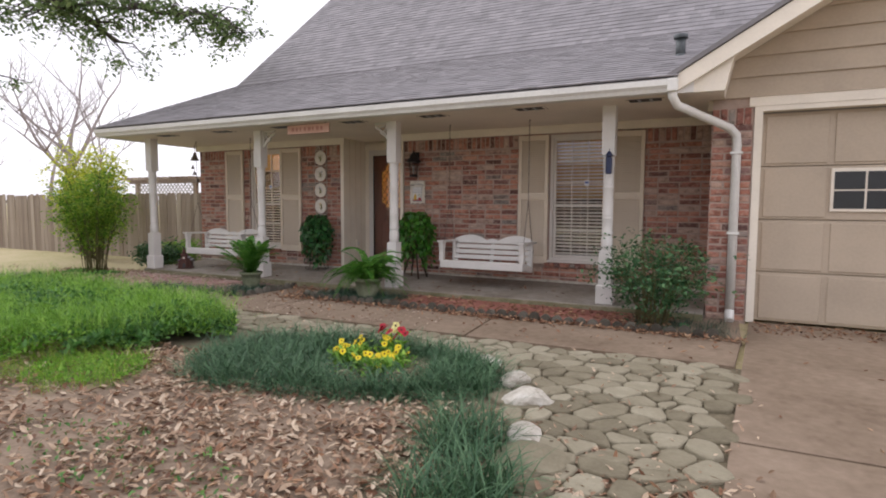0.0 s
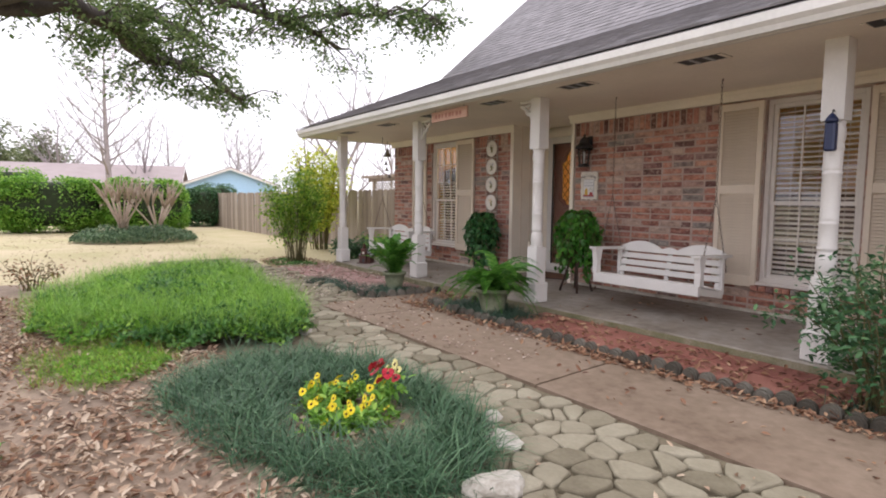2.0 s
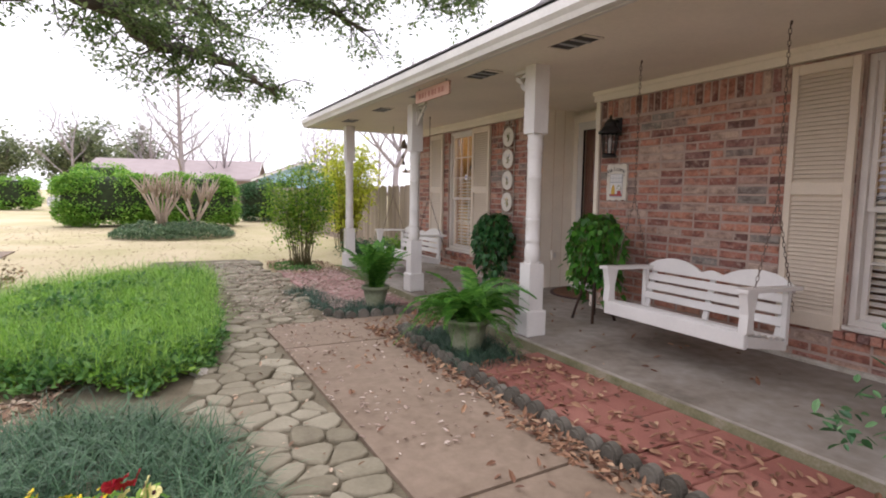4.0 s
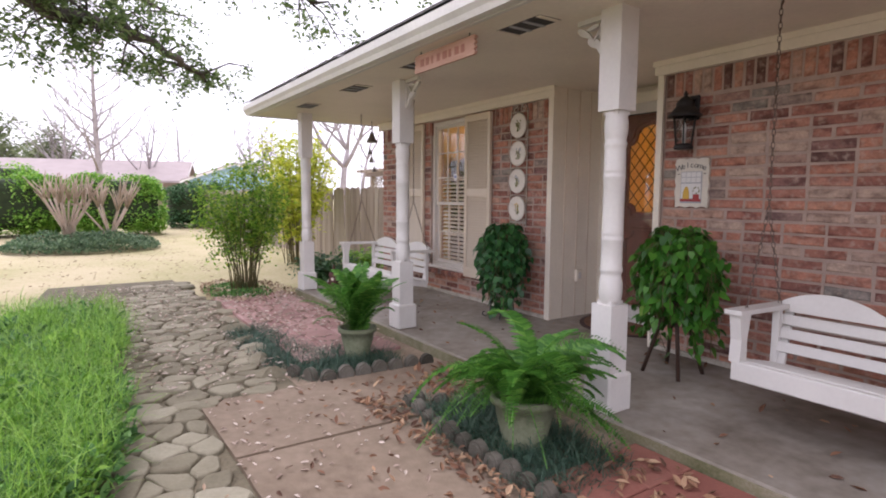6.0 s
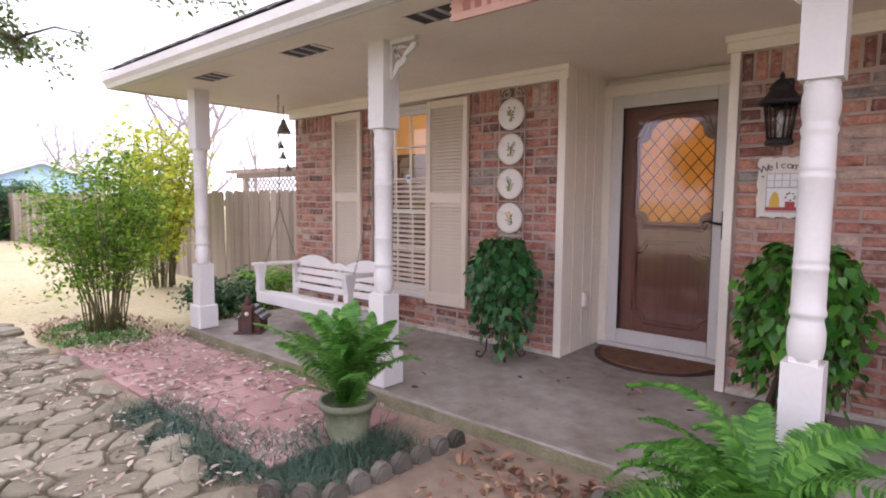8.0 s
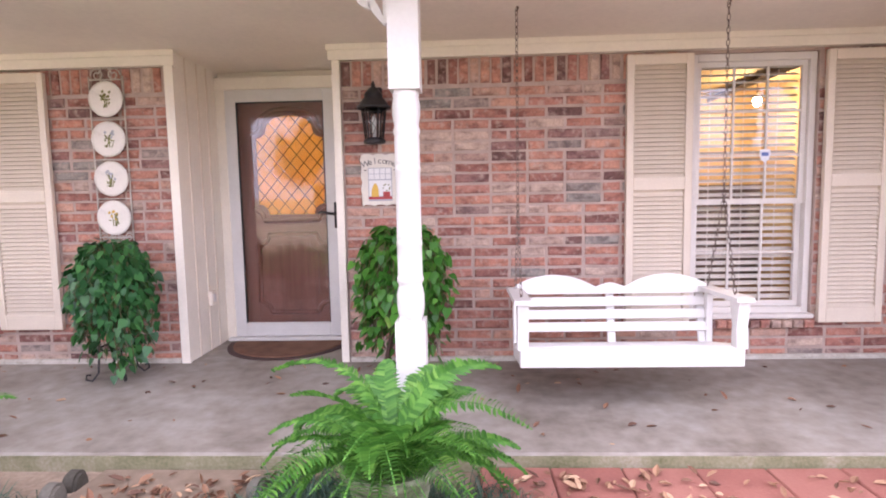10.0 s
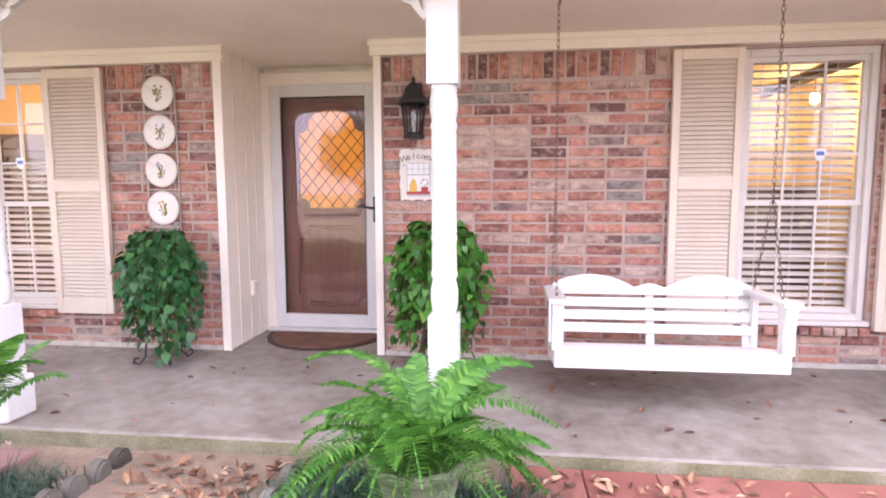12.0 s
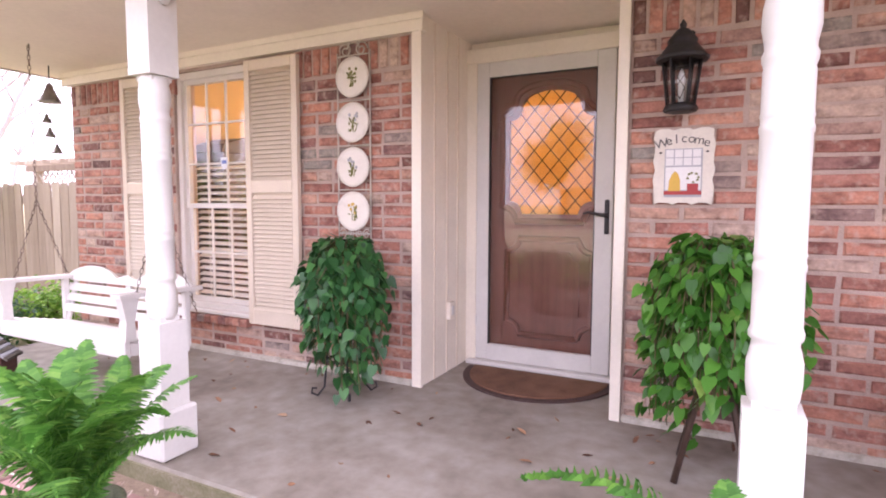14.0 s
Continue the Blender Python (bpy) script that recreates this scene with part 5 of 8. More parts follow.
def turns(rng, yaw, pitch, roll, scale):
    """Rotation-scale matrices: the template grows along +y, lies in xy, with z its face; pitch lifts the tip."""
    yaw, pitch, roll, scale = [np.asarray(a, float) for a in np.broadcast_arrays(yaw, pitch, roll, scale)]
    cy, sy, cp, sp, cr, sr = np.cos(yaw), np.sin(yaw), np.cos(pitch), np.sin(pitch), np.cos(roll), np.sin(roll)
    z, o = np.zeros_like(cy), np.ones_like(cy)
    rz = np.stack([cy, -sy, z, sy, cy, z, z, z, o], -1).reshape(-1, 3, 3)
    rx = np.stack([o, z, z, z, cp, -sp, z, sp, cp], -1).reshape(-1, 3, 3)
    ry = np.stack([cr, z, sr, z, o, z, -sr, z, cr], -1).reshape(-1, 3, 3)
    return np.einsum("nij,njk,nkl->nil", rz, rx, ry) * scale.reshape(-1, 1, 1)


LEAF_V = [(0, 0, 0), (0.22, 0.3, 0.06), (0.2, 0.65, 0.07), (0, 1, -0.02), (-0.2, 0.65, 0.07), (-0.22, 0.3, 0.06), (0, 0.5, 0)]
LEAF_F = [(0, 1, 6), (1, 2, 6), (2, 3, 6), (3, 4, 6), (4, 5, 6), (5, 0, 6)]
HEART_V = [(0, 0, 0), (0.24, -0.1, 0.03), (0.40, 0.10, 0.02), (0.38, 0.40, -0.01), (0.2, 0.75, -0.06), (0, 1.05, -0.16), (-0.2, 0.75, -0.06), (-0.38, 0.40, -0.01), (-0.40, 0.10, 0.02), (-0.24, -0.1, 0.03), (0, 0.45, -0.06)]
HEART_F = [(0, 1, 2, 10), (2, 3, 10), (3, 4, 10), (4, 5, 10), (5, 6, 10), (6, 7, 10), (7, 8, 10), (8, 9, 0, 10)]
DRY_V = [(0, 0, 0), (0.2, 0.25, 0.10), (0.17, 0.7, 0.13), (0, 1, 0.08), (-0.18, 0.6, 0.16), (-0.2, 0.28, 0.12), (0, 0.5, 0.0)]
BLADE_V = [(-0.5, 0, 0), (0.5, 0, 0), (-0.42, 0.38, 0.02), (0.42, 0.38, 0.02), (-0.3, 0.72, -0.10), (0.3, 0.72, -0.10), (0, 1.0, -0.36)]
BLADE_F = [(0, 1, 3, 2), (2, 3, 5, 4), (4, 5, 6)]


def blade(width):
    return [(x * width, y, z) for x, y, z in BLADE_V]


M_DRY = foliage("fallen_oak_leaf", [(0.12, (0.16, 0.098, 0.06)), (0.35, (0.31, 0.205, 0.135)), (0.6, (0.45, 0.335, 0.235)), (0.85, (0.58, 0.48, 0.365))], rough=0.7, trans=0.08)
M_DRYRED = foliage("fallen_brown_leaf", [(0.12, (0.085, 0.042, 0.027)), (0.4, (0.20, 0.10, 0.058)), (0.7, (0.33, 0.19, 0.11)), (0.9, (0.46, 0.32, 0.20))], rough=0.7, trans=0.08)
M_FERN = foliage("fern_green", [(0.1, (0.026, 0.10, 0.014)), (0.45, (0.075, 0.215, 0.03)), (0.75, (0.145, 0.325, 0.05)), (0.95, (0.30, 0.42, 0.095))], trans=0.35, vary=0.55)
M_VINE = foliage("dark_vine_green", [(0.1, (0.014, 0.06, 0.016)), (0.5, (0.03, 0.115, 0.033)), (0.9, (0.06, 0.18, 0.045))], rough=0.35, trans=0.15)
M_POTHOS = foliage("pothos_green", [(0.1, (0.022, 0.09, 0.012)), (0.45, (0.05, 0.18, 0.02)), (0.75, (0.09, 0.26, 0.03)), (0.92, (0.33, 0.42, 0.11))], rough=0.33, trans=0.25, vary=0.6, scale=9)
M_LIRIOPE = foliage("liriope_green", [(0.1, (0.018, 0.055, 0.022)), (0.5, (0.050, 0.122, 0.055)), (0.85, (0.12, 0.215, 0.105))], rough=0.5, trans=0.15)
M_BRIGHT = foliage("bright_ground_green", [(0.1, (0.08, 0.20, 0.02)), (0.5, (0.19, 0.39, 0.045)), (0.85, (0.34, 0.54, 0.09))], trans=0.35)
M_NANDINA = foliage("yellow_green_leaf", [(0.1, (0.06, 0.16, 0.015)), (0.45, (0.17, 0.33, 0.035)), (0.75, (0.30, 0.46, 0.055)), (0.95, (0.52, 0.57, 0.09))], trans=0.55)
M_LIME = foliage("lime_leaf", [(0.1, (0.32, 0.42, 0.03)), (0.5, (0.55, 0.60, 0.06)), (0.9, (0.72, 0.72, 0.12))], trans=0.45)
M_SHRUB = foliage("blue_green_leaf", [(0.1, (0.02, 0.065, 0.025)), (0.5, (0.05, 0.135, 0.05)), (0.9, (0.11, 0.21, 0.08))], trans=0.2)
M_ISLAND = foliage("grey_green_ground_leaf", [(0.1, (0.05, 0.10, 0.05)), (0.5, (0.12, 0.20, 0.10)), (0.9, (0.24, 0.32, 0.18))], trans=0.25)
# far oak leaves, paled in the base colour to imitate distance haze
M_FAROAK = foliage("hazed_oak_leaf", [(0.1, (0.10, 0.13, 0.06)), (0.5, (0.17, 0.21, 0.10)), (0.9, (0.27, 0.30, 0.17))], trans=0.5)
M_OAKLEAF = foliage("live_oak_leaf", [(0.1, (0.04, 0.075, 0.02)), (0.5, (0.10, 0.16, 0.05)), (0.9, (0.21, 0.27, 0.11))], trans=0.5)
M_HEDGE = foliage("hedge_leaf", [(0.1, (0.06, 0.17, 0.018)), (0.5, (0.17, 0.37, 0.04)), (0.9, (0.33, 0.52, 0.09))], trans=0.35)
M_STEM = plain("green_brown_stem", (0.14, 0.12, 0.05), rough=0.7, d=0.3)


def in_poly(p, poly):
    return inside(p[0], p[1], poly)


def litter(name, poly, n, z, mat, seed, size=(0.05, 0.10), label="", flat=0.35):
    """Fallen leaves strewn over an outline."""
    rng = np.random.default_rng(seed)
    xs, ys = [p[0] for p in poly], [p[1] for p in poly]
    pts = []
    while len(pts) < n:
        p = (rng.uniform(min(xs), max(xs)), rng.uniform(min(ys), max(ys)))
        if in_poly(p, poly) and rng.random() < 0.35 + 0.9 * max(0, noise.noise((p[0] * 1.1, p[1] * 1.1, seed)) + 0.45):
            pts.append((*p, z + rng.uniform(0.0, 0.012)))
    m = turns(rng, rng.uniform(0, 6.28, n), rng.normal(0, flat, n), rng.normal(0, flat, n), rng.uniform(*size, n))
    ob = new(name, repeat_mesh(name, DRY_V, LEAF_F, m, np.array(pts), mat))
    return tagged(ob, label, "leaf litter", kind="stuff")


def blades_at(name, pts, mat, seed, length, width, lean, parent=None):
    rng = np.random.default_rng(seed)
    n = len(pts)
    m = turns(rng, rng.uniform(0, 6.28, n), np.radians(rng.uniform(lean[0], lean[1], n)), rng.normal(0, 0.25, n), rng.uniform(*length, n))
    me = repeat_mesh(name, blade(width), BLADE_F, m, np.array(pts), mat)
    ob = new(name, me)
    if parent:
        ob.parent = parent
    return ob


def tufts(poly, n_tufts, per, seed, z, spread=0.05, hole=None, dome=0.0):
    rng = np.random.default_rng(seed)
    xs, ys = [p[0] for p in poly], [p[1] for p in poly]
    cx, cy = sum(xs) / len(xs), sum(ys) / len(ys)
    pts = []
    k = 0
    while k < n_tufts:
        p = (rng.uniform(min(xs), max(xs)), rng.uniform(min(ys), max(ys)))
        if not in_poly(p, poly) or (hole and ((p[0] - hole[0]) / hole[2]) ** 2 + ((p[1] - hole[1]) / hole[3]) ** 2 < 1):
            continue
        k += 1
        for _ in range(per):
            pts.append((p[0] + rng.normal(0, spread), p[1] + rng.normal(0, spread), z + dome * rng.random()))
    return pts


M_PALELEAF = foliage("bleached_leaf", [(0.12, (0.22, 0.155, 0.115)), (0.4, (0.38, 0.29, 0.235)), (0.7, (0.53, 0.44, 0.375)), (0.9, (0.64, 0.56, 0.49))], rough=0.7, trans=0.08)

# fallen leaves
litter("fallen_leaves", blob_outline(-3.4, 1.7, 4.3, 1.75, seed=2), 16500, GROUND, M_DRY, 1, size=(0.03, 0.072), label="thick litter of pale brown fallen oak leaves on the soil")
litter("fallen_leaves", blob_outline(-3.4, 1.7, 4.2, 1.7, seed=3), 6000, GROUND, M_DRYRED, 42, size=(0.03, 0.065), label="darker red-brown fallen leaves among the litter")
litter("fallen_leaves", [(-10.8, 4.0), (-5.7, 3.9), (-5.7, 5.6), (-9.4, 5.6), (-10.8, 5.4)], 1700, GROUND + 0.026, M_PALELEAF, 2, label="scattered bleached leaves on the stone path", size=(0.025, 0.06), flat=0.2)
litter("fallen_leaves", [(-9.3, 5.7), (-6.2, 5.7), (-6.2, 6.62), (-9.3, 6.62)], 950, GROUND + 0.040, M_PALELEAF, 3, label="scattered bleached leaves on the pink pavers", size=(0.03, 0.065), flat=0.2)
litter("fallen_leaves", [(-5.6, 4.85), (-2.5, 4.85), (-2.5, 5.74), (-5.6, 5.74)], 230, -0.028, M_PALELEAF, 44, label="bleached leaf scraps on the walkway", size=(0.02, 0.05), flat=0.2)
litter("fallen_leaves", [(-5.5, 4.85), (0.3, 4.85), (0.3, 5.74), (-5.5, 5.74)], 150, -0.026, M_DRYRED, 4, label="scattered brown leaves on the walkway", size=(0.03, 0.07))
litter("fallen_leaves", [(-5.4, 5.7), (-4.75, 5.7), (-4.75, 6.6), (-5.4, 6.6)], 200, -0.026, M_DRYRED, 41, label="fallen brown leaves at the porch step", size=(0.04, 0.08))
litter("fallen_leaves", [(-5.1, 5.70), (0.33, 5.70), (0.33, 5.87), (-5.1, 5.87)], 950, -0.03, M_DRYRED, 5, label="drift of brown leaves along the edging", size=(0.035, 0.07))
litter("fallen_leaves", [(-3.6, 5.95), (-0.3, 5.95), (-0.3, 6.6), (-3.6, 6.6)], 520, -0.012, M_DRYRED, 6, label="brown fallen leaves on the red pavers", size=(0.04, 0.075))
litter("fallen_leaves", [(-9.0, 6.75), (-0.2, 6.75), (-0.2, 8.05), (-9.0, 8.05)], 110, PORCH + 0.002, M_DRYRED, 7, label="a few brown leaves on the porch floor", size=(0.03, 0.07)).matrix_world = pose(0, 0, -6.71 * 0.028, 1.604, 0, 0)
litter("fallen_leaves", [(0.4, -3), (3.4, -3), (3.4, 6.8), (0.4, 6.8)], 160, -0.032, M_DRYRED, 8, label="scattered leaves on the driveway", size=(0.03, 0.07))
litter("fallen_leaves", [(0.42, 6.25), (3.0, 6.4), (3.0, 6.85), (0.42, 6.85)], 330, -0.032, M_DRYRED, 45, label="drift of brown leaves before the garage door", size=(0.03, 0.065))
litter("fallen_leaves", [(-1.8, 1.0), (0.34, 1.0), (0.34, 4.75), (-4.5, 4.75), (-4.5, 4.1), (-1.2, 3.9)], 420, GROUND + 0.02, M_DRY, 9, label="leaf scraps on the flagstones", size=(0.02, 0.05))
litter("fallen_leaves", [(-24, -3), (-9, -1), (-8.6, 5.5), (-13, 6.5), (-24, 7)], 2200, GROUND - 0.018, M_DRY, 10, label="leaves scattered over the lawn", size=(0.035, 0.07), flat=0.12)

# liriope bed with pansies
BED = blob_outline(-2.5, 3.52, 1.22, 0.70, seed=5, rough=0.1, turn=0.12)
bedsoil = thing("bed_mound", prism([(x * 0.96 - 2.5 * 0.04, y * 0.96 + 3.52 * 0.04) for x, y in BED], "z", GROUND - 0.05, GROUND + 0.02), M_SOIL, "dark soil mound of the flower bed", "flower bed", "structure")
ob = blades_at("liriope_border", tufts(BED, 800, 17, 11, GROUND + 0.01, hole=(-2.2, 3.58, 0.46, 0.38)), M_LIRIOPE, 12, (0.13, 0.29), 0.025, (-4, 64))
tagged(ob, "dense dark green liriope border round the flower bed", "grass border", kind="stuff")
ob = blades_at("liriope_clump", tufts(blob_outline(-1.06, 2.62, 0.17, 0.24, seed=8), 34, 16, 13, GROUND + 0.01), M_LIRIOPE, 14, (0.18, 0.32), 0.026, (25, 80))
tagged(ob, "dark green liriope clump beside the stones", "grass clump", kind="stuff")
ob = blades_at("liriope_clump", tufts(blob_outline(-0.86, 2.1, 0.18, 0.22, seed=9), 34, 16, 15, GROUND + 0.01), M_LIRIOPE, 16, (0.18, 0.34), 0.026, (25, 80))
tagged(ob, "dark green liriope clump beside the stones", "grass clump", kind="stuff")

M_PANSY_Y = plain("yellow_petal", (0.80, 0.64, 0.02), rough=0.6, d=0.15)
M_PANSY_R = plain("crimson_petal", (0.42, 0.012, 0.03), rough=0.6, d=0.2)
M_PANSY_W = plain("pale_yellow_petal", (0.80, 0.74, 0.32), rough=0.6, d=0.1)
M_EYE = plain("dark_petal_eye", (0.05, 0.012, 0.01), rough=0.7)


def pansy_meshes(mat):
    bm = bmesh.new()
    for a, r, s in ((0.5, 0.016, 0.017), (2.64, 0.016, 0.017), (-0.35, 0.014, 0.015), (3.5, 0.014, 0.015), (-1.57, 0.015, 0.019)):
        ring = []
        c = bm.verts.new((0, 0, 0.002))
        for k in range(7):
            b = a - 1.0 + 2.0 * k / 6
            ring.append(bm.verts.new(((r + s * (0.6 + 0.4 * math.sin(math.pi * k / 6))) * math.cos(b) * 0.9, (r + s * (0.6 + 0.4 * math.sin(math.pi * k / 6))) * math.sin(b) * 0.9, 0.004 * math.sin(k * 2.0 + a) + 0.004)))
        for p, q in zip(ring, ring[1:]):
            bm.faces.new((c, p, q))
    eye = lathe([(0.009, 0.004), (0.007, 0.007), (0.001, 0.008)], 7)
    return mesh_of("petals", bm, mat), mesh_of("eye", eye, M_EYE)


PANSY = {k: pansy_meshes(m) for k, m in (("yellow", M_PANSY_Y), ("crimson", M_PANSY_R), ("pale yellow", M_PANSY_W))}
rng = np.random.default_rng(77)
LEAFM = M_BRIGHT
spots = []
while len(spots) < 38:
    x, y = rng.uniform(-0.30, 0.30), rng.uniform(-0.30, 0.30)
    if (x / 0.30) ** 2 + (y / 0.30) ** 2 < 1:
        spots.append((x, y))
for i, (dx, dy) in enumerate(spots):
    colour = "crimson" if i in (3, 8) else "pale yellow" if i in (5,) else "yellow"
    h = rng.uniform(0.10, 0.2)
    big = 1.0
    if i in (3, 8, 5):
        dx, dy = {3: (-0.05, 0.26), 8: (0.14, 0.22), 5: (0.02, 0.34)}[i]
        big, h = 1.5, 0.27
    x, y = -2.22 + dx, 3.54 + dy
    p = empty("pansy", (x, y, GROUND + 0.015), f"{colour} pansy in flower in the round bed", "pansy", "pansies in the bed")
    part("stem", tube([(0, 0, 0), (0.01, 0.0, h * 0.6), (0.0, -0.01, h)], 0.003, 4), M_BRIGHT, p)
    n = 26
    pts = np.stack([rng.normal(0, 0.035, n), rng.normal(0, 0.035, n), rng.uniform(0.01, h * 0.75, n)], -1)
    ob = new("leaves", repeat_mesh("leaves", LEAF_V, LEAF_F, turns(rng, rng.uniform(0, 6.28, n), rng.uniform(0, 0.9, n), 0, rng.uniform(0.04, 0.075, n)), pts, LEAFM))
    ob.parent = p
    for k in range(1 + i % 2 if big == 1.0 else 4):
        off = (0, 0, 0) if k == 0 else (rng.normal(0, 0.028), rng.normal(0, 0.028), rng.uniform(-0.045, 0.0))
        yaw = rng.uniform(-80, 60)
        tilt = rng.uniform(35, 75)
        for nm, me in zip(("petals", "eye"), PANSY[colour]):
            ob = new(nm, me)
            ob.parent = p
            ob.matrix_local = Matrix.Translation((off[0], -0.01 + off[1], h + off[2])) @ pose(0, 0, 0, tilt, 0, yaw) @ Matrix.Scale(big * rng.uniform(0.85, 1.15) * 0.76, 4)

litter("fallen_leaves", blob_outline(-2.2, 3.58, 0.42, 0.34, seed=3), 150, GROUND + 0.022, M_DRY, 43, size=(0.04, 0.08), label="dry leaves on the soil among the pansies")

# low bright ground cover
M_HERB = foliage("weed_green", [(0.1, (0.03, 0.09, 0.02)), (0.5, (0.08, 0.20, 0.045)), (0.85, (0.17, 0.32, 0.08))], trans=0.25)
def mound(name, poly, n, height, mat, seed, label, size, category="ground cover", squash=1.0, depth=0.6, edge=0.35, base=GROUND):
    """Small leaves over a low uneven mound inside an outline."""
    rng = np.random.default_rng(seed)
    xs, ys = [p[0] for p in poly], [p[1] for p in poly]
    pts = []
    ring = np.array(poly)
    while len(pts) < n:
        p = np.array((rng.uniform(min(xs), max(xs)), rng.uniform(min(ys), max(ys))))
        if not in_poly(p, poly):
            continue
        d = np.sqrt(((ring - p) ** 2).sum(1)).min()
        h = height * (1 - math.exp(-d / edge)) * (0.72 + 0.55 * noise.noise((p[0] * 1.7, p[1] * 1.7, seed)) + 0.25 * noise.noise((p[0] * 6, p[1] * 6, seed)))
        pts.append((p[0], p[1], base + max(0.02, h) * (1 - depth * rng.random() ** 2)))
    k = len(pts)
    m = turns(rng, rng.uniform(0, 6.28, k), rng.uniform(-0.2, 1.25, k), rng.normal(0, 0.5, k), rng.uniform(*size, k))
    return tagged(new(name, repeat_mesh(name, LEAF_V, LEAF_F, m, np.array(pts), mat)), label, category, kind="stuff")


CLOVER = [(-3.95, 3.85), (-4.3, 4.2), (-5.1, 4.38), (-6.2, 4.40), (-7.4, 4.6), (-8.3, 4.55), (-8.6, 3.9), (-8.0, 3.0), (-6.8, 2.3), (-5.6, 2.05), (-4.9, 2.35), (-4.4, 3.1)]
mound("ground_cover", CLOVER, 26000, 0.36, M_BRIGHT, 21, "bright green feathery ground cover mound", (0.022, 0.06))
mound("ground_cover", CLOVER, 7000, 0.40, M_HERB, 27, "darker green weeds threaded through the ground cover", (0.03, 0.08), depth=0.3)
mound("ground_cover", [(-4.0, 3.9), (-4.4, 4.3), (-5.2, 4.46), (-6.4, 4.48), (-6.4, 4.2), (-5.2, 3.9), (-4.75, 3.0), (-4.5, 2.6), (-4.25, 3.1)], 3800, 0.22, M_HERB, 28, "dark green broad-leaved weeds at the path edge", (0.04, 0.09), edge=0.12)
mound("ground_cover", blob_outline(-4.15, 2.62, 0.45, 0.36, seed=4), 1100, 0.12, M_BRIGHT, 22, "small patch of bright green weeds", (0.02, 0.05))
ob = blades_at("weed_grass", tufts(blob_outline(-4.25, 2.55, 0.62, 0.45, seed=4), 260, 8, 29, GROUND, spread=0.05), M_NANDINA, 30, (0.08, 0.20), 0.02, (15, 80))
tagged(ob, "pale yellow-green grass tufts beside the leaf litter", "grass", kind="stuff")
mound("ground_cover", blob_outline(-5.9, 1.5, 0.9, 0.35, seed=6), 1500, 0.10, M_BRIGHT, 23, "low green weeds among the leaves", (0.02, 0.045))
mound("ground_cover", blob_outline(-2.6, 1.75, 0.9, 0.3, seed=7), 300, 0.05, M_HERB, 24, "sparse green weeds among the leaves", (0.015, 0.04))
ob = blades_at("clover_grass", tufts(CLOVER, 3000, 8, 25, GROUND + 0.10, spread=0.06, dome=0.19), M_BRIGHT, 26, (0.10, 0.25), 0.018, (15, 80))
tagged(ob, "fine green blades rising from the ground cover", "grass", kind="stuff")
# mondo grass along the paving
M_MONDO = foliage("mondo_green", [(0.1, (0.016, 0.04, 0.026)), (0.5, (0.04, 0.085, 0.055)), (0.85, (0.09, 0.15, 0.10))], rough=0.5, trans=0.1)
for poly, n, seed in (([(-7.5, 5.45), (-6.9, 5.45), (-6.2, 5.5), (-5.72, 5.62), (-5.72, 6.35), (-6.0, 6.4), (-6.4, 5.85), (-7.5, 5.72)], 420, 31), ([(-4.85, 5.93), (-3.55, 5.93), (-3.55, 6.45), (-4.62, 6.6)], 420, 32),
                      ([(-0.75, 5.95), (0.2, 5.95), (0.2, 6.6), (-0.75, 6.6)], 60, 33)):
    ob = blades_at("mondo_grass", tufts(poly, n, 14, seed, GROUND), M_MONDO, seed + 40, (0.08, 0.16), 0.035, (5, 70))
    tagged(ob, "dark green mondo grass in the porch bed", "grass", kind="stuff")


# ferns in stone pots
M_POT = material("mossy_stone_pot", [(0.25, (0.08, 0.095, 0.05)), (0.5, (0.17, 0.185, 0.115)), (0.8, (0.28, 0.28, 0.2))], scale=6, fine=50, rough=0.9, bump=0.5, bump_scale=30)


def frond_mesh(seed, length, arch, mat, lift=1.0):
    """An arching rachis with paired leaflets that shorten to the tip. It grows along +y."""
    rnd = random.Random(seed)
    v, f = [], []
    n = 44
    for i in range(n):
        u = (i + 0.6) / n
        y = length * (u - 0.18 * arch * u ** 3)
        z = length * (lift * 0.75 * u - arch * 0.95 * u ** 2.2)
        w = 0.058 * (math.sin(math.pi * min(1, 0.12 + 0.88 * u)) ** 0.7 + 0.12) * length / 0.5
        for s in (1, -1):
            a = rnd.uniform(-0.12, 0.12)
            d = Vector((s * w, w * (0.28 + a), -w * rnd.uniform(0.02, 0.25)))
            b = Vector((0, y, z))
            t = Vector((0, length / n * 0.52, length / n * 0.15))
            k = len(v)
            mid = b + d * 0.55 + Vector((0, 0, w * 0.1))
            v += [tuple(b - t * 0.8), tuple(b + t * 0.8), tuple(mid + t), tuple(b + d), tuple(mid - t)]
            f += [(k, k + 1, k + 2, k + 4), (k + 4, k + 2, k + 3)]
        k = len(v)
        r = 0.003
        u2 = (i + 1.6) / n
        y2, z2 = length * (u2 - 0.18 * arch * u2 ** 3), length * (lift * 0.75 * u2 - arch * 0.95 * u2 ** 2.2)
        v += [(-r, y, z), (r, y, z), (r, y2, z2), (-r, y2, z2)]
        f += [(k, k + 1, k + 2, k + 3)]
    return joined("frond", v, f, mat)


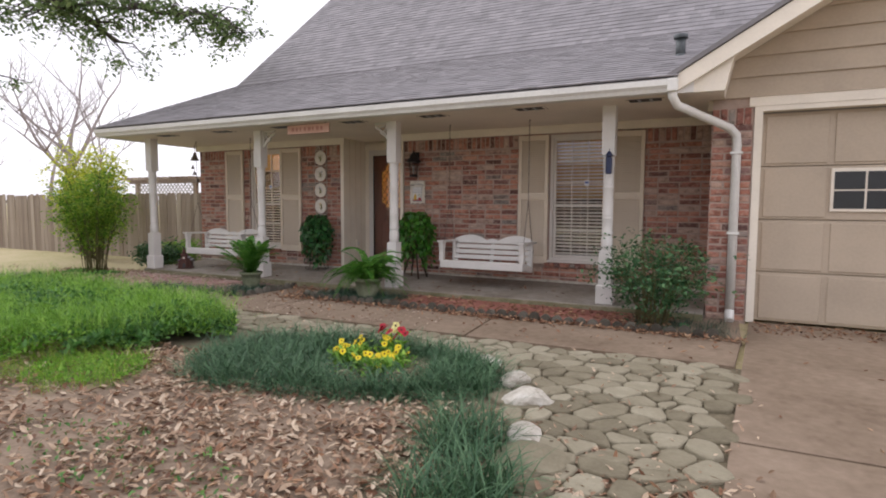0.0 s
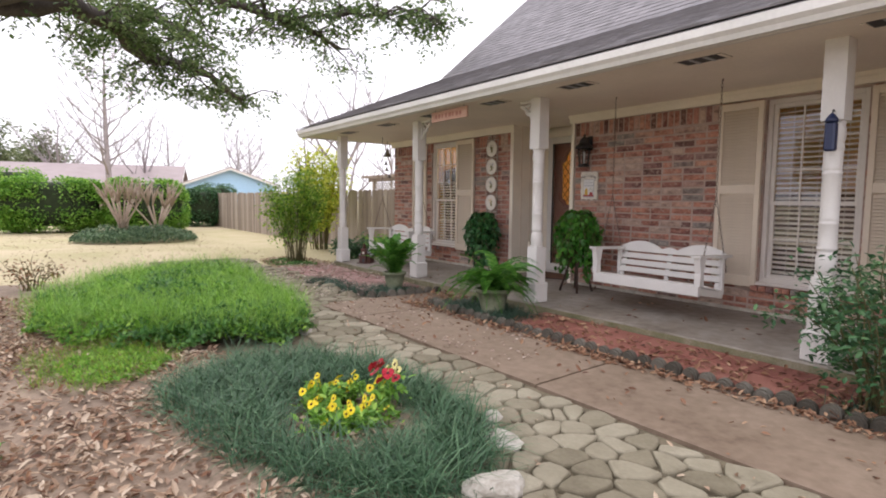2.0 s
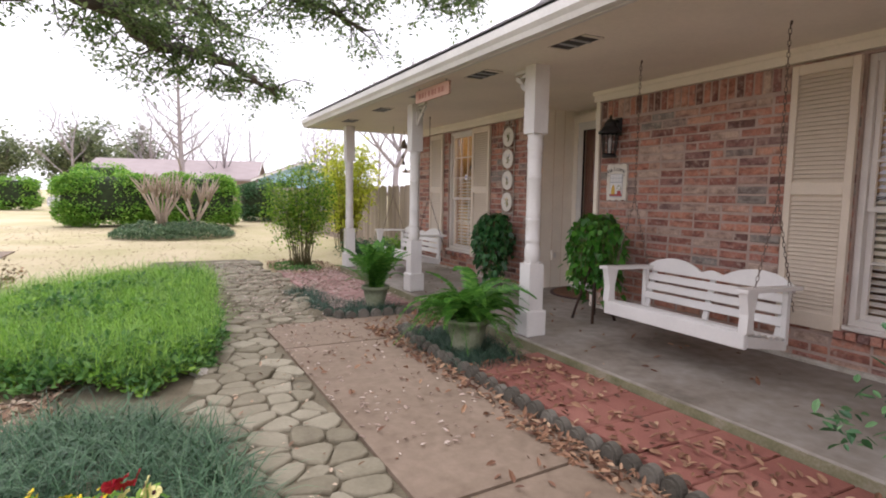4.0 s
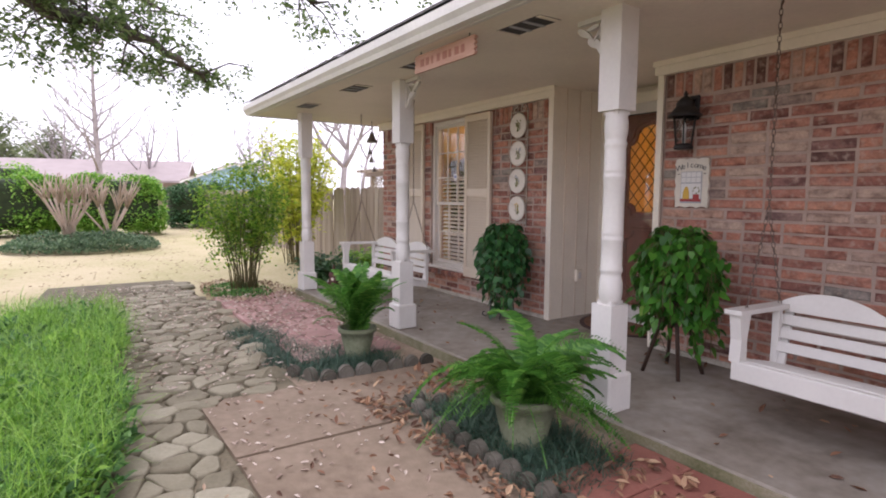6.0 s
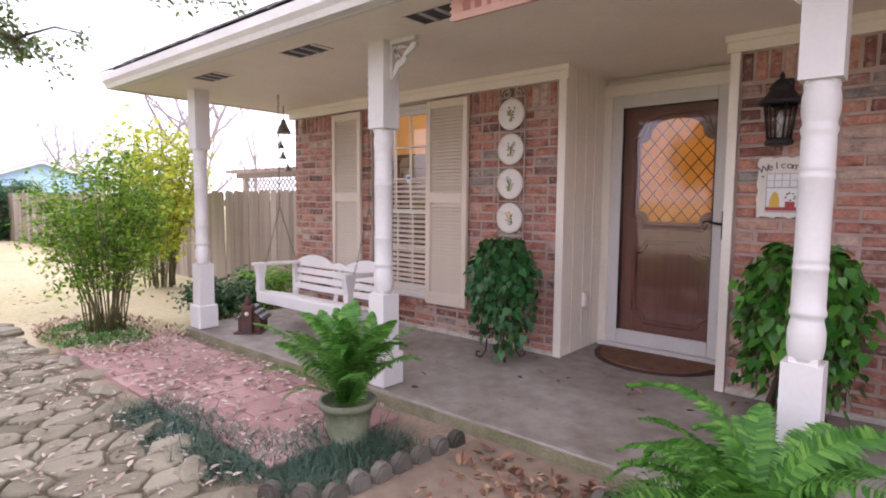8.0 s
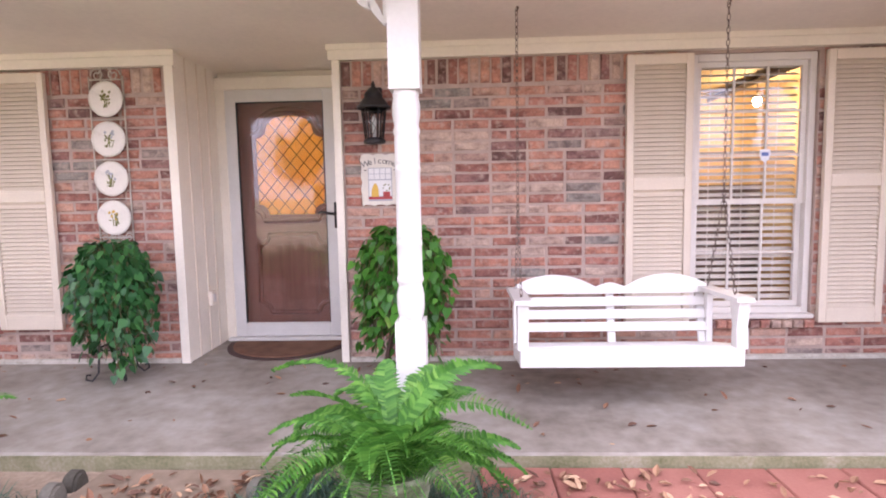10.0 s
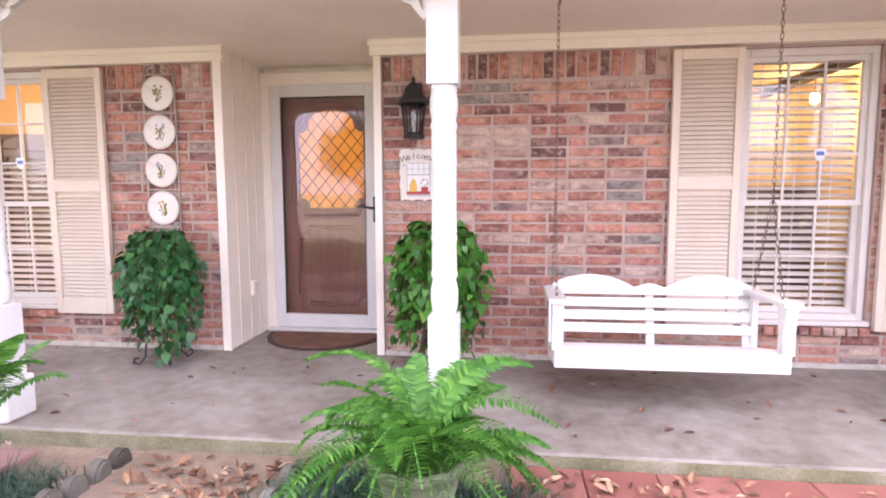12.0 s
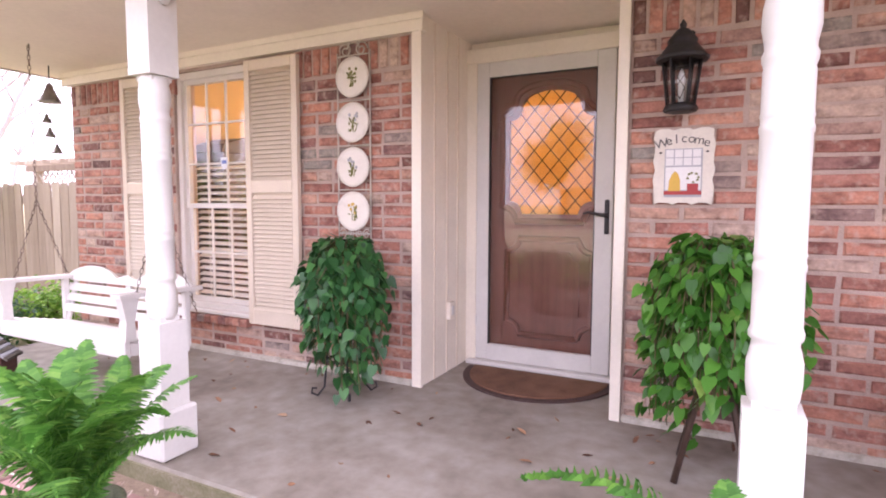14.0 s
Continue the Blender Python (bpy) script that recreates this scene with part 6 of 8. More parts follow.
def fern(at, label, count, lifts, seed, spread, pot_h=0.26, pot_r=0.15):
    rnd = random.Random(seed)
    fe = empty("potted_fern", at, label, "potted fern", "ferns in pots")
    pot = part("pot", lathe([(pot_r * 0.62, 0), (pot_r * 0.70, 0.02), (pot_r * 0.66, 0.04), (pot_r * 0.86, pot_h * 0.6), (pot_r * 0.92, pot_h * 0.84), (pot_r * 1.06, pot_h * 0.86), (pot_r * 1.08, pot_h), (pot_r * 0.92, pot_h), (pot_r * 0.88, pot_h - 0.04)], 24), M_POT, fe,
               "mossy grey stone pot")
    meshes = [frond_mesh(seed * 10 + k, rnd.uniform(*spread), rnd.uniform(0.55, 1.1), M_FERN, rnd.uniform(*lifts)) for k in range(9)]
    for i in range(count):
        a = i * 2.399 + rnd.uniform(-0.3, 0.3)
        t = rnd.random()
        ob = new("frond", meshes[i % len(meshes)])
        ob.parent = fe
        ob.matrix_local = Matrix.Translation((0.06 * math.cos(a) * t, 0.06 * math.sin(a) * t, pot_h - 0.03)) @ pose(0, 0, 0, rnd.uniform(-8, 32) + 25 * (1 - t), rnd.uniform(-15, 15), math.degrees(a)) @ Matrix.Scale(rnd.uniform(0.75, 1.1), 4)
    return fe


fern((-4.06, 6.22, GROUND), "large green sword fern in a mossy stone pot", 78, (0.4, 1.05), 5, (0.42, 0.70), pot_h=0.29, pot_r=0.18)
fern((-6.06, 6.16, GROUND), "upright green sword fern in a mossy stone pot", 50, (0.95, 1.95), 9, (0.44, 0.66))


# trailing plants on stands
def trailing(name, at, label, stand, mat, n, top_z, radius, low, seed, size, category):
    tp = empty(name, at, label, category)
    rnd = random.Random(seed)
    rng = np.random.default_rng(seed)
    if stand == "scroll":
        for k in range(4):
            a = math.pi / 4 + k * math.pi / 2
            c, s = math.cos(a), math.sin(a)
            pts = [(0.11 * c, 0.11 * s, top_z - 0.32), (0.10 * c, 0.10 * s, 0.3), (0.12 * c, 0.12 * s, 0.06), (0.16 * c, 0.16 * s, 0.012), (0.195 * c, 0.195 * s, 0.03), (0.19 * c, 0.19 * s, 0.06), (0.165 * c, 0.165 * s, 0.055)]
            part("leg", tube(pts, 0.007, 6), M_IRON, tp, "curled black iron leg")
        part("ring", tube([(0.12 * math.cos(k * math.pi / 8), 0.12 * math.sin(k * math.pi / 8), top_z - 0.32) for k in range(17)], 0.007, 6), M_IRON, tp)
        part("ring", tube([(0.105 * math.cos(k * math.pi / 8), 0.105 * math.sin(k * math.pi / 8), 0.22) for k in range(17)], 0.006, 6), M_IRON, tp)
    else:
        for k in range(4):
            a = math.pi / 4 + k * math.pi / 2
            c, s = math.cos(a), math.sin(a)
            part("leg", tube([(-0.05 * c, -0.05 * s, top_z - 0.34), (0.06 * c, 0.06 * s, 0.45), (0.20 * c, 0.20 * s, 0.0)], 0.014, 6), M_DARKWOOD, tp, "splayed dark wooden leg")
        part("tray", lathe([(0.15, top_z - 0.35), (0.16, top_z - 0.33), (0.15, top_z - 0.32)], 16), M_DARKWOOD, tp)
    part("pot", lathe([(0.09, top_z - 0.32), (0.13, top_z - 0.14), (0.14, top_z - 0.13), (0.14, top_z - 0.10), (0.12, top_z - 0.11)], 18), M_POT, tp)
    bm = bmesh.new()
    places, yaws, pitches = [], [], []
    for k in range(n):
        a = k * 2.399 + rnd.uniform(-0.3, 0.3)
        curtain = k % 4 != 0
        reach = radius * (rnd.uniform(0.72, 1.0) if curtain else rnd.uniform(0.2, 0.8)) * (0.94 + 0.1 * math.sin(2 * a + seed))
        drop = (low[0] + (low[1] - low[0]) * rnd.random()) * (0.88 + 0.16 * math.sin(a * 2 + seed)) if curtain else rnd.uniform(0.05, 0.2)
        c, s = math.cos(a), math.sin(a)
        path_pts = [Vector((0.05 * c, 0.05 * s, top_z - 0.12)), Vector((0.55 * reach * c, 0.55 * reach * s, top_z - 0.02 + rnd.uniform(-0.03, 0.05))), Vector((0.95 * reach * c, 0.95 * reach * s, top_z - 0.10)),
                    Vector((1.12 * reach * c + rnd.gauss(0, 0.02), 1.12 * reach * s + rnd.gauss(0, 0.02), top_z - 0.10 - drop * 0.5)), Vector((0.95 * reach * c + rnd.gauss(0, 0.035), 0.95 * reach * s + rnd.gauss(0, 0.035), top_z - 0.10 - drop))]
        tube(path_pts, 0.0028, 4, bm)
        for p, q in zip(path_pts, path_pts[1:]):
            m_ = max(1, int((q - p).length / 0.046))
            for j in range(m_):
                at_ = p.lerp(q, (j + rnd.random()) / m_) + Vector((rnd.gauss(0, 0.03), rnd.gauss(0, 0.03), rnd.gauss(0, 0.015)))
                hang = (q - p).normalized().z < -0.5
                places.append(tuple(at_))
                yaws.append(a - math.pi / 2 + rnd.gauss(0, 0.85))
                pitches.append(rnd.uniform(-1.3, -0.45) if hang else rnd.uniform(-0.7, 0.55))
    cnt = len(places)
    m = turns(rng, yaws, pitches, rng.normal(0, 0.4, cnt), rng.uniform(*size, cnt))
    ob = new("leaves", repeat_mesh("leaves", HEART_V, HEART_F, m, np.array(places), mat, smooth=True))
    ob.parent = tp
    tagged(ob, "trailing heart-shaped leaves", kind="stuff")
    part("vines", bm, M_STEM, tp)
    return tp


trailing("trailing_plant", (-6.17, 7.80, 0.0705), "dark green trailing philodendron on a curled black iron stand", "scroll", M_VINE, 190, 0.91, 0.23, (0.2, 0.74), 3, (0.045, 0.08), "potted plant")
trailing("trailing_plant", (-4.17, 7.70, 0.0677), "variegated bright green pothos trailing from a dark wooden stand", "splayed", M_POTHOS, 200, 0.99, 0.235, (0.14, 0.74), 8, (0.042, 0.078), "potted plant")


# shrubs with canes
def cane_shrub(name, at, label, height, spread, canes, per, mat, stem_mat, seed, size, category="shrub", low=0.25, wide=1.0):
    sh = empty(name, at, label, category)
    rnd = random.Random(seed)
    rng = np.random.default_rng(seed)
    places = []
    for c in range(canes):
        a = rnd.uniform(0, 2 * math.pi)
        r0 = spread * 0.28 * math.sqrt(rnd.random())
        r1 = spread * (0.15 + 0.85 * math.sqrt(rnd.random()))
        h = height * rnd.uniform(0.62, 1.0) * (1.05 - 0.35 * (r1 / spread) ** 2)
        p = []
        for k in range(6):
            u = k / 5
            r = r0 + (r1 - r0) * u ** 1.6
            p.append((r * math.cos(a) + rnd.uniform(-0.02, 0.02), r * math.sin(a) + rnd.uniform(-0.02, 0.02), h * u))
        part("cane", tube(p, [0.008 - 0.0055 * k / 5 for k in range(6)], 5), stem_mat, sh)
        for k in range(per):
            u = low + (1 - low) * rnd.random() ** 0.7
            q = Vector(p[min(4, int(u * 5))]).lerp(Vector(p[min(5, int(u * 5) + 1)]), u * 5 - int(u * 5))
            spray = q + Vector((rnd.gauss(0, 0.10 * wide), rnd.gauss(0, 0.10 * wide), rnd.gauss(0.0, 0.06)))
            for _ in range(5):
                places.append(tuple(spray + Vector((rnd.gauss(0, 0.035), rnd.gauss(0, 0.035), rnd.gauss(0, 0.025)))))
    n = len(places)
    m = turns(rng, rng.uniform(0, 6.28, n), rng.uniform(-0.9, 0.5, n), rng.normal(0, 0.5, n), rng.uniform(*size, n))
    ob = new("foliage", repeat_mesh("foliage", LEAF_V, LEAF_F, m, np.array(places), mat))
    ob.parent = sh
    return sh


cane_shrub("nandina_shrub", (-9.8, 6.2, GROUND), "tall airy yellow-green nandina shrub beside the pavers", 2.1, 0.62, 42, 44, M_NANDINA, M_STEM, 51, (0.035, 0.07), wide=1.05, low=0.36)
cane_shrub("lime_shrub", (-12.6, 7.9, GROUND), "tall lime-yellow shrub before the board fence", 2.95, 0.85, 50, 26, M_LIME, M_STEM, 52, (0.06, 0.12))
cane_shrub("nandina_shrub", (-0.52, 6.28, GROUND), "bushy dark blue-green shrub before the porch post", 1.1, 0.62, 34, 22, M_SHRUB, M_STEM, 53, (0.035, 0.065), wide=1.25)
cane_shrub("low_shrub", (-9.75, 7.35, GROUND), "low green shrub beyond the porch end", 0.55, 0.5, 26, 18, M_SHRUB, M_STEM, 54, (0.04, 0.08))
cane_shrub("low_shrub", (-9.9, 8.1, GROUND), "low green shrub against the fence", 0.5, 0.45, 22, 18, M_BRIGHT, M_STEM, 55, (0.04, 0.08))
M_ROSE = foliage("reddish_leaf", [(0.1, (0.10, 0.05, 0.03)), (0.5, (0.16, 0.13, 0.05)), (0.9, (0.33, 0.12, 0.06))], trans=0.2)
cane_shrub("rose_bush", (-8.6, 2.1, GROUND), "thin rose bush with reddish leaves at the lawn edge", 0.55, 0.38, 14, 5, M_ROSE, M_STEM, 56, (0.04, 0.07))
mound("leaf_bank", blob_outline(-9.9, 6.2, 1.2, 0.6, seed=15), 1100, 0.05, M_DRY, 57, "pale brown leaf mulch under the nandina", (0.04, 0.07), category="mulch")
mound("ground_cover", blob_outline(-9.75, 6.1, 0.75, 0.4, seed=16), 1500, 0.13, M_HERB, 58, "low green leaves round the foot of the nandina", (0.03, 0.06))

# ---- lawn edge, trees and neighbours ----
def branch_tree(name, at, label, height, spread, trunk_r, levels, seed, mat, leaf_mat=None, leaf_size=(0.1, 0.16), leaves=0, lean=(0, 0), first=0.3, category="tree", fork=4, up=0.55):
    """A tapered trunk with limbs that fork, level by level; leaves in clumps on the outer twigs."""
    rnd = random.Random(seed)
    tr = empty(name, at, label, category)
    bm = bmesh.new()
    tips = []

    def grow(p, d, length, r, lev):
        pts, n = [p], 4
        q, dd = p.copy(), d.copy()
        for i in range(n):
            dd = (dd + Vector((rnd.uniform(-1, 1), rnd.uniform(-1, 1), rnd.uniform(-0.6, 1.0) * up)) * 0.16).normalized()
            q = q + dd * length / n
            pts.append(q.copy())
        tube(pts, [r * (1 - 0.45 * i / n) for i in range(n + 1)], 8 if lev == 0 else 5 if lev < 3 else 4, bm)
        if lev >= levels:
            tips.extend(pts[2:])
            return
        for k in range(fork if lev else fork + 2):
            u = rnd.uniform(0.35 if lev else first, 1.0) if k else 1.0
            s = pts[min(n, max(1, int(round(u * n))))]
            a = rnd.uniform(0, 2 * math.pi)
            side = Vector((math.cos(a), math.sin(a), rnd.uniform(0.1, 0.9) * up * 1.6))
            nd = (dd * (0.9 if k == 0 else 0.45) + side * (0.35 if k == 0 else 0.9)).normalized()
            grow(s.copy(), nd, length * rnd.uniform(0.55, 0.78), max(0.006, r * rnd.uniform(0.42, 0.58)), lev + 1)
    grow(Vector((0, 0, 0)), Vector((lean[0], lean[1], 1)).normalized(), height * 0.42, trunk_r, 0)
    part("trunk", bm, mat, tr)
    if leaf_mat and leaves:
        rng = np.random.default_rng(seed)
        c = np.array([tuple(t) for t in tips])[rng.integers(0, len(tips), leaves)]
        c = c + rng.normal(0, spread, (leaves, 3))
        m = turns(rng, rng.uniform(0, 6.28, leaves), rng.uniform(-0.8, 0.8, leaves), rng.normal(0, 0.6, leaves), rng.uniform(*leaf_size, leaves))
        ob = new("crown", repeat_mesh("crown", LEAF_V, LEAF_F, m, c, leaf_mat))
        ob.parent = tr
    return tr


M_OAKBARK = material("dark_oak_bark", [(0.25, (0.028, 0.022, 0.018)), (0.5, (0.06, 0.05, 0.042)), (0.8, (0.115, 0.10, 0.085))], scale=6, fine=40, rough=0.95, bump=0.9, bump_scale=18, stretch=(1, 1, 0.4))
# winter bark of the background trees; its grey is lightened to suggest haze
M_HAZEBARK = plain("hazed_winter_bark", (0.34, 0.30, 0.30), rough=0.9, d=0.2)
# live oak whose limbs reach over the lawn
oak = empty("live_oak", (-10.5, -2.6, GROUND), "spreading live oak with dark limbs and small evergreen leaves", "tree")
bm = bmesh.new()
tube([(0, 0, -0.1), (0.05, 0.05, 0.6), (0.0, 0.2, 1.6), (-0.05, 0.5, 2.6), (-0.1, 0.9, 3.3)], [0.55, 0.42, 0.36, 0.34, 0.30], 14, bm)
rnd = random.Random(12)
OAK_TIPS = []


def limb(pts, r0, r1, twigs, seed, fan=1.0, droop=0.0):
    rn = random.Random(seed)
    p = [Vector(q) for q in pts]
    fine = []
    for a, b in zip(p, p[1:]):
        for k in range(4):
            fine.append(a.lerp(b, k / 4) + Vector((rn.uniform(-1, 1), rn.uniform(-1, 1), rn.uniform(-1, 1))) * 0.07)
    fine.append(p[-1])
    n = len(fine)
    tube(fine, [r0 + (r1 - r0) * i / (n - 1) for i in range(n)], 8, bm)
    for k in range(twigs):
        i = rn.randrange(int(n * 0.35), n)
        a = rn.uniform(0, 2 * math.pi)
        d = Vector((math.cos(a), math.sin(a), rn.uniform(-0.55, 0.55) - droop))
        l = rn.uniform(0.6, 1.7) * fan
        mid = fine[i] + d * l * 0.5 + Vector((0, 0, 0.1))
        end = fine[i] + d * l + Vector((0, 0, -0.12 - droop * 0.3))
        tube([fine[i], mid, end], [0.03, 0.017, 0.006], 5, bm)
        for s in range(4):
            a2 = rn.uniform(0, 2 * math.pi)
            e2 = mid.lerp(end, rn.random()) + Vector((math.cos(a2), math.sin(a2), rn.uniform(-0.6, 0.3))) * rn.uniform(0.25, 0.6)
            tube([mid.lerp(end, rn.random() * 0.7), e2], [0.009, 0.003], 4, bm)
            OAK_TIPS.append(e2)
        OAK_TIPS.append(end)


# limbs, in the oak's own space
limb([(-0.1, 0.9, 3.3), (0.3, 2.6, 3.75), (0.5, 4.0, 3.95), (-0.1, 5.2, 4.35), (-1.0, 5.95, 4.4), (-1.9, 6.7, 4.03), (-2.5, 7.6, 4.2), (-3.8, 8.7, 4.0), (-4.9, 9.44, 3.85)], 0.24, 0.045, 46, 1, droop=0.1, fan=0.8)
limb([(0.5, 4.0, 3.95), (0.5, 5.6, 4.5), (0.2, 7.4, 4.9), (-0.5, 9.0, 4.9), (-1.1, 10.6, 4.7)], 0.14, 0.04, 36, 2, fan=0.9)
limb([(-0.5, 9.0, 4.9), (0.1, 10.2, 5.1), (0.5, 11.3, 5.2), (0.9, 12.0, 5.1)], 0.05, 0.02, 22, 22, fan=0.7)
limb([(-1.0, 5.95, 4.4), (-2.4, 6.4, 5.0), (-4.0, 7.4, 5.4), (-5.6, 8.8, 5.4)], 0.10, 0.03, 32, 21, fan=1.0)
limb([(-0.1, 0.9, 3.3), (1.2, 2.0, 4.8), (2.6, 3.4, 5.6), (4.0, 4.8, 5.9), (5.0, 6.0, 5.8)], 0.18, 0.03, 34, 3)
limb([(-0.1, 0.9, 3.3), (-1.6, 1.6, 4.9), (-3.6, 3.0, 6.0), (-5.6, 4.8, 6.4), (-7.2, 6.6, 6.2)], 0.15, 0.03, 30, 4)
limb([(-0.1, 0.9, 3.3), (-0.2, 2.2, 5.4), (-0.8, 4.0, 7.0), (-1.6, 6.0, 7.6), (-2.4, 7.6, 7.4)], 0.15, 0.03, 30, 5, fan=1.3)
limb([(-0.1, 0.9, 3.3), (1.5, 0.2, 4.9), (3.4, -0.8, 6.0), (5.2, -1.6, 6.3)], 0.18, 0.03, 26, 6, fan=1.3)
limb([(-0.1, 0.9, 3.3), (-1.5, -0.4, 4.9), (-3.4, -1.8, 6.0), (-5.4, -2.6, 6.3)], 0.18, 0.03, 26, 7, fan=1.3)
part("trunk", bm, M_OAKBARK, oak)
rng = np.random.default_rng(4)
N_OAK = 25000
leafy = np.array([tuple(t) for t in OAK_TIPS])
leafy = leafy[rng.random(len(leafy)) < 0.62]
c = leafy[(rng.random(N_OAK) ** 1.25 * len(leafy)).astype(int)] + rng.normal(0, 0.115, (N_OAK, 3))
ob = new("crown", repeat_mesh("crown", LEAF_V, LEAF_F, turns(rng, rng.uniform(0, 6.28, N_OAK), rng.uniform(-0.9, 0.9, N_OAK), rng.normal(0, 0.6, N_OAK), rng.uniform(0.075, 0.13, N_OAK)), c, M_OAKLEAF))
ob.parent = oak

# round island bed with pruned crape myrtles, and the hedge behind
mound("island_bed", blob_outline(-17.7, 4.5, 1.2, 1.62, seed=31, rough=0.05), 9000, 0.42, M_ISLAND, 61, "round low bed of dark green ground cover on the lawn", (0.05, 0.10), category="ground cover", edge=0.18, depth=0.9)


def crape(at, seed, n, h):
    t = empty("crape_myrtle", at, "pale bare crape myrtle with pruned stub branches", "tree", "crape myrtles")
    rn = random.Random(seed)
    b = bmesh.new()
    for k in range(n):
        a = 2 * math.pi * k / n + rn.uniform(-0.3, 0.3)
        r = rn.uniform(0.22, 0.55)
        e = Vector((r * math.cos(a), r * math.sin(a), h * rn.uniform(0.55, 0.72)))
        tube([(0.06 * math.cos(a), 0.06 * math.sin(a), 0), (0.3 * e.x, 0.3 * e.y, e.z * 0.5), e], [0.032, 0.027, 0.021], 6, b)
        for j in range(5):
            a2 = rn.uniform(0, 6.28)
            f = e + Vector((0.22 * math.cos(a2) + 0.3 * e.x, 0.22 * math.sin(a2) + 0.3 * e.y, rn.uniform(0.3, 0.55) * h * 0.7))
            tube([e, e.lerp(f, 0.5) + Vector((0, 0, 0.04)), f], [0.02, 0.015, 0.006], 5, b)
    part("trunk", b, M_PALEBARK, t)
    return t


crape((-18.0, 4.15, GROUND), 1, 15, 1.75)
crape((-17.7, 5.0, GROUND), 2, 11, 1.65)


def hedge(at, size, label, n, mat, seed, leaf=(0.07, 0.14), name="hedge"):
    """A clipped bank of leaves over an opaque dark core that closes its gaps."""
    h = empty(name, at, label, "hedge")
    rng = np.random.default_rng(seed)
    sx, sy, sz = size
    d = rng.normal(0, 1, (n, 3))
    d /= np.linalg.norm(d, axis=1)[:, None]
    p = np.sign(d) * np.abs(d) ** 0.55
    p = p * np.array([sx, sy, sz]) * (1 - 0.16 * rng.random((n, 1)))
    bump = np.array([1 + 0.16 * noise.noise((q[0] * 1.3, q[1] * 1.3, q[2] * 1.3 + seed)) for q in p.tolist()])
    p = p * bump[:, None]
    p[:, 2] = np.maximum(p[:, 2] + sz, 0.03)
    m = turns(rng, rng.uniform(0, 6.28, n), rng.uniform(-0.9, 0.9, n), rng.normal(0, 0.6, n), rng.uniform(*leaf, n))
    o = new("foliage", repeat_mesh("foliage", LEAF_V, LEAF_F, m, p, mat))
    o.parent = h
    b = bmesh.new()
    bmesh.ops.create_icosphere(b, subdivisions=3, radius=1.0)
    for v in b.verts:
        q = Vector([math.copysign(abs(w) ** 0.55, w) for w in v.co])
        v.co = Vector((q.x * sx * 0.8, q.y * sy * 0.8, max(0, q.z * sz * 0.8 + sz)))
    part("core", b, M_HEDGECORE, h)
    return h


M_HEDGECORE = plain("dark_hedge_core", (0.03, 0.045, 0.018), rough=0.95, d=0.4)
hedge((-23.8, 2.55, GROUND), (1.2, 1.85, 0.98), "dense bright green clipped hedge on the lawn", 14000, M_HEDGE, 71)
hedge((-23.2, 5.5, GROUND), (1.1, 1.5, 0.98), "dense bright green clipped hedge on the lawn", 10000, M_HEDGE, 72)
hedge((-26.5, 8.2, GROUND), (0.9, 0.9, 0.85), "rounded grey-green shrub by the fence end", 4500, M_SHRUB, 73, name="round_shrub")
hedge((-30.0, 9.6, GROUND), (1.0, 1.0, 1.0), "rounded dark green shrub near the neighbour's house", 3500, M_SHRUB, 74, name="round_shrub")
hedge((-43.0, -3.5, GROUND), (1.3, 1.3, 1.0), "rounded green shrub across the street", 2500, M_HEDGE, 75, leaf=(0.12, 0.25), name="round_shrub")
hedge((-47.0, 0.8, GROUND), (2.0, 2.0, 1.6), "rounded green shrub across the street", 3000, M_HEDGE, 76, leaf=(0.12, 0.25), name="round_shrub")

branch_tree("bare_tree", (-23.0, 13.4, GROUND), "large bare winter tree behind the fence", 7.8, 0, 0.17, 4, 3, M_HAZEBARK, fork=3, first=0.75, up=1.2)


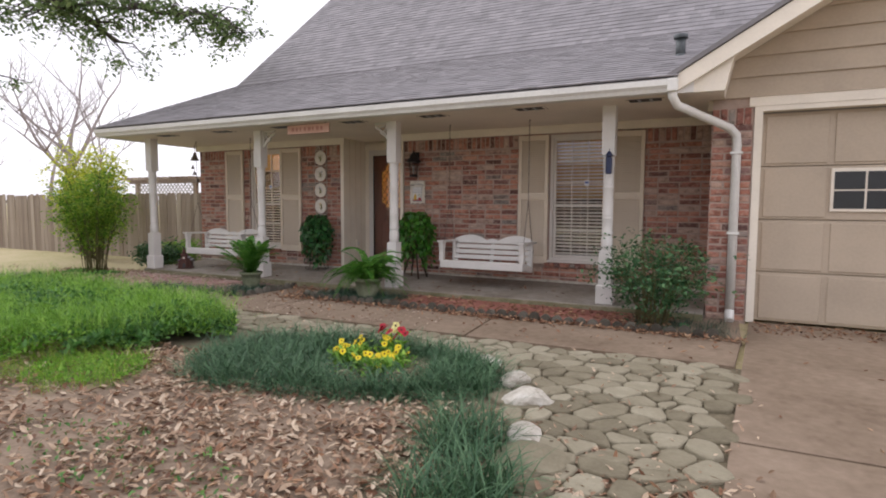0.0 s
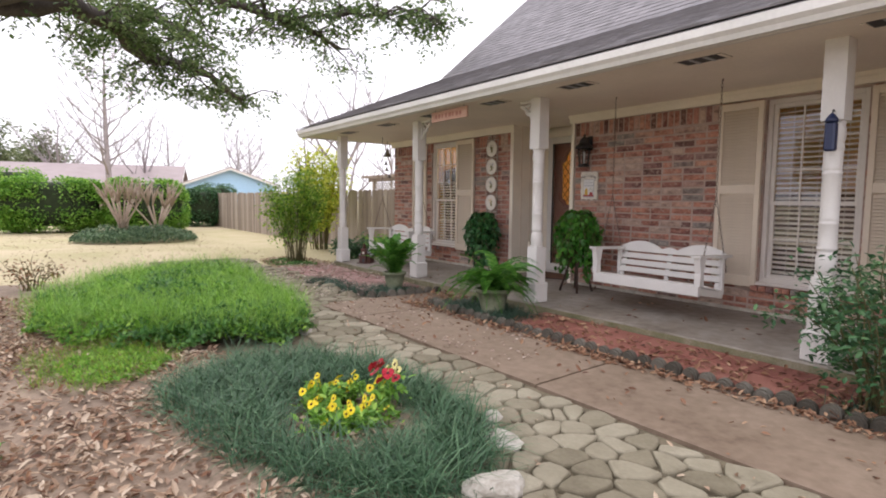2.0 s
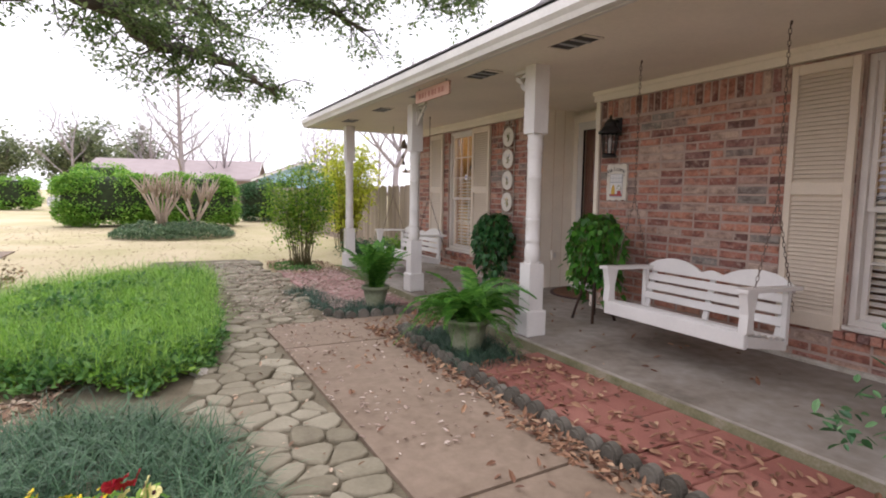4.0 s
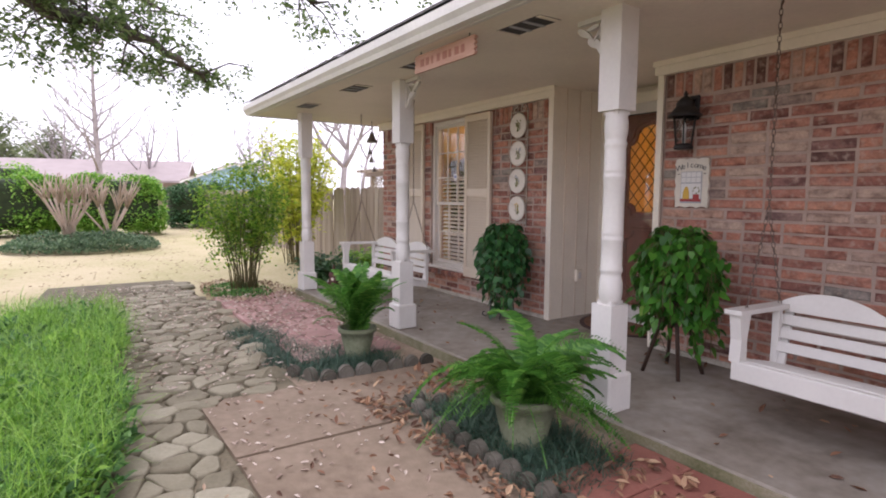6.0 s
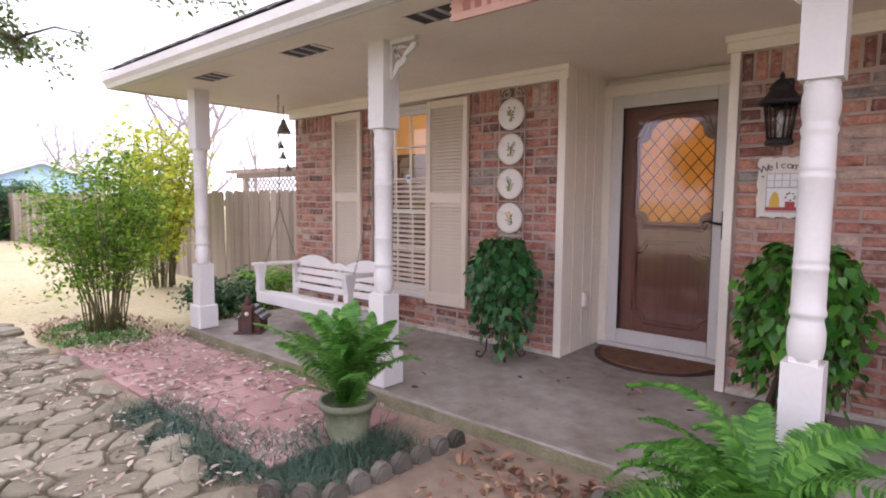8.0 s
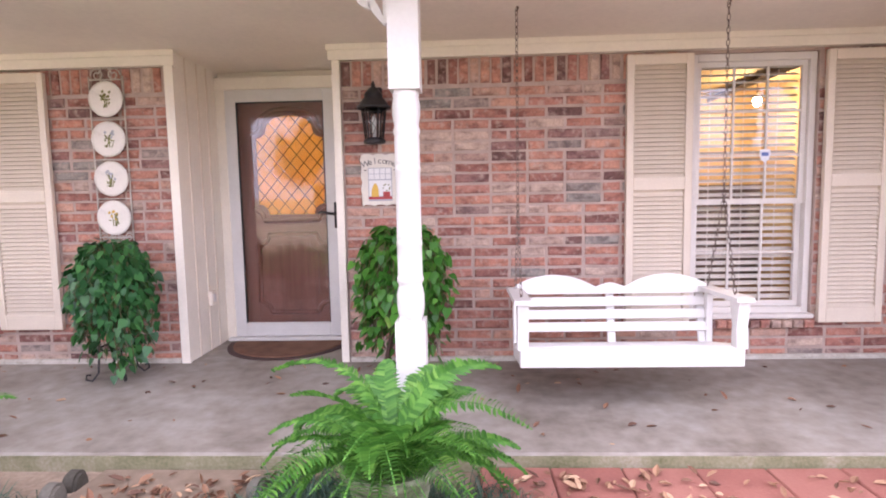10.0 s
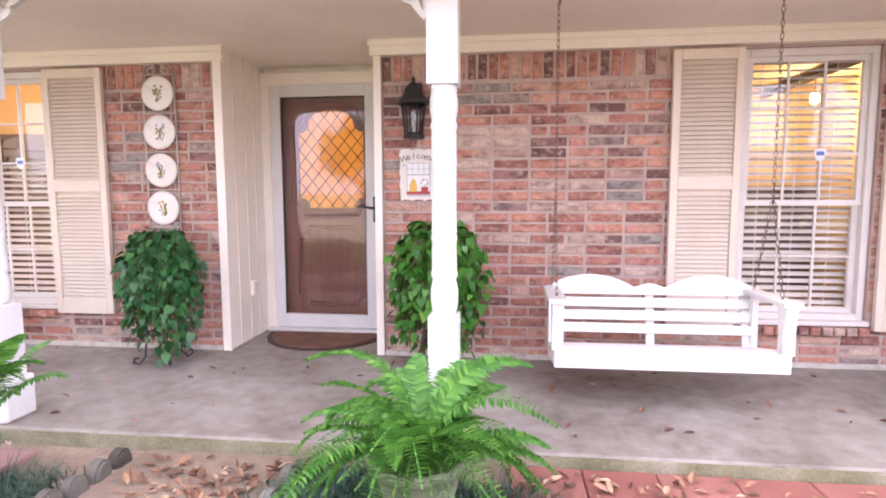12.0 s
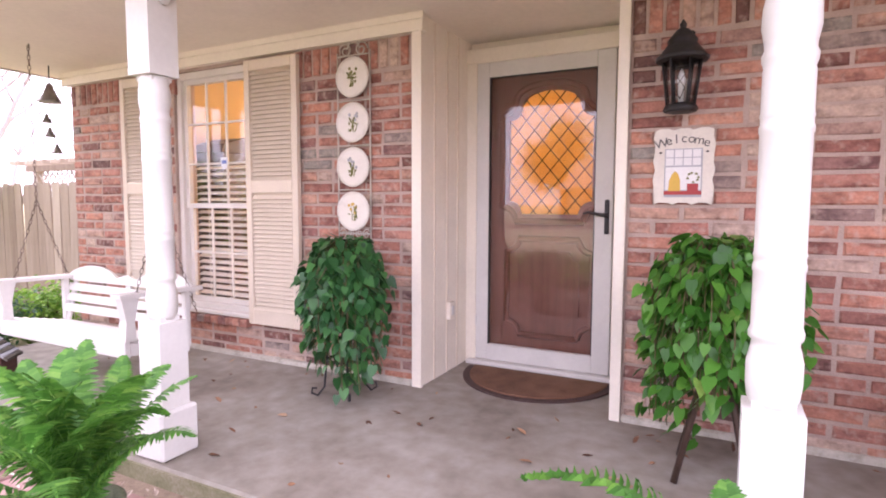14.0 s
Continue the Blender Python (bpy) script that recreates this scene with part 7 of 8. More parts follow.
def leader_tree(at, label, height, r, seed):
    """A winter tree with one straight leader and rising side limbs, level upon level."""
    rn = random.Random(seed)
    t = empty("bare_tree", at, label, "tree")
    b = bmesh.new()
    spine = [Vector((rn.uniform(-0.02, 0.02) * height * u, rn.uniform(-0.02, 0.02) * height * u, height * u)) for u in (0, 0.2, 0.4, 0.6, 0.8, 1.0)]
    tube(spine, [r, r * 0.85, r * 0.65, r * 0.45, r * 0.25, 0.012], 8, b)
    for k in range(34):
        u = 0.22 + 0.76 * k / 33
        a = k * 2.4 + rn.uniform(-0.4, 0.4)
        reach = height * (0.36 * (1 - u) + 0.05) * rn.uniform(0.8, 1.15)
        root = spine[int(u * 5)].lerp(spine[min(5, int(u * 5) + 1)], u * 5 - int(u * 5))
        out = Vector((math.cos(a), math.sin(a), 0))
        pts = [root, root + out * reach * 0.4 + Vector((0, 0, reach * 0.25)), root + out * reach * 0.75 + Vector((0, 0, reach * 0.6)), root + out * reach + Vector((0, 0, reach * 1.05))]
        tube(pts, [r * 0.36 * (1.1 - u), r * 0.26 * (1.1 - u), r * 0.16 * (1.1 - u), 0.008], 5, b)
        for m_ in range(9):
            v = rn.uniform(0.25, 1.0) * 2.999
            p = pts[int(v)].lerp(pts[int(v) + 1], v - int(v))
            d = (out * rn.uniform(0.2, 1) + Vector((rn.uniform(-0.8, 0.8), rn.uniform(-0.8, 0.8), rn.uniform(0.3, 1.1)))) * reach * 0.28
            tube([p, p + d * 0.5 + Vector((0, 0, 0.03 * reach)), p + d], [0.018, 0.012, 0.005], 4, b)
            tube([p + d * 0.4, p + d * 0.4 + Vector((d.y, -d.x, d.z)) * 0.5], [0.01, 0.004], 4, b)
    part("trunk", b, M_HAZEBARK, t)
    return t


leader_tree((-38.0, 5.6, GROUND), "bare winter tree with a straight leader beyond the hedge", 11.5, 0.2, 8)
for i, (x, y, h) in enumerate(((-70, 22, 10), (-74, 15, 11), (-66, 29, 10), (-78, 26, 12), (-72, 4, 11), (-82, 9, 12))):
    leader_tree((x, y, GROUND), "distant bare winter tree behind the houses", h, 0.2, 90 + i)
for i, (x, y, h) in enumerate(((-58, 10, 12), (-62, 20, 13), (-50, 32, 13), (-55, -2, 11), (-44, 24, 12), (-62, 3, 12))):
    branch_tree("bare_tree", (x, y, GROUND), "distant bare winter tree", h * 0.85, 0, 0.17, 4, 20 + i, M_HAZEBARK, fork=3, up=0.9)
for i, (x, y, h) in enumerate(((-72, -3, 10), (-80, -12, 12), (-60, -22, 11), (-84, 2, 10))):
    branch_tree("evergreen_oak", (x, y, GROUND), "distant evergreen oak with a broad crown", h, 0.8, 0.4, 2, 40 + i, M_BARK, M_FAROAK, (0.35, 0.6), 5000, fork=4)


def house(name, at, yaw, w, d, wall_h, rise, wall_mat, roof_mat, label, gable_mat=None, openings=()):
    """A low house: walls, a gabled roof with its ridge along x, windows and a door on the -y side."""
    h = empty(name, at, label, "house")
    h.rotation_euler = (0, 0, radians(yaw))
    part("wall", boxes((-w / 2, w / 2, -d / 2, d / 2, -0.1, wall_h)), wall_mat, h)
    part("gable", prism([(-d / 2, wall_h), (d / 2, wall_h), (0, wall_h + rise)], "x", -w / 2 + 0.01, w / 2 - 0.01), gable_mat or wall_mat, h)
    o = 0.5
    k = rise / (d / 2)
    part("roof", prism([(-d / 2 - o, wall_h - o * k), (0, wall_h + rise), (d / 2 + o, wall_h - o * k), (d / 2 + o, wall_h - o * k + 0.18), (0, wall_h + rise + 0.18), (-d / 2 - o, wall_h - o * k + 0.18)], "x", -w / 2 - 0.4, w / 2 + 0.4), roof_mat, h)
    for s in (-1, 1):
        part("rake_trim", prism([(-d / 2 - o, wall_h - o * k - 0.06), (0, wall_h + rise - 0.06), (d / 2 + o, wall_h - o * k - 0.06), (d / 2 + o, wall_h - o * k + 0.1), (0, wall_h + rise + 0.1), (-d / 2 - o, wall_h - o * k + 0.1)], "x", s * (w / 2 + 0.42) - 0.02, s * (w / 2 + 0.42) + 0.02), M_WHITE, h)
    for x0, x1, z0, z1 in openings:
        win = part("window", boxes((x0 - 0.08, x1 + 0.08, -d / 2 - 0.04, -d / 2 + 0.02, z0 - 0.08, z1 + 0.08)), M_WHITE, h)
        part("pane", boxes((x0, x1, -d / 2 - 0.05, -d / 2 - 0.038, z0, z1)), M_DARKPANE, win)
    return h


M_BLUEWALL = plain("pale_blue_siding", (0.36, 0.54, 0.72), rough=0.7, d=0.06)
M_FARROOF = plain("faded_roof", (0.36, 0.30, 0.295), rough=0.9, d=0.12, scale=1)
M_TANWALL = plain("tan_brick_far", (0.40, 0.30, 0.24), rough=0.85, d=0.15, scale=1)
house("blue_house", (-51.5, 16.3, GROUND), 164, 12, 6.6, 2.35, 1.2, M_BLUEWALL, M_FARROOF, "low pale blue house with a shallow gable beyond the fence")
house("far_house", (-60.0, 6.6, GROUND), 75, 14, 10, 2.4, 1.7, M_TANWALL, M_FARROOF, "long low tan house with a faded roof across the lawn", openings=((-6, -4.5, 0.9, 2.1), (-1, 0.5, 0.9, 2.1), (4, 5.5, 0.9, 2.1)))
house("far_house", (-6.0, -34.0, GROUND), 180, 18, 9, 2.6, 2.2, M_TANWALL, M_FARROOF, "tan brick house across the street", openings=((-7, -5.4, 0.8, 2.1), (-3, -1.4, 0.8, 2.1), (-0.4, 0.6, 0.05, 2.1), (2.5, 4.0, 0.8, 2.1)))
house("far_house", (18.0, -36.0, GROUND), 180, 16, 9, 2.6, 2.2, M_SIDING, M_FARROOF, "beige house across the street", openings=((-5, -3.4, 0.8, 2.1), (1, 2.6, 0.8, 2.1)))
house("far_house", (-72.0, -26.0, GROUND), 90, 16, 10, 2.6, 2.2, M_SIDING, M_FARROOF, "low pale house far across the street", openings=((-5, -3.4, 0.8, 2.1), (1, 2.6, 0.8, 2.1)))
for i, (x, y, h) in enumerate(((-18, -40, 11), (8, -42, 12), (30, -40, 11), (-38, -36, 12))):
    branch_tree("evergreen_oak", (x, y, GROUND), "evergreen oak across the street", h, 0.8, 0.4, 2, 60 + i, M_BARK, M_OAKLEAF, (0.35, 0.6), 4000, fork=4)
street = thing("road", boxes((-120, 60, -24, -17, -0.3, GROUND - 0.012)), M_CONCRETE, "pale concrete street beyond the lawn", "street", "structure")
strip = thing("pavement", boxes((-14.5, -9.6, 0.9, 1.35, -0.2, GROUND + 0.005)), M_CONCRETE, "narrow pale concrete strip in the lawn", "path", "structure")

# parked car, far off
M_CAR = plain("silver_car_paint", (0.55, 0.56, 0.58), rough=0.25, metal=0.5, d=0.03)
M_TYRE = plain("tyre_rubber", (0.02, 0.02, 0.02), rough=0.8)
car = empty("parked_car", (-36.5, 1.1, GROUND), "silver car parked beyond the hedge", "car")
car.rotation_euler = (0, 0, radians(60))
bm = prism([(-2.1, 0.35), (2.1, 0.35), (2.15, 0.6), (2.0, 0.8), (1.2, 0.92), (0.5, 1.38), (-0.9, 1.42), (-1.7, 0.95), (-2.1, 0.85)], "y", -0.85, 0.85)
bmesh.ops.bevel(bm, geom=bm.edges[:], offset=0.06, segments=2, affect='EDGES')
part("body", bm, M_CAR, car)
part("side_window", prism([(-1.3, 0.95), (0.95, 0.95), (0.42, 1.3), (-0.85, 1.34)], "y", -0.865, 0.865), M_DARKPANE, car)
for x in (-1.3, 1.3):
    for y in (-0.8, 0.8):
        b = lathe([(0.2, -0.1), (0.33, -0.1), (0.33, 0.1), (0.2, 0.1)], 18)
        bmesh.ops.rotate(b, verts=b.verts, matrix=Matrix.Rotation(radians(90), 3, 'X'))
        bmesh.ops.translate(b, verts=b.verts, vec=(x, y, 0.33))
        wheel = part("wheel", b, M_TYRE, car)
        b = lathe([(0.02, -0.115), (0.2, -0.105), (0.2, 0.105), (0.02, 0.115)], 14)
        bmesh.ops.rotate(b, verts=b.verts, matrix=Matrix.Rotation(radians(90), 3, 'X'))
        bmesh.ops.translate(b, verts=b.verts, vec=(x, y, 0.33))
        part("rim", b, M_CAR, wheel)

# ---- single pieces: bricks, stones, pavers, edging ----
def piece_mesh(name, w, d, h, mat, wob=0.0, seed=0, chamfer=0.008):
    """A brick, centred, w along x, d along y, h along z, with chamfered edges on the face at -y."""
    c = chamfer
    rnd = random.Random(seed)
    j = lambda: rnd.uniform(-wob, wob)
    front = [(-w / 2 + c + j(), -d / 2, -h / 2 + c + j()), (w / 2 - c + j(), -d / 2, -h / 2 + c + j()), (w / 2 - c + j(), -d / 2, h / 2 - c + j()), (-w / 2 + c + j(), -d / 2, h / 2 - c + j())]
    mid = [(-w / 2 + j(), -d / 2 + c, -h / 2 + j()), (w / 2 + j(), -d / 2 + c, -h / 2 + j()), (w / 2 + j(), -d / 2 + c, h / 2 + j()), (-w / 2 + j(), -d / 2 + c, h / 2 + j())]
    back = [(x, d / 2, z) for x, _, z in mid]
    v = front + mid + back
    f = [(0, 1, 2, 3)] + [(4 + k, 4 + (k + 1) % 4, (k + 1) % 4, k) for k in range(4)] + [(8 + k, 8 + (k + 1) % 4, 4 + (k + 1) % 4, 4 + k) for k in range(4)]
    return v, f


COURSE, BRICK_L = 0.0755, 0.262
BASE_Z = 0.02


def brick_rows(x0, x1, z0, z1, holes, seed):
    """Places (x, z, w, h) of bricks in running bond with a soldier course on top."""
    rnd = random.Random(seed)
    out = []
    soldier = 2.055
    r = 0
    z = z0
    while z + COURSE <= min(z1, soldier) + 0.02:
        x = x0 - (BRICK_L / 2 if r % 2 else 0) + 0.0
        while x < x1 - 0.02:
            a, b = max(x, x0), min(x + BRICK_L * (1 if rnd.random() > 0.12 else 0.5), x1)
            nxt = b if b < x1 else x1
            spans = [(a, b)]
            for hx0, hx1, hz0, hz1 in holes:
                if hz0 - 0.03 < z + COURSE / 2 < hz1 + 0.03:
                    cut = []
                    for p, q in spans:
                        if q <= hx0 or p >= hx1:
                            cut.append((p, q))
                        else:
                            if p < hx0:
                                cut.append((p, hx0))
                            if q > hx1:
                                cut.append((hx1, q))
                    spans = cut
            for p, q in spans:
                if q - p > 0.035:
                    out.append(((p + q) / 2, z + COURSE / 2, q - p - 0.016, COURSE - 0.016))
            x = nxt
        z += COURSE
        r += 1
    if z1 > 2.1:
        x = x0
        while x < x1 - 0.03:
            cx = x + COURSE / 2
            if not any(h[0] < cx < h[1] and h[3] > 2.1 for h in holes):
                out.append((cx, (soldier + 2.242) / 2, min(COURSE, x1 - x) - 0.014, 2.242 - soldier - 0.014))
            x += COURSE
    return out


BRICK_CACHE = {}


def lay_bricks(parent, rows, frame_m, singles, seed):
    """rows of bricks on a wall: frame_m maps (x along, y out, z up) into the world; singles tells which become parts."""
    rnd = random.Random(seed)
    v_all, f_all = [], []
    for x, z, w, h in rows:
        out = rnd.uniform(-0.004, 0.003)
        if singles(x, z):
            key = (round(w, 2), round(h, 2), rnd.randrange(6))
            if key not in BRICK_CACHE:
                v, f = piece_mesh("brick", w, 0.05, h, M_BRICK, 0.004, len(BRICK_CACHE))
                BRICK_CACHE[key] = joined("brick", v, f, M_BRICK)
            ob = new("brick", BRICK_CACHE[key])
            ob.parent = parent
            ob.matrix_local = frame_m @ Matrix.Translation((x, 0.022 + out, z)) @ Matrix.Diagonal((w / key[0] * 1.0 if abs(w - key[0]) < 0.02 else 1, 1, 1, 1))
        else:
            v, f = piece_mesh("brick", w, 0.05, h, M_BRICKS, 0.004, rnd.randrange(9999))
            k = len(v_all)
            v_all += [tuple(frame_m @ Vector((a + x, b + 0.022 + out, c + z))) for a, b, c in v]
            f_all += [tuple(i + k for i in q) for q in f]
    if v_all:
        ob = new("brickwork", joined("brickwork", v_all, f_all, M_BRICKS))
        ob.parent = parent
        tagged(ob, kind="stuff")


front = Matrix.Translation((0, WALL_Y, 0))
lay_bricks(wall_left, brick_rows(LEFT_X, REC_L - 0.035, BASE_Z + 0.06, 2.27, HOLES_L, 1), front, lambda x, z: x > -7.26 or x < -8.5 or z < 0.45, 1)
lay_bricks(wall_right, brick_rows(REC_R + 0.032, RIGHT_X, BASE_Z + 0.06, 2.27, HOLES_R, 2), front, lambda x, z: x < -2.45, 2)
lay_bricks(wall_side, brick_rows(-8.13, -GAR_Y - 0.0, BASE_Z + 0.06, 2.27, [], 3), Matrix.Translation((RIGHT_X, 0, 0)) @ Matrix.Rotation(radians(-90), 4, 'Z'), lambda x, z: True, 3)
lay_bricks(pillar_wall, brick_rows(RIGHT_X, 0.362, -0.045, 2.36, [], 4), Matrix.Translation((0, GAR_Y, 0)), lambda x, z: True, 4)
lay_bricks(wall_end, brick_rows(-16.4, -WALL_Y - 0.05, BASE_Z + 0.06, 2.27, [], 5), Matrix.Translation((LEFT_X, 0, 0)) @ Matrix.Rotation(radians(-90), 4, 'Z'), lambda x, z: False, 5)
thing("wall_footing", boxes((LEFT_X - 0.006, REC_L - 0.04, WALL_Y - 0.03, WALL_Y + 0.02, PORCH - 0.01, 0.112), (REC_R + 0.035, RIGHT_X, WALL_Y - 0.03, WALL_Y + 0.02, PORCH - 0.01, 0.112), bevel=0.01), M_ROCK,
      "pale mortar skirting at the foot of the brick wall", "skirting", "structure")
for x0, x1, parent in ((WIN_L[0] - 0.05, WIN_L[1] + 0.05, wall_left), (WIN_R[0] - 0.05, WIN_R[1] + 0.05, wall_right)):
    x = x0
    me = joined("brick", *piece_mesh("brick", COURSE - 0.011, 0.11, 0.055, M_BRICK, 0.002, 3), M_BRICK)
    while x < x1 - 0.05:
        ob = new("sill_brick", me)
        ob.parent, ob.location = parent, (x + COURSE / 2, WALL_Y - 0.005, WIN_Z[0] - 0.062)
        x += COURSE


def clip_poly(poly, p, n):
    """Keep the side of the line through p with normal n where (q - p) . n <= 0."""
    out = []
    for a, b in zip(poly, poly[1:] + poly[:1]):
        da, db = (a[0] - p[0]) * n[0] + (a[1] - p[1]) * n[1], (b[0] - p[0]) * n[0] + (b[1] - p[1]) * n[1]
        if da <= 0:
            out.append(a)
        if (da < 0 < db) or (db < 0 < da):
            t = da / (da - db)
            out.append((a[0] + (b[0] - a[0]) * t, a[1] + (b[1] - a[1]) * t))
    return out


def stone_mesh(poly, top, gap, rnd):
    """A flat stone from a cell outline, pulled in by the joint, with a worn rounded rim."""
    cx, cy = sum(p[0] for p in poly) / len(poly), sum(p[1] for p in poly) / len(poly)
    # round the corners by cutting each one
    q = []
    m = len(poly)
    for i in range(m):
        a, b, c = poly[i - 1], poly[i], poly[(i + 1) % m]
        la, lc = math.dist(a, b), math.dist(b, c)
        t = 0.22
        for o, l in ((a, la), (c, lc)):
            s = min(t, 0.5)
            q.append((b[0] + (o[0] - b[0]) * s + rnd.uniform(-0.008, 0.008), b[1] + (o[1] - b[1]) * s + rnd.uniform(-0.008, 0.008)))
    r = sum(math.dist(p, (cx, cy)) for p in q) / len(q)
    rings = []
    for inset, z in ((gap, top - 0.05), (gap, top - 0.012), (gap + 0.005, top - 0.004), (gap + 0.015, top)):
        k = max(0.2, 1 - inset / r)
        rings.append([((p[0] - cx) * k, (p[1] - cy) * k, z + (rnd.uniform(-0.002, 0.002) if z == top else 0)) for p in q])
    v = [p for ring in rings for p in ring]
    n = len(q)
    f = [(a * n + i, a * n + (i + 1) % n, (a + 1) * n + (i + 1) % n, (a + 1) * n + i) for a in range(3) for i in range(n)]
    f.append(tuple(3 * n + i for i in range(n)))
    return joined("stone", v, f, M_STONE), (cx, cy)


def lay_stones(parent, region, cell, seed, top, gap=0.010, turn=0.0):
    """Irregular flagstones over an outline: jittered cells, squeezed to cell = (along x, along y)."""
    rnd = random.Random(seed)
    xs, ys = [p[0] for p in region], [p[1] for p in region]
    seeds = []
    ny = int((max(ys) - min(ys)) / cell[1]) + 3
    nx = int((max(xs) - min(xs)) / cell[0]) + 3
    for j in range(-1, ny):
        for i in range(-1, nx):
            seeds.append((min(xs) + (i + (0.5 if j % 2 else 0) + rnd.uniform(-0.46, 0.46)) * cell[0], min(ys) + (j + rnd.uniform(-0.42, 0.42)) * cell[1]))
    ax, ay = cell
    for s in seeds:
        if not in_poly(s, region):
            continue
        poly = [(s[0] - ax * 1.4, s[1] - ay * 1.4), (s[0] + ax * 1.4, s[1] - ay * 1.4), (s[0] + ax * 1.4, s[1] + ay * 1.4), (s[0] - ax * 1.4, s[1] + ay * 1.4)]
        for o in seeds:
            dx, dy = (o[0] - s[0]) / ax, (o[1] - s[1]) / ay
            if o is s or dx * dx + dy * dy > 9:
                continue
            nrm = (dx / ax, dy / ay)
            poly = clip_poly(poly, ((o[0] + s[0]) / 2, (o[1] + s[1]) / 2), nrm)
            if len(poly) < 3:
                break
        if len(poly) < 3:
            continue
        me, (cx, cy) = stone_mesh(poly, 0.0, gap * rnd.uniform(0.7, 1.8), rnd)
        ob = new("stone", me)
        ob.parent = parent
        ob.matrix_local = pose(cx, cy, top + rnd.uniform(-0.006, 0.006), rnd.uniform(-1.2, 1.2), rnd.uniform(-1.2, 1.2), 0)


flags = empty("stone_paving", (0, 0, 0), "irregular tan flagstones set in soil", "stone paving", kind="structure")
lay_stones(flags, [(-0.9, 1.0), (0.03, 1.0), (0.25, 4.84), (-5.6, 4.84), (-5.6, 4.36), (-4.2, 4.15), (-3.4, 4.0), (-1.5, 3.9), (-1.05, 3.3), (-0.65, 2.4)], (0.18, 0.17), 3, GROUND + 0.022, gap=0.005)
path = empty("stone_path", (0, 0, 0), "path of irregular weathered flagstones", "stone path", kind="structure")
lay_stones(path, [(-11.0, 4.9), (-9.0, 4.55), (-7.0, 4.35), (-5.5, 4.3), (-5.58, 5.45), (-7.2, 5.42), (-8.3, 5.5), (-9.6, 5.55), (-11.0, 5.55)], (0.185, 0.25), 5, GROUND + 0.025, gap=0.009)


def rock(at, size, seed, label, mat=None):
    bm = bmesh.new()
    bmesh.ops.create_icosphere(bm, subdivisions=3, radius=1.0)
    cuts = random.Random(seed * 7 + 1)
    for k in range(7):
        nrm = Vector((cuts.gauss(0, 1), cuts.gauss(0, 1), cuts.gauss(0.3, 0.8))).normalized()
        lim = cuts.uniform(0.55, 0.85)
        for v in bm.verts:
            over = v.co.dot(nrm) - lim
            if over > 0:
                v.co -= nrm * over
    for v in bm.verts:
        d = 1.15 + 0.20 * noise.noise(v.co * 1.4 + Vector((seed, 0, 0))) + 0.12 * noise.noise(v.co * 4 + Vector((0, seed, 0)))
        v.co = Vector((v.co.x * size[0] * d, v.co.y * size[1] * d, max(-0.4, v.co.z) * size[2] * d))
    ob = thing("rock", bm, mat or M_ROCK, label, "rock", group="rocks edging the bed")
    ob.location = at
    ob.rotation_euler = (0, 0, seed * 1.7)
    return ob


for i, (x, y, sx, sy, sz) in enumerate(((-1.17, 3.74, 0.14, 0.10, 0.09), (-0.98, 3.42, 0.15, 0.11, 0.08), (-0.80, 2.86, 0.14, 0.09, 0.07), (-1.50, 4.08, 0.10, 0.07, 0.05), (-1.75, 4.22, 0.09, 0.06, 0.04))):
    rock((x, y, GROUND + 0.02), (sx, sy, sz), i + 1, "pale chalky edging rock beside the liriope")
rock((-0.70, 2.60, GROUND + 0.02), (0.18, 0.15, 0.06), 8, "flat brown edging rock beside the liriope", M_STONE)
rock((-4.35, 4.18, GROUND + 0.02), (0.08, 0.06, 0.05), 11, "small pale rock beside the ground cover")
for i, (x, y, s) in enumerate(((-6.35, 5.42, 0.13), (-6.7, 5.48, 0.14), (-7.05, 5.5, 0.13), (-7.5, 5.52, 0.15), (-7.95, 5.56, 0.14), (-8.4, 5.6, 0.14), (-8.9, 5.62, 0.13), (-5.95, 5.4, 0.13))):
    rock((x, y, GROUND), (s, s * 0.7, 0.06), i + 20, "weathered tan edging stone along the path", M_STONE)


def pavers(name, label, region, size, mat, top, seed, gap=0.006):
    ob = empty(name, (0, 0, 0), label, "pavers", kind="structure")
    rnd = random.Random(seed)
    me = joined("paver", *paver_mesh(size - gap), mat)
    xs, ys = [p[0] for p in region], [p[1] for p in region]
    y = min(ys)
    while y < max(ys) - size * 0.3:
        x = min(xs)
        while x < max(xs) - size * 0.3:
            if in_poly((x + size / 2, y + size / 2), region):
                p = new("paver", me)
                p.parent = ob
                p.matrix_local = pose(x + size / 2, y + size / 2, top + rnd.uniform(-0.004, 0.004), rnd.uniform(-0.8, 0.8), rnd.uniform(-0.8, 0.8), rnd.uniform(-0.5, 0.5))
            x += size
        y += size
    return ob


def paver_mesh(s):
    c, h = 0.006, s / 2
    v = [(-h, -h, -0.05), (h, -h, -0.05), (h, h, -0.05), (-h, h, -0.05), (-h, -h, -c), (h, -h, -c), (h, h, -c), (-h, h, -c), (-h + c, -h + c, 0), (h - c, -h + c, 0), (h - c, h - c, 0), (-h + c, h - c, 0)]
    f = [(8, 9, 10, 11)] + [(4 + k, 4 + (k + 1) % 4, 8 + (k + 1) % 4, 8 + k) for k in range(4)] + [(k, (k + 1) % 4, 4 + (k + 1) % 4, 4 + k) for k in range(4)]
    return v, f


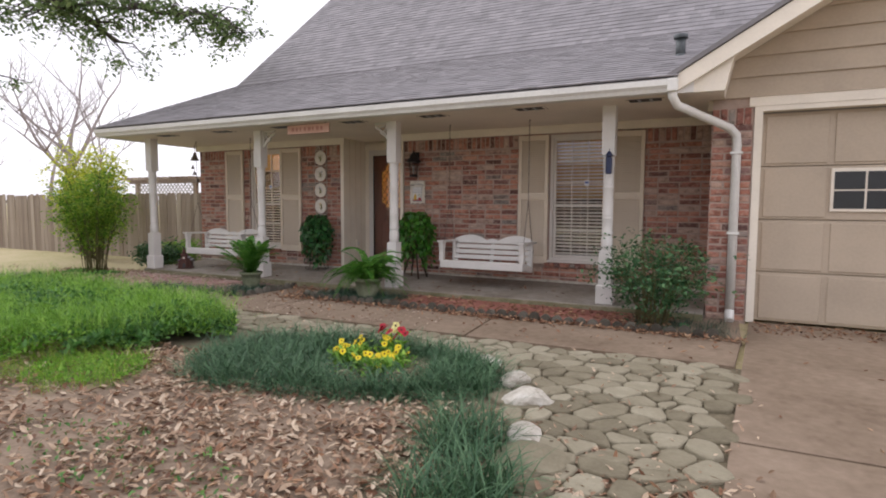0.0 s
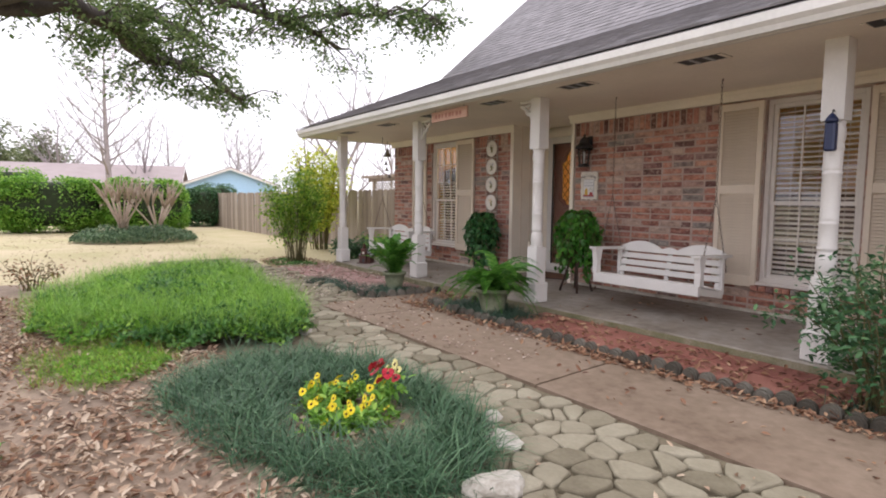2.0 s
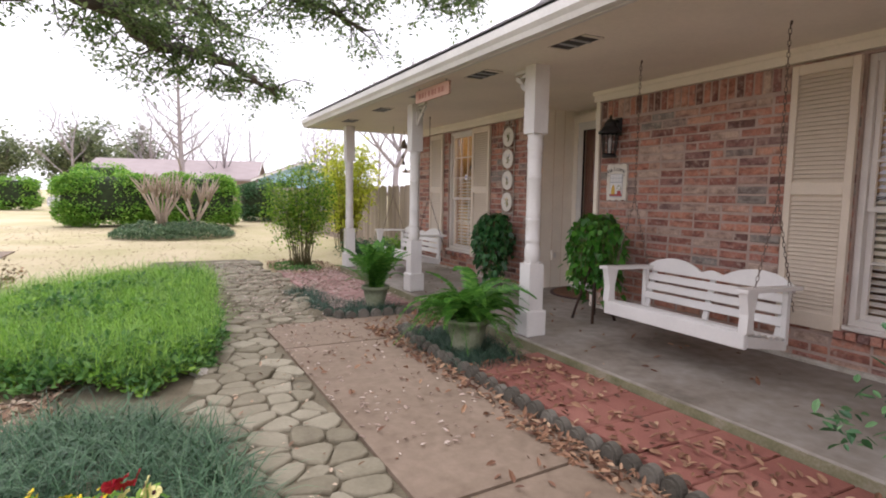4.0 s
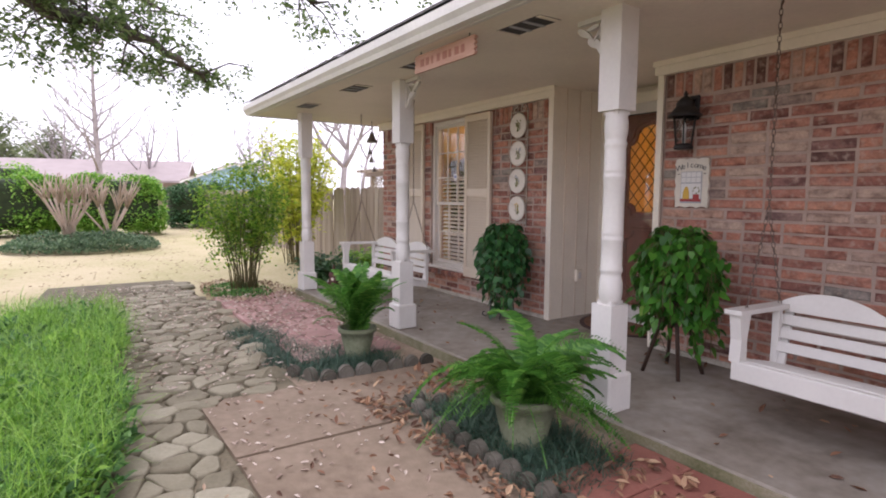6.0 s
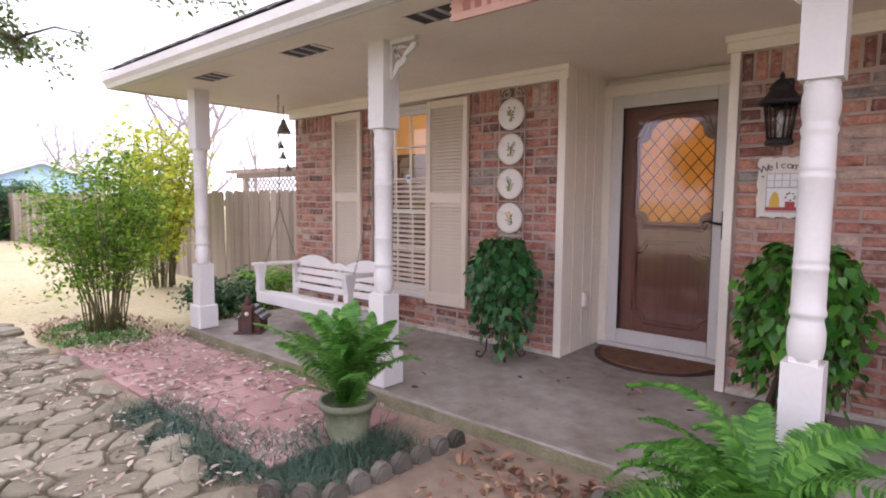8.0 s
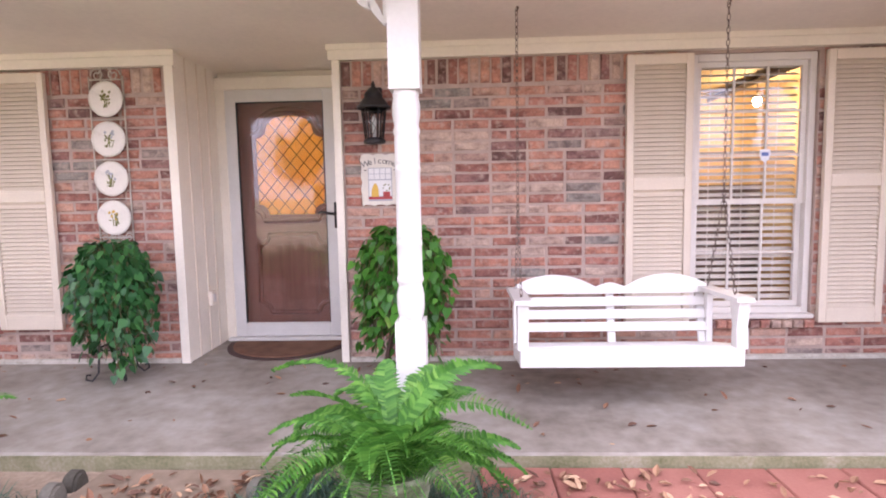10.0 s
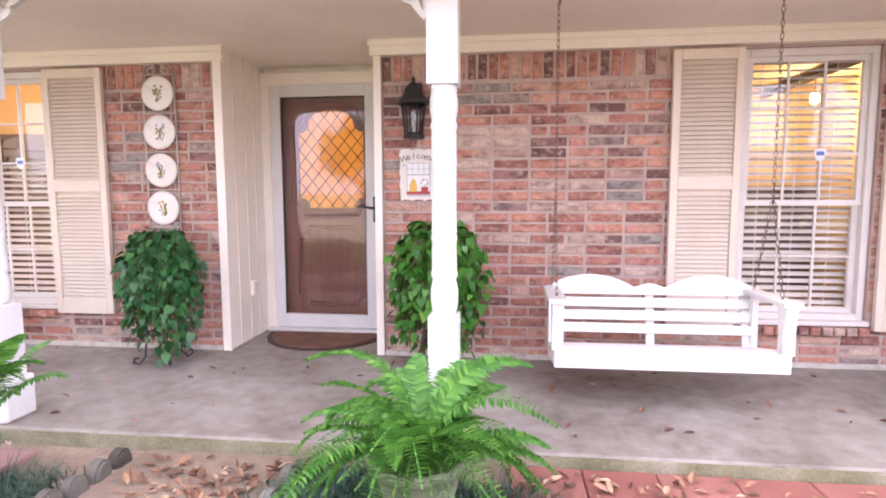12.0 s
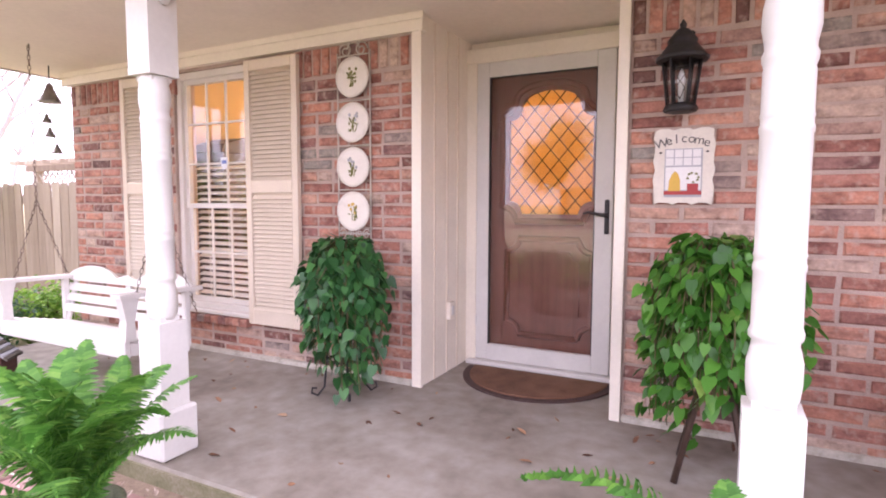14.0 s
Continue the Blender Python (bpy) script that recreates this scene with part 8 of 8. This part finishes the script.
pavers("pink_pavers", "faded pink square concrete pavers beside the porch", [(-9.4, 5.68), (-6.2, 5.78), (-5.9, 6.70), (-9.2, 6.70)], 0.302, M_PINK, GROUND + 0.035, 1)
pavers("red_pavers", "brick-red square pavers before the porch", [(-3.70, 6.02), (-0.6, 6.02), (-0.6, 6.70), (-3.70, 6.70)], 0.335, M_RED, GROUND + 0.03, 2)


def scallop_edging(pts, label):
    ed = empty("scalloped_edging", (0, 0, 0), label, "edging", "scalloped edgings")
    w = 0.115
    out = [(-w / 2, -0.06), (w / 2, -0.06), (w / 2, 0.03)] + [(w / 2 * math.cos(math.pi * k / 12), 0.03 + 0.064 * math.sin(math.pi * k / 12)) for k in range(1, 12)] + [(-w / 2, 0.03)]
    cake = prism(out, "y", -0.035, 0.035)
    bmesh.ops.bevel(cake, geom=[e for e in cake.edges if abs(e.verts[0].co.y - e.verts[1].co.y) < 1e-5 and min(v.co.z for v in e.verts) > 0], offset=0.014, segments=2, affect='EDGES')
    me = mesh_of("scallop", cake, M_SCALLOP)
    rnd = random.Random(len(pts))
    for (ax, ay), (bx, by) in zip(pts, pts[1:]):
        n = int(math.dist((ax, ay), (bx, by)) / 0.122)
        for k in range(n):
            t = (k + 0.5) / n
            ob = new("scallop", me)
            ob.parent = ed
            ob.matrix_local = pose(ax + (bx - ax) * t, ay + (by - ay) * t, GROUND - 0.005 + rnd.uniform(-0.016, 0.01), rnd.uniform(-5, 5), rnd.uniform(-4, 4), math.degrees(math.atan2(by - ay, bx - ax)) + rnd.uniform(-5, 5))
    return ed


scallop_edging([(-4.68, 6.55), (-4.72, 6.2), (-4.95, 5.98), (-4.4, 5.93), (-2.5, 5.91), (0.12, 5.91)], "grey scalloped concrete edging along the walkway")
scallop_edging([(-5.95, 5.52), (-5.64, 5.66), (-5.60, 6.62)], "grey scalloped concrete edging round the fern bed")

# board fence
fence = empty("board_fence", (0, 0, 0), "weathered grey wooden privacy fence with dog-eared boards", "fence", kind="structure")
bw = 0.14
dog = [(-bw / 2, 0), (bw / 2, 0), (bw / 2, 1.46), (bw / 2 - 0.03, 1.5), (-bw / 2 + 0.03, 1.5), (-bw / 2, 1.46)]
meshes = [mesh_of("board", prism([(x, z * s) for x, z in dog], "y", -0.009, 0.009), M_FENCE) for s in (1.0, 1.012, 0.985)]
rnd = random.Random(5)
x = LEFT_X - 0.1
while x > -27.5:
    ob = new("board", rnd.choice(meshes))
    ob.parent = fence
    ob.matrix_local = pose(x, 8.75 + rnd.uniform(-0.008, 0.008), GROUND - 0.02, rnd.uniform(-0.6, 0.6), rnd.uniform(-0.7, 0.7), 0)
    x -= bw + rnd.uniform(0.002, 0.012)
for z in (0.25, 1.2):
    part("rail", boxes((-27.5, LEFT_X, 8.77, 8.81, z, z + 0.09)), M_FENCE, fence)
x = LEFT_X - 0.2
while x > -27.5:
    part("post", boxes((x - 0.05, x + 0.05, 8.81, 8.9, -0.1, 1.42)), M_FENCE, fence)
    x -= 2.4
lat = empty("lattice_arbor", (-13.9, 10.8, GROUND), "weathered wooden arbor with white lattice above the fence", "arbor")
M_LATT = plain("lattice_wood", (0.50, 0.46, 0.40), rough=0.8, d=0.15)
for x in (-1.2, 1.2):
    part("post", boxes((x - 0.05, x + 0.05, -0.05, 0.05, 0, 1.85)), M_FENCE, lat)
part("beam", boxes((-1.5, 1.5, -0.06, 0.06, 1.82, 1.92)), M_FENCE, lat)
for k in range(12):
    part("rafter", boxes((-1.4 + k * 0.25 - 0.02, -1.4 + k * 0.25 + 0.02, -0.35, 0.35, 1.92, 1.99)), M_FENCE, lat)
bm = bmesh.new()
for sgn in (1, -1):
    k = -1.6
    while k < 1.7:
        pts = []
        for i in range(60):
            xx = -1.15 + 2.3 * i / 59
            zz_ = 1.66 + sgn * (xx - k)
            if 1.4 < zz_ < 1.82:
                pts.append((xx, 0.01 * sgn, zz_))
        if len(pts) > 2:
            tube([pts[0], pts[-1]], 0.014, 4, bm)
        k += 0.14
part("lattice", bm, M_LATT, lat)
